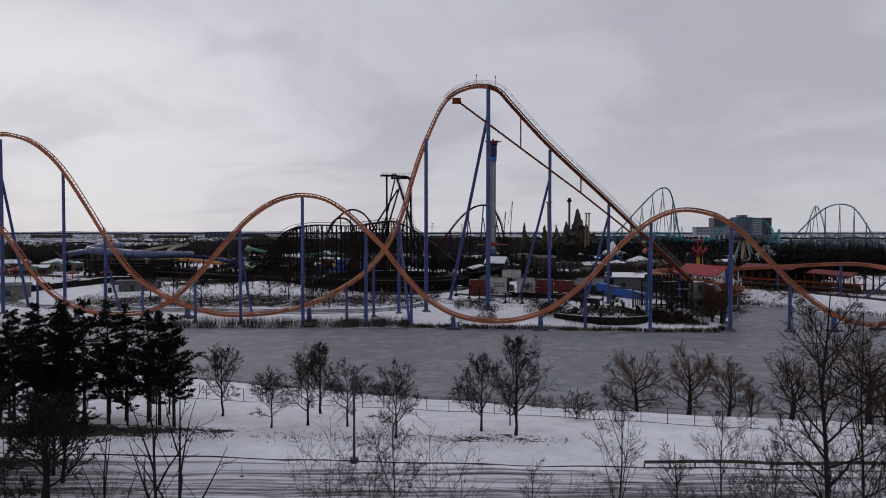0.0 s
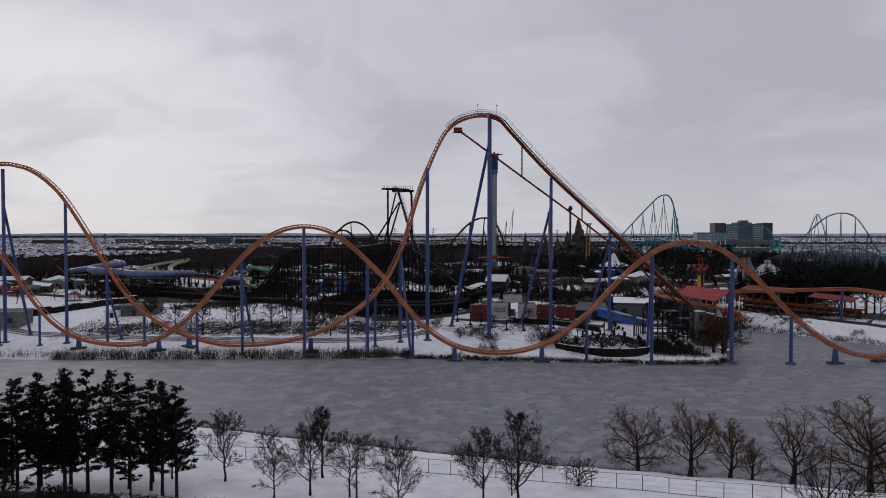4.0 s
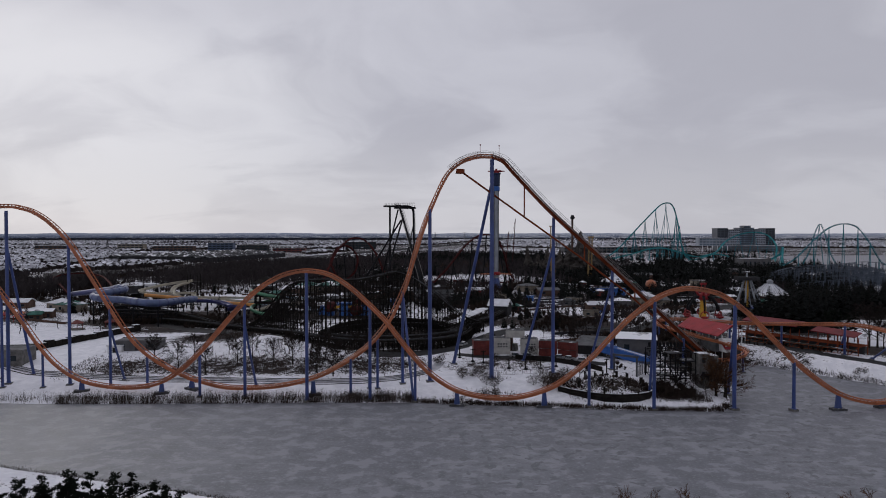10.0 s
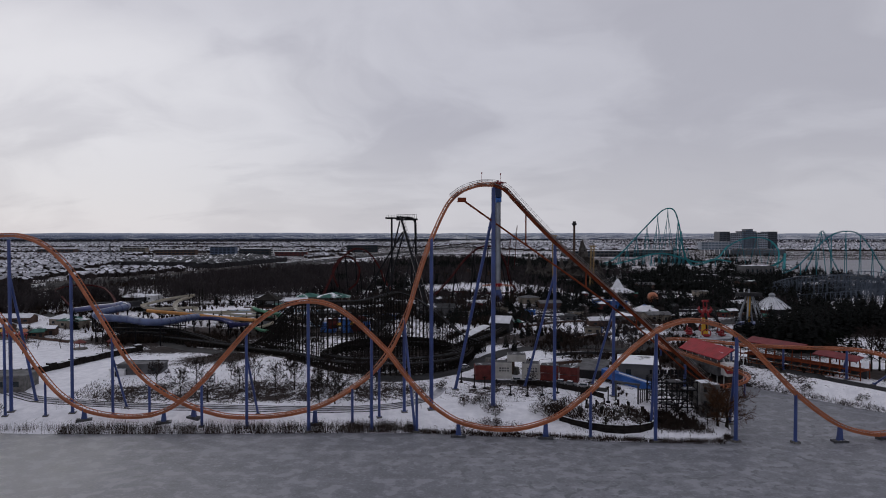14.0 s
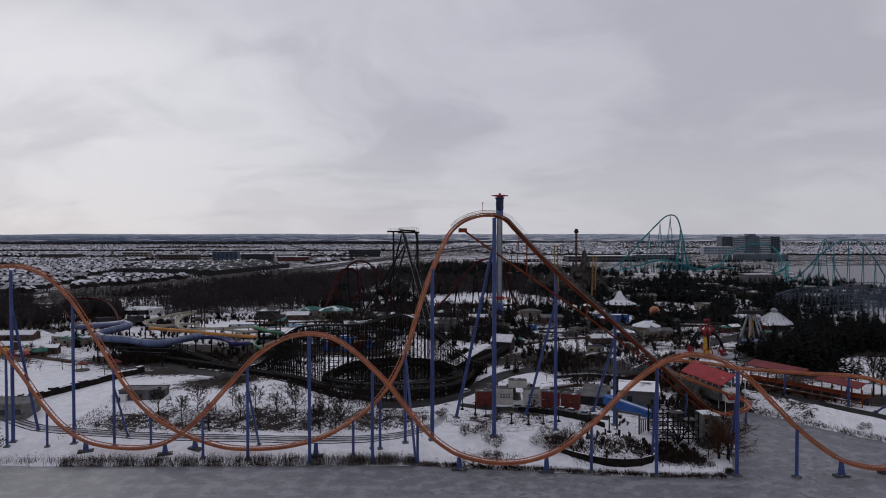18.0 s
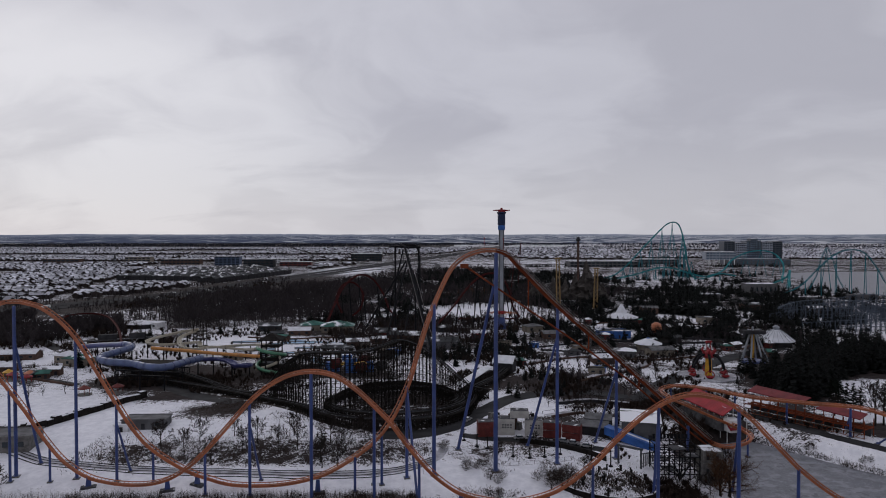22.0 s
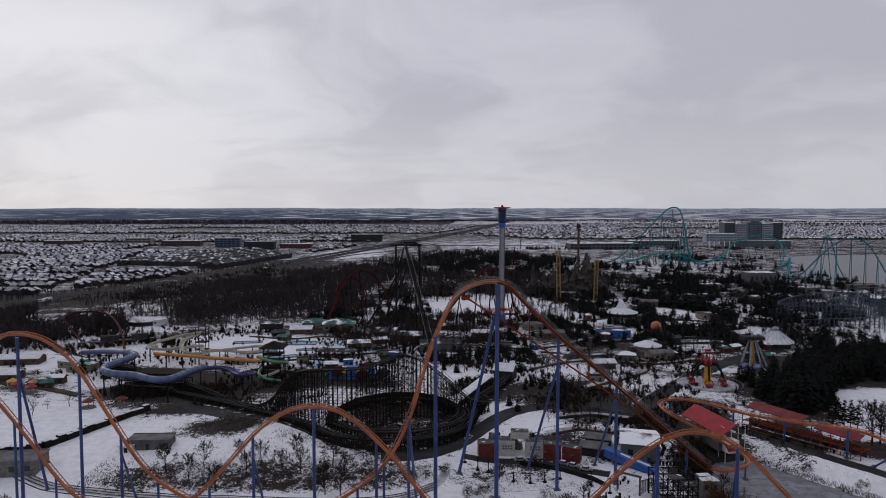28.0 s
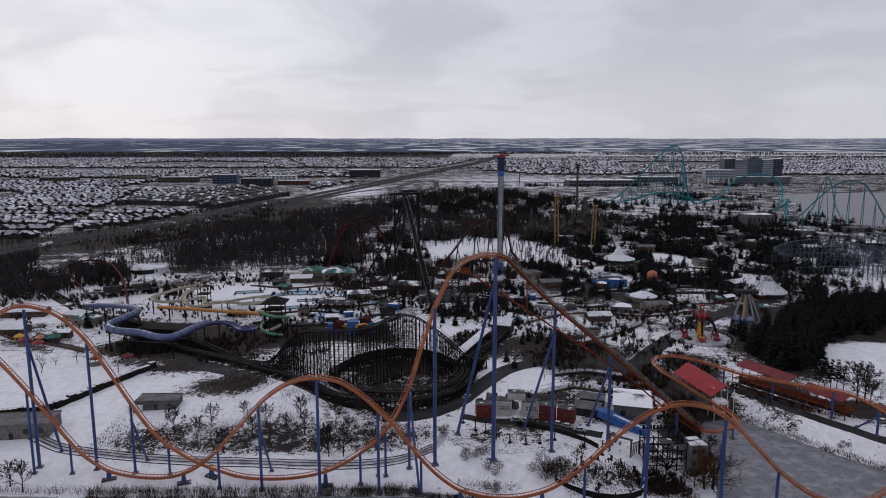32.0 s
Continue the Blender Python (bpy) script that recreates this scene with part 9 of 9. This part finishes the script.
def house_spots():
    """Street after street of plots, in blocks that turn a little from each other."""
    rng = np.random.RandomState(4)
    out = []
    y, row_no = 640.0, 0
    while y < 3420:
        row = int(y)
        gap = 9.4 + 0.0022 * (y - 640)
        xs = np.arange(-0.72 * y - 120, 0.72 * y + 120, gap)
        xs = xs + rng.uniform(-2, 2, len(xs)) + rng.uniform(0, gap)
        wave = 14 * np.sin(xs / 170 + row * 0.011) + 8 * np.sin(xs / 61 + row)
        ys = y + wave + rng.uniform(-2.5, 2.5, len(xs))
        for x, q in zip(xs, ys):
            m = float(motorway_x(q))
            left = x < m - 60
            right = x > m + 60 and q > 1930 and not (abs(x - 720) < 190 and q < 1990)
            if not (left or right):
                continue
            # parks, fields and wide roads stay open
            if math.sin(x / 310 + 1.7) * math.sin(q / 260 + 0.4) > 0.66 or 1600 < q < 1760 or (2120 < q < 2340 and -1600 < x < 100) or abs(((x + q * 0.3) % 420) - 210) < 9:
                continue
            if (1380 < q < 1610 and -700 < x < -300) or (960 < q < 1410 and -530 < x < -280 and x > -520 + (q - 1044) * 0.26):
                continue
            out.append((x, q, rng.uniform(0.8, 1.25), rng.choice([0, 90]) + rng.uniform(-14, 14)))
        y += (17 if row_no % 2 else 27) + 0.007 * (y - 640)
        row_no += 1
    return out


def house_shape(s, turn, x, y, z):
    w, d, h, r = 6.6 * s, 8.0 * s, 4.4, 2.3 * s
    ca, sa = math.cos(radians(turn)), math.sin(radians(turn))

    def at(px, py, pz):
        return (x + px * ca - py * sa, y + px * sa + py * ca, z + pz)

    walls = [at(-w / 2, -d / 2, -0.5), at(w / 2, -d / 2, -0.5), at(w / 2, d / 2, -0.5), at(-w / 2, d / 2, -0.5), at(-w / 2, -d / 2, h), at(w / 2, -d / 2, h), at(w / 2, d / 2, h), at(-w / 2, d / 2, h), at(-w / 2, 0, h + r * 0.97), at(w / 2, 0, h + r * 0.97)]
    o = 0.5
    roof = [at(-w / 2 - o, -d / 2 - o, h - 0.3), at(w / 2 + o, -d / 2 - o, h - 0.3), at(w / 2 + o, 0, h + r), at(-w / 2 - o, 0, h + r), at(-w / 2 - o, d / 2 + o, h - 0.3), at(w / 2 + o, d / 2 + o, h - 0.3), at(w / 2 + o, 0, h + r), at(-w / 2 - o, 0, h + r)]
    return walls, [(0, 1, 5, 4), (1, 2, 6, 5), (2, 3, 7, 6), (3, 0, 4, 7), (4, 8, 7), (5, 6, 9)], roof, [(0, 1, 2, 3), (7, 6, 5, 4)]


def suburbs():
    spots = house_spots()
    spots.sort(key=lambda p: p[1] + (0 if p[0] < -300 else 900))
    near, rest = spots[:290], spots[290:]
    kinds = []
    for k in range(5):
        w, wf, r, rf = house_shape(0.85 + 0.1 * k, 0, 0, 0, 0)
        ob = thing("suburban_house", (0, 0, 0), "small brown house with a snowy gable roof", "house", "suburban houses")
        part("wall", Mesh().add(w, wf), HOUSEWALL, ob)
        part("roof", Mesh().gable((0, 0, 4.3), (6.6 * (0.85 + 0.1 * k), 8.0 * (0.85 + 0.1 * k)), 2.3, 0, 0.5, 0.22), HOUSEROOF, ob)
        part("chimney", Mesh().box((1.6, 0.9, 4.6), (0.6, 0.6, 2.4)), HOUSEWALL, ob)
        kinds.append(ob)
    for i, (x, y, s, t) in enumerate(near):
        z = gz(x, y)
        if i < 5:
            kinds[i].location, kinds[i].rotation_euler = (x, y, z), (0, 0, radians(t))
        else:
            copy_thing(kinds[i % 5], pose(x, y, z, 0, 0, t))
    m, which = Mesh(), []
    for x, y, s, t in rest:
        w, wf, r, rf = house_shape(s * (1 + 0.00008 * (y - 640)), t, x, y, gz(x, y))
        m.add(w, wf)
        m.add(r, rf)
        which += [0] * 6 + [1] * 2
    ob = solid("far_houses", m, [HOUSEWALL, HOUSEROOF], (0, 0, 0), "thousands of far suburban houses with snowy roofs", "houses", kind="stuff")
    ob.data.polygons.foreach_set("material_index", which)
    # garden and street trees
    rng, t = random.Random(8), Mesh()
    for x, y, s, turn in near * 4 + rest * 2:
        px, py, h, r = x + rng.uniform(-8, 8), y + rng.choice([-1, 1]) * rng.uniform(6, 16), rng.uniform(3.5, 8), rng.uniform(0.9, 2.2)
        z, q = gz(px, py), len(t.v)
        for k in range(4):
            a = rng.uniform(0, 6.283)
            ca, sa, w = math.cos(a) * r, math.sin(a) * r, 0.3 * r
            q = len(t.v)
            t.v += [(px, py, z - 0.3), (px + ca + sa * 0.3, py + sa - ca * 0.3, z + h * rng.uniform(0.5, 0.8)), (px + ca * 0.3, py + sa * 0.3, z + h * rng.uniform(0.85, 1.05)), (px - ca * 0.3, py - sa * 0.3, z + h * 0.5)]
            t.f += [(q, q + 1, q + 2), (q, q + 2, q + 3)]
    solid("garden_trees", t, WOODS, (0, 0, 0), "dark garden trees between far houses", "trees", kind="stuff")


suburbs()


def block(parent, x, y, w, d, h, turn, wall, cols, rows, glass, z=None, roof=True):
    """A storeyed block with its windows, each with a frame, on the side towards the lake."""
    z = gz(x, y) if z is None else z
    ca, sa = math.cos(radians(turn)), math.sin(radians(turn))
    body = part("wall", Mesh().box((x, y, z - 0.5), (w, d, h + 0.5), turn), wall, parent)
    if roof:
        part("roof", Mesh().box((x, y, z + h), (w + 0.8, d + 0.8, 0.8), turn), GREYROOF, parent)
    ww, hh = w / cols, h / rows
    for i in range(cols):
        for j in range(rows):
            px = (i + 0.5) * ww - w / 2
            part("window", Mesh().box((x + px * ca + (d / 2 + 0.05) * sa, y + px * sa - (d / 2 + 0.05) * ca, z + (j + 0.25) * hh), (ww * 0.74, 0.4, hh * 0.56), turn), glass, body)


hospital = thing("hospital", (720, 1640, gz(720, 1640)), "large modern hospital with dark towers and pale window grids", "hospital")
T = -6
block(hospital, 667, 1655, 24, 46, 54, T, TOWERNAVY, 3, 12, GLASSDARK)
block(hospital, 692, 1645, 26, 40, 51, T, PALEGRID, 6, 12, GLASSDARK)
block(hospital, 722, 1648, 34, 44, 55, T, TOWERNAVY, 5, 12, GLASSBLUE)
block(hospital, 722, 1640, 16, 30, 60, T, TOWERNAVY, 3, 13, GLASSBLUE)
block(hospital, 752, 1640, 24, 40, 52, T, PALEGRID, 6, 12, GLASSDARK)
block(hospital, 775, 1642, 22, 46, 54, T, TOWERNAVY, 3, 12, GLASSDARK)
block(hospital, 720, 1608, 140, 30, 13, T, GREYWALL, 16, 3, GLASSBLUE)
low = thing("clinic_building", (612, 1560, gz(612, 1560)), "pale glass-fronted clinic on slender columns", "clinic")
block(low, 612, 1560, 66, 34, 17, T, PALEGRID, 9, 3, GLASSBLUE, gz(612, 1560) + 14)
for k in range(6):
    part("column", Mesh().box((584 + k * 11, 1546 - k * 1.1, gz(612, 1560) - 0.5), (1.6, 1.6, 15), T), WHITE, low)
for x, y, w, d, h, wall, lab in ((-516, 1560, 56, 24, 20, OFFICEBLUE, "blue-clad office block"), (-418, 1470, 64, 26, 17, DARKWALL, "dark glass office block"), (-228, 1815, 82, 30, 19, DARKWALL, "dark glass office block by the motorway"), (-640, 1600, 90, 26, 12, BROWN, "long low brown retail building"),
                                 (-350, 1520, 70, 22, 9, CONTRED, "long low red retail building"), (330, 1500, 150, 44, 12, GREYWALL, "long grey warehouse beyond the park"), (480, 1640, 120, 44, 11, GREYWALL, "long grey warehouse beyond the park"), (-760, 1640, 60, 24, 16, BEIGE, "pale apartment block"), (-900, 1560, 80, 24, 14, BROWN, "brown apartment block"), (-420, 1700, 70, 26, 10, WHITE, "pale retail building")):
    ob = thing("office_building", (x, y, gz(x, y)), lab + " with snow on its roof", "building", "far buildings")
    block(ob, x, y, w, d, h, 4, wall, max(4, int(w / 9)), max(2, int(h / 5)), GLASSDARK)
for x, y, h in ((-30, 1900, 46), (60, 2150, 46), (-120, 1650, 42), (190, 2500, 46), (300, 1800, 40), (-700, 1400, 30)):
    ob = thing("power_pylon", (x, y, gz(x, y)), "thin grey power pylon beyond the park", "pylon", "pylons")
    for sx, sy in ((-3, -3), (3, -3), (3, 3), (-3, 3)):
        part("leg", Mesh().tube([(x + sx, y + sy, gz(x, y) - 0.3), (x + sx * 0.15, y + sy * 0.15, gz(x, y) + h)], 0.5, 4), STEEL, ob)
    for k in (0.7, 0.82, 0.94):
        part("cross_arm", Mesh().tube([(x - 7, y, gz(x, y) + h * k), (x + 7, y, gz(x, y) + h * k)], 0.4, 4), STEEL, ob)
for x, y, h in ((88, 900, 62), (70, 800, 45)):
    ob = thing("tower_crane", (x, y, gz(x, y)), "slender red construction crane", "crane")
    part("jib", Mesh().tube([(x, y, gz(x, y)), (x + 4, y, gz(x, y) + h)], 0.6, 4), DRED, ob)
    part("stay", Mesh().tube([(x + 4, y, gz(x, y) + h), (x - 2, y, gz(x, y) + h * 0.5)], 0.25, 4), DRED, ob)
rng = random.Random(12)
for k in range(26):
    y = 560 + 900 * rng.random() ** 1.5
    x = float(motorway_x(y)) + rng.choice([-20, -15, -9, 9, 15, 20])
    ob = thing("road_vehicle", (x, y, gz(x, y) + 0.5), "small vehicle on the far motorway", "car", "motorway vehicles")
    big = rng.random() < 0.3
    part("body", Mesh().box((x, y, gz(x, y) + 0.75), (2.2 if big else 1.7, 8 if big else 4.2, 2.4 if big else 0.7), -12, 0.97), WHITE if big or k % 2 else CARPAINT, ob)
    part("cabin", Mesh().box((x, y - (3.6 if big else 0), gz(x, y) + 1.5), (2.2 if big else 1.6, 2.2, 1.4 if big else 0.7), -12, 0.8), GLASSDARK, ob)



# ---- rows of dark town houses beside the motorway ----
def town_row(a, b, n):
    """One terrace: houses side by side, each with walls, roof, windows and a party chimney."""
    turn = math.degrees(math.atan2(b[1] - a[1], b[0] - a[0]))
    l = math.hypot(b[0] - a[0], b[1] - a[1]) / n
    x, y = (a[0] + b[0]) / 2, (a[1] + b[1]) / 2
    ob = thing("terrace_row", (x, y, gz(x, y)), "long terrace of dark three-storey town houses", "town houses", "terraces")
    for k in range(n):
        px, py = a[0] + (b[0] - a[0]) * (k + 0.5) / n, a[1] + (b[1] - a[1]) * (k + 0.5) / n
        z = gz(px, py)
        house = part("house", Mesh().box((px, py, z - 0.4), (l * 0.94, 9, 7.2 + (k % 2) * 0.5), turn), DARKWALL, ob)
        part("roof", Mesh().gable((px, py, z + 6.8 + (k % 2) * 0.5), (l * 0.96, 9), 2.6, turn, 0.3), TOWNROOF, house)


town_row((-352, 990), (-296, 1232), 18)
town_row((-375, 1002), (-318, 1245), 18)
for k in range(9):
    u = k / 8
    town_row((-505 + 95 * u, 1062 + 335 * u), (-385 + 55 * u, 1040 + 215 * u), 8)
town_row((-520, 1050), (-424, 1396), 20)
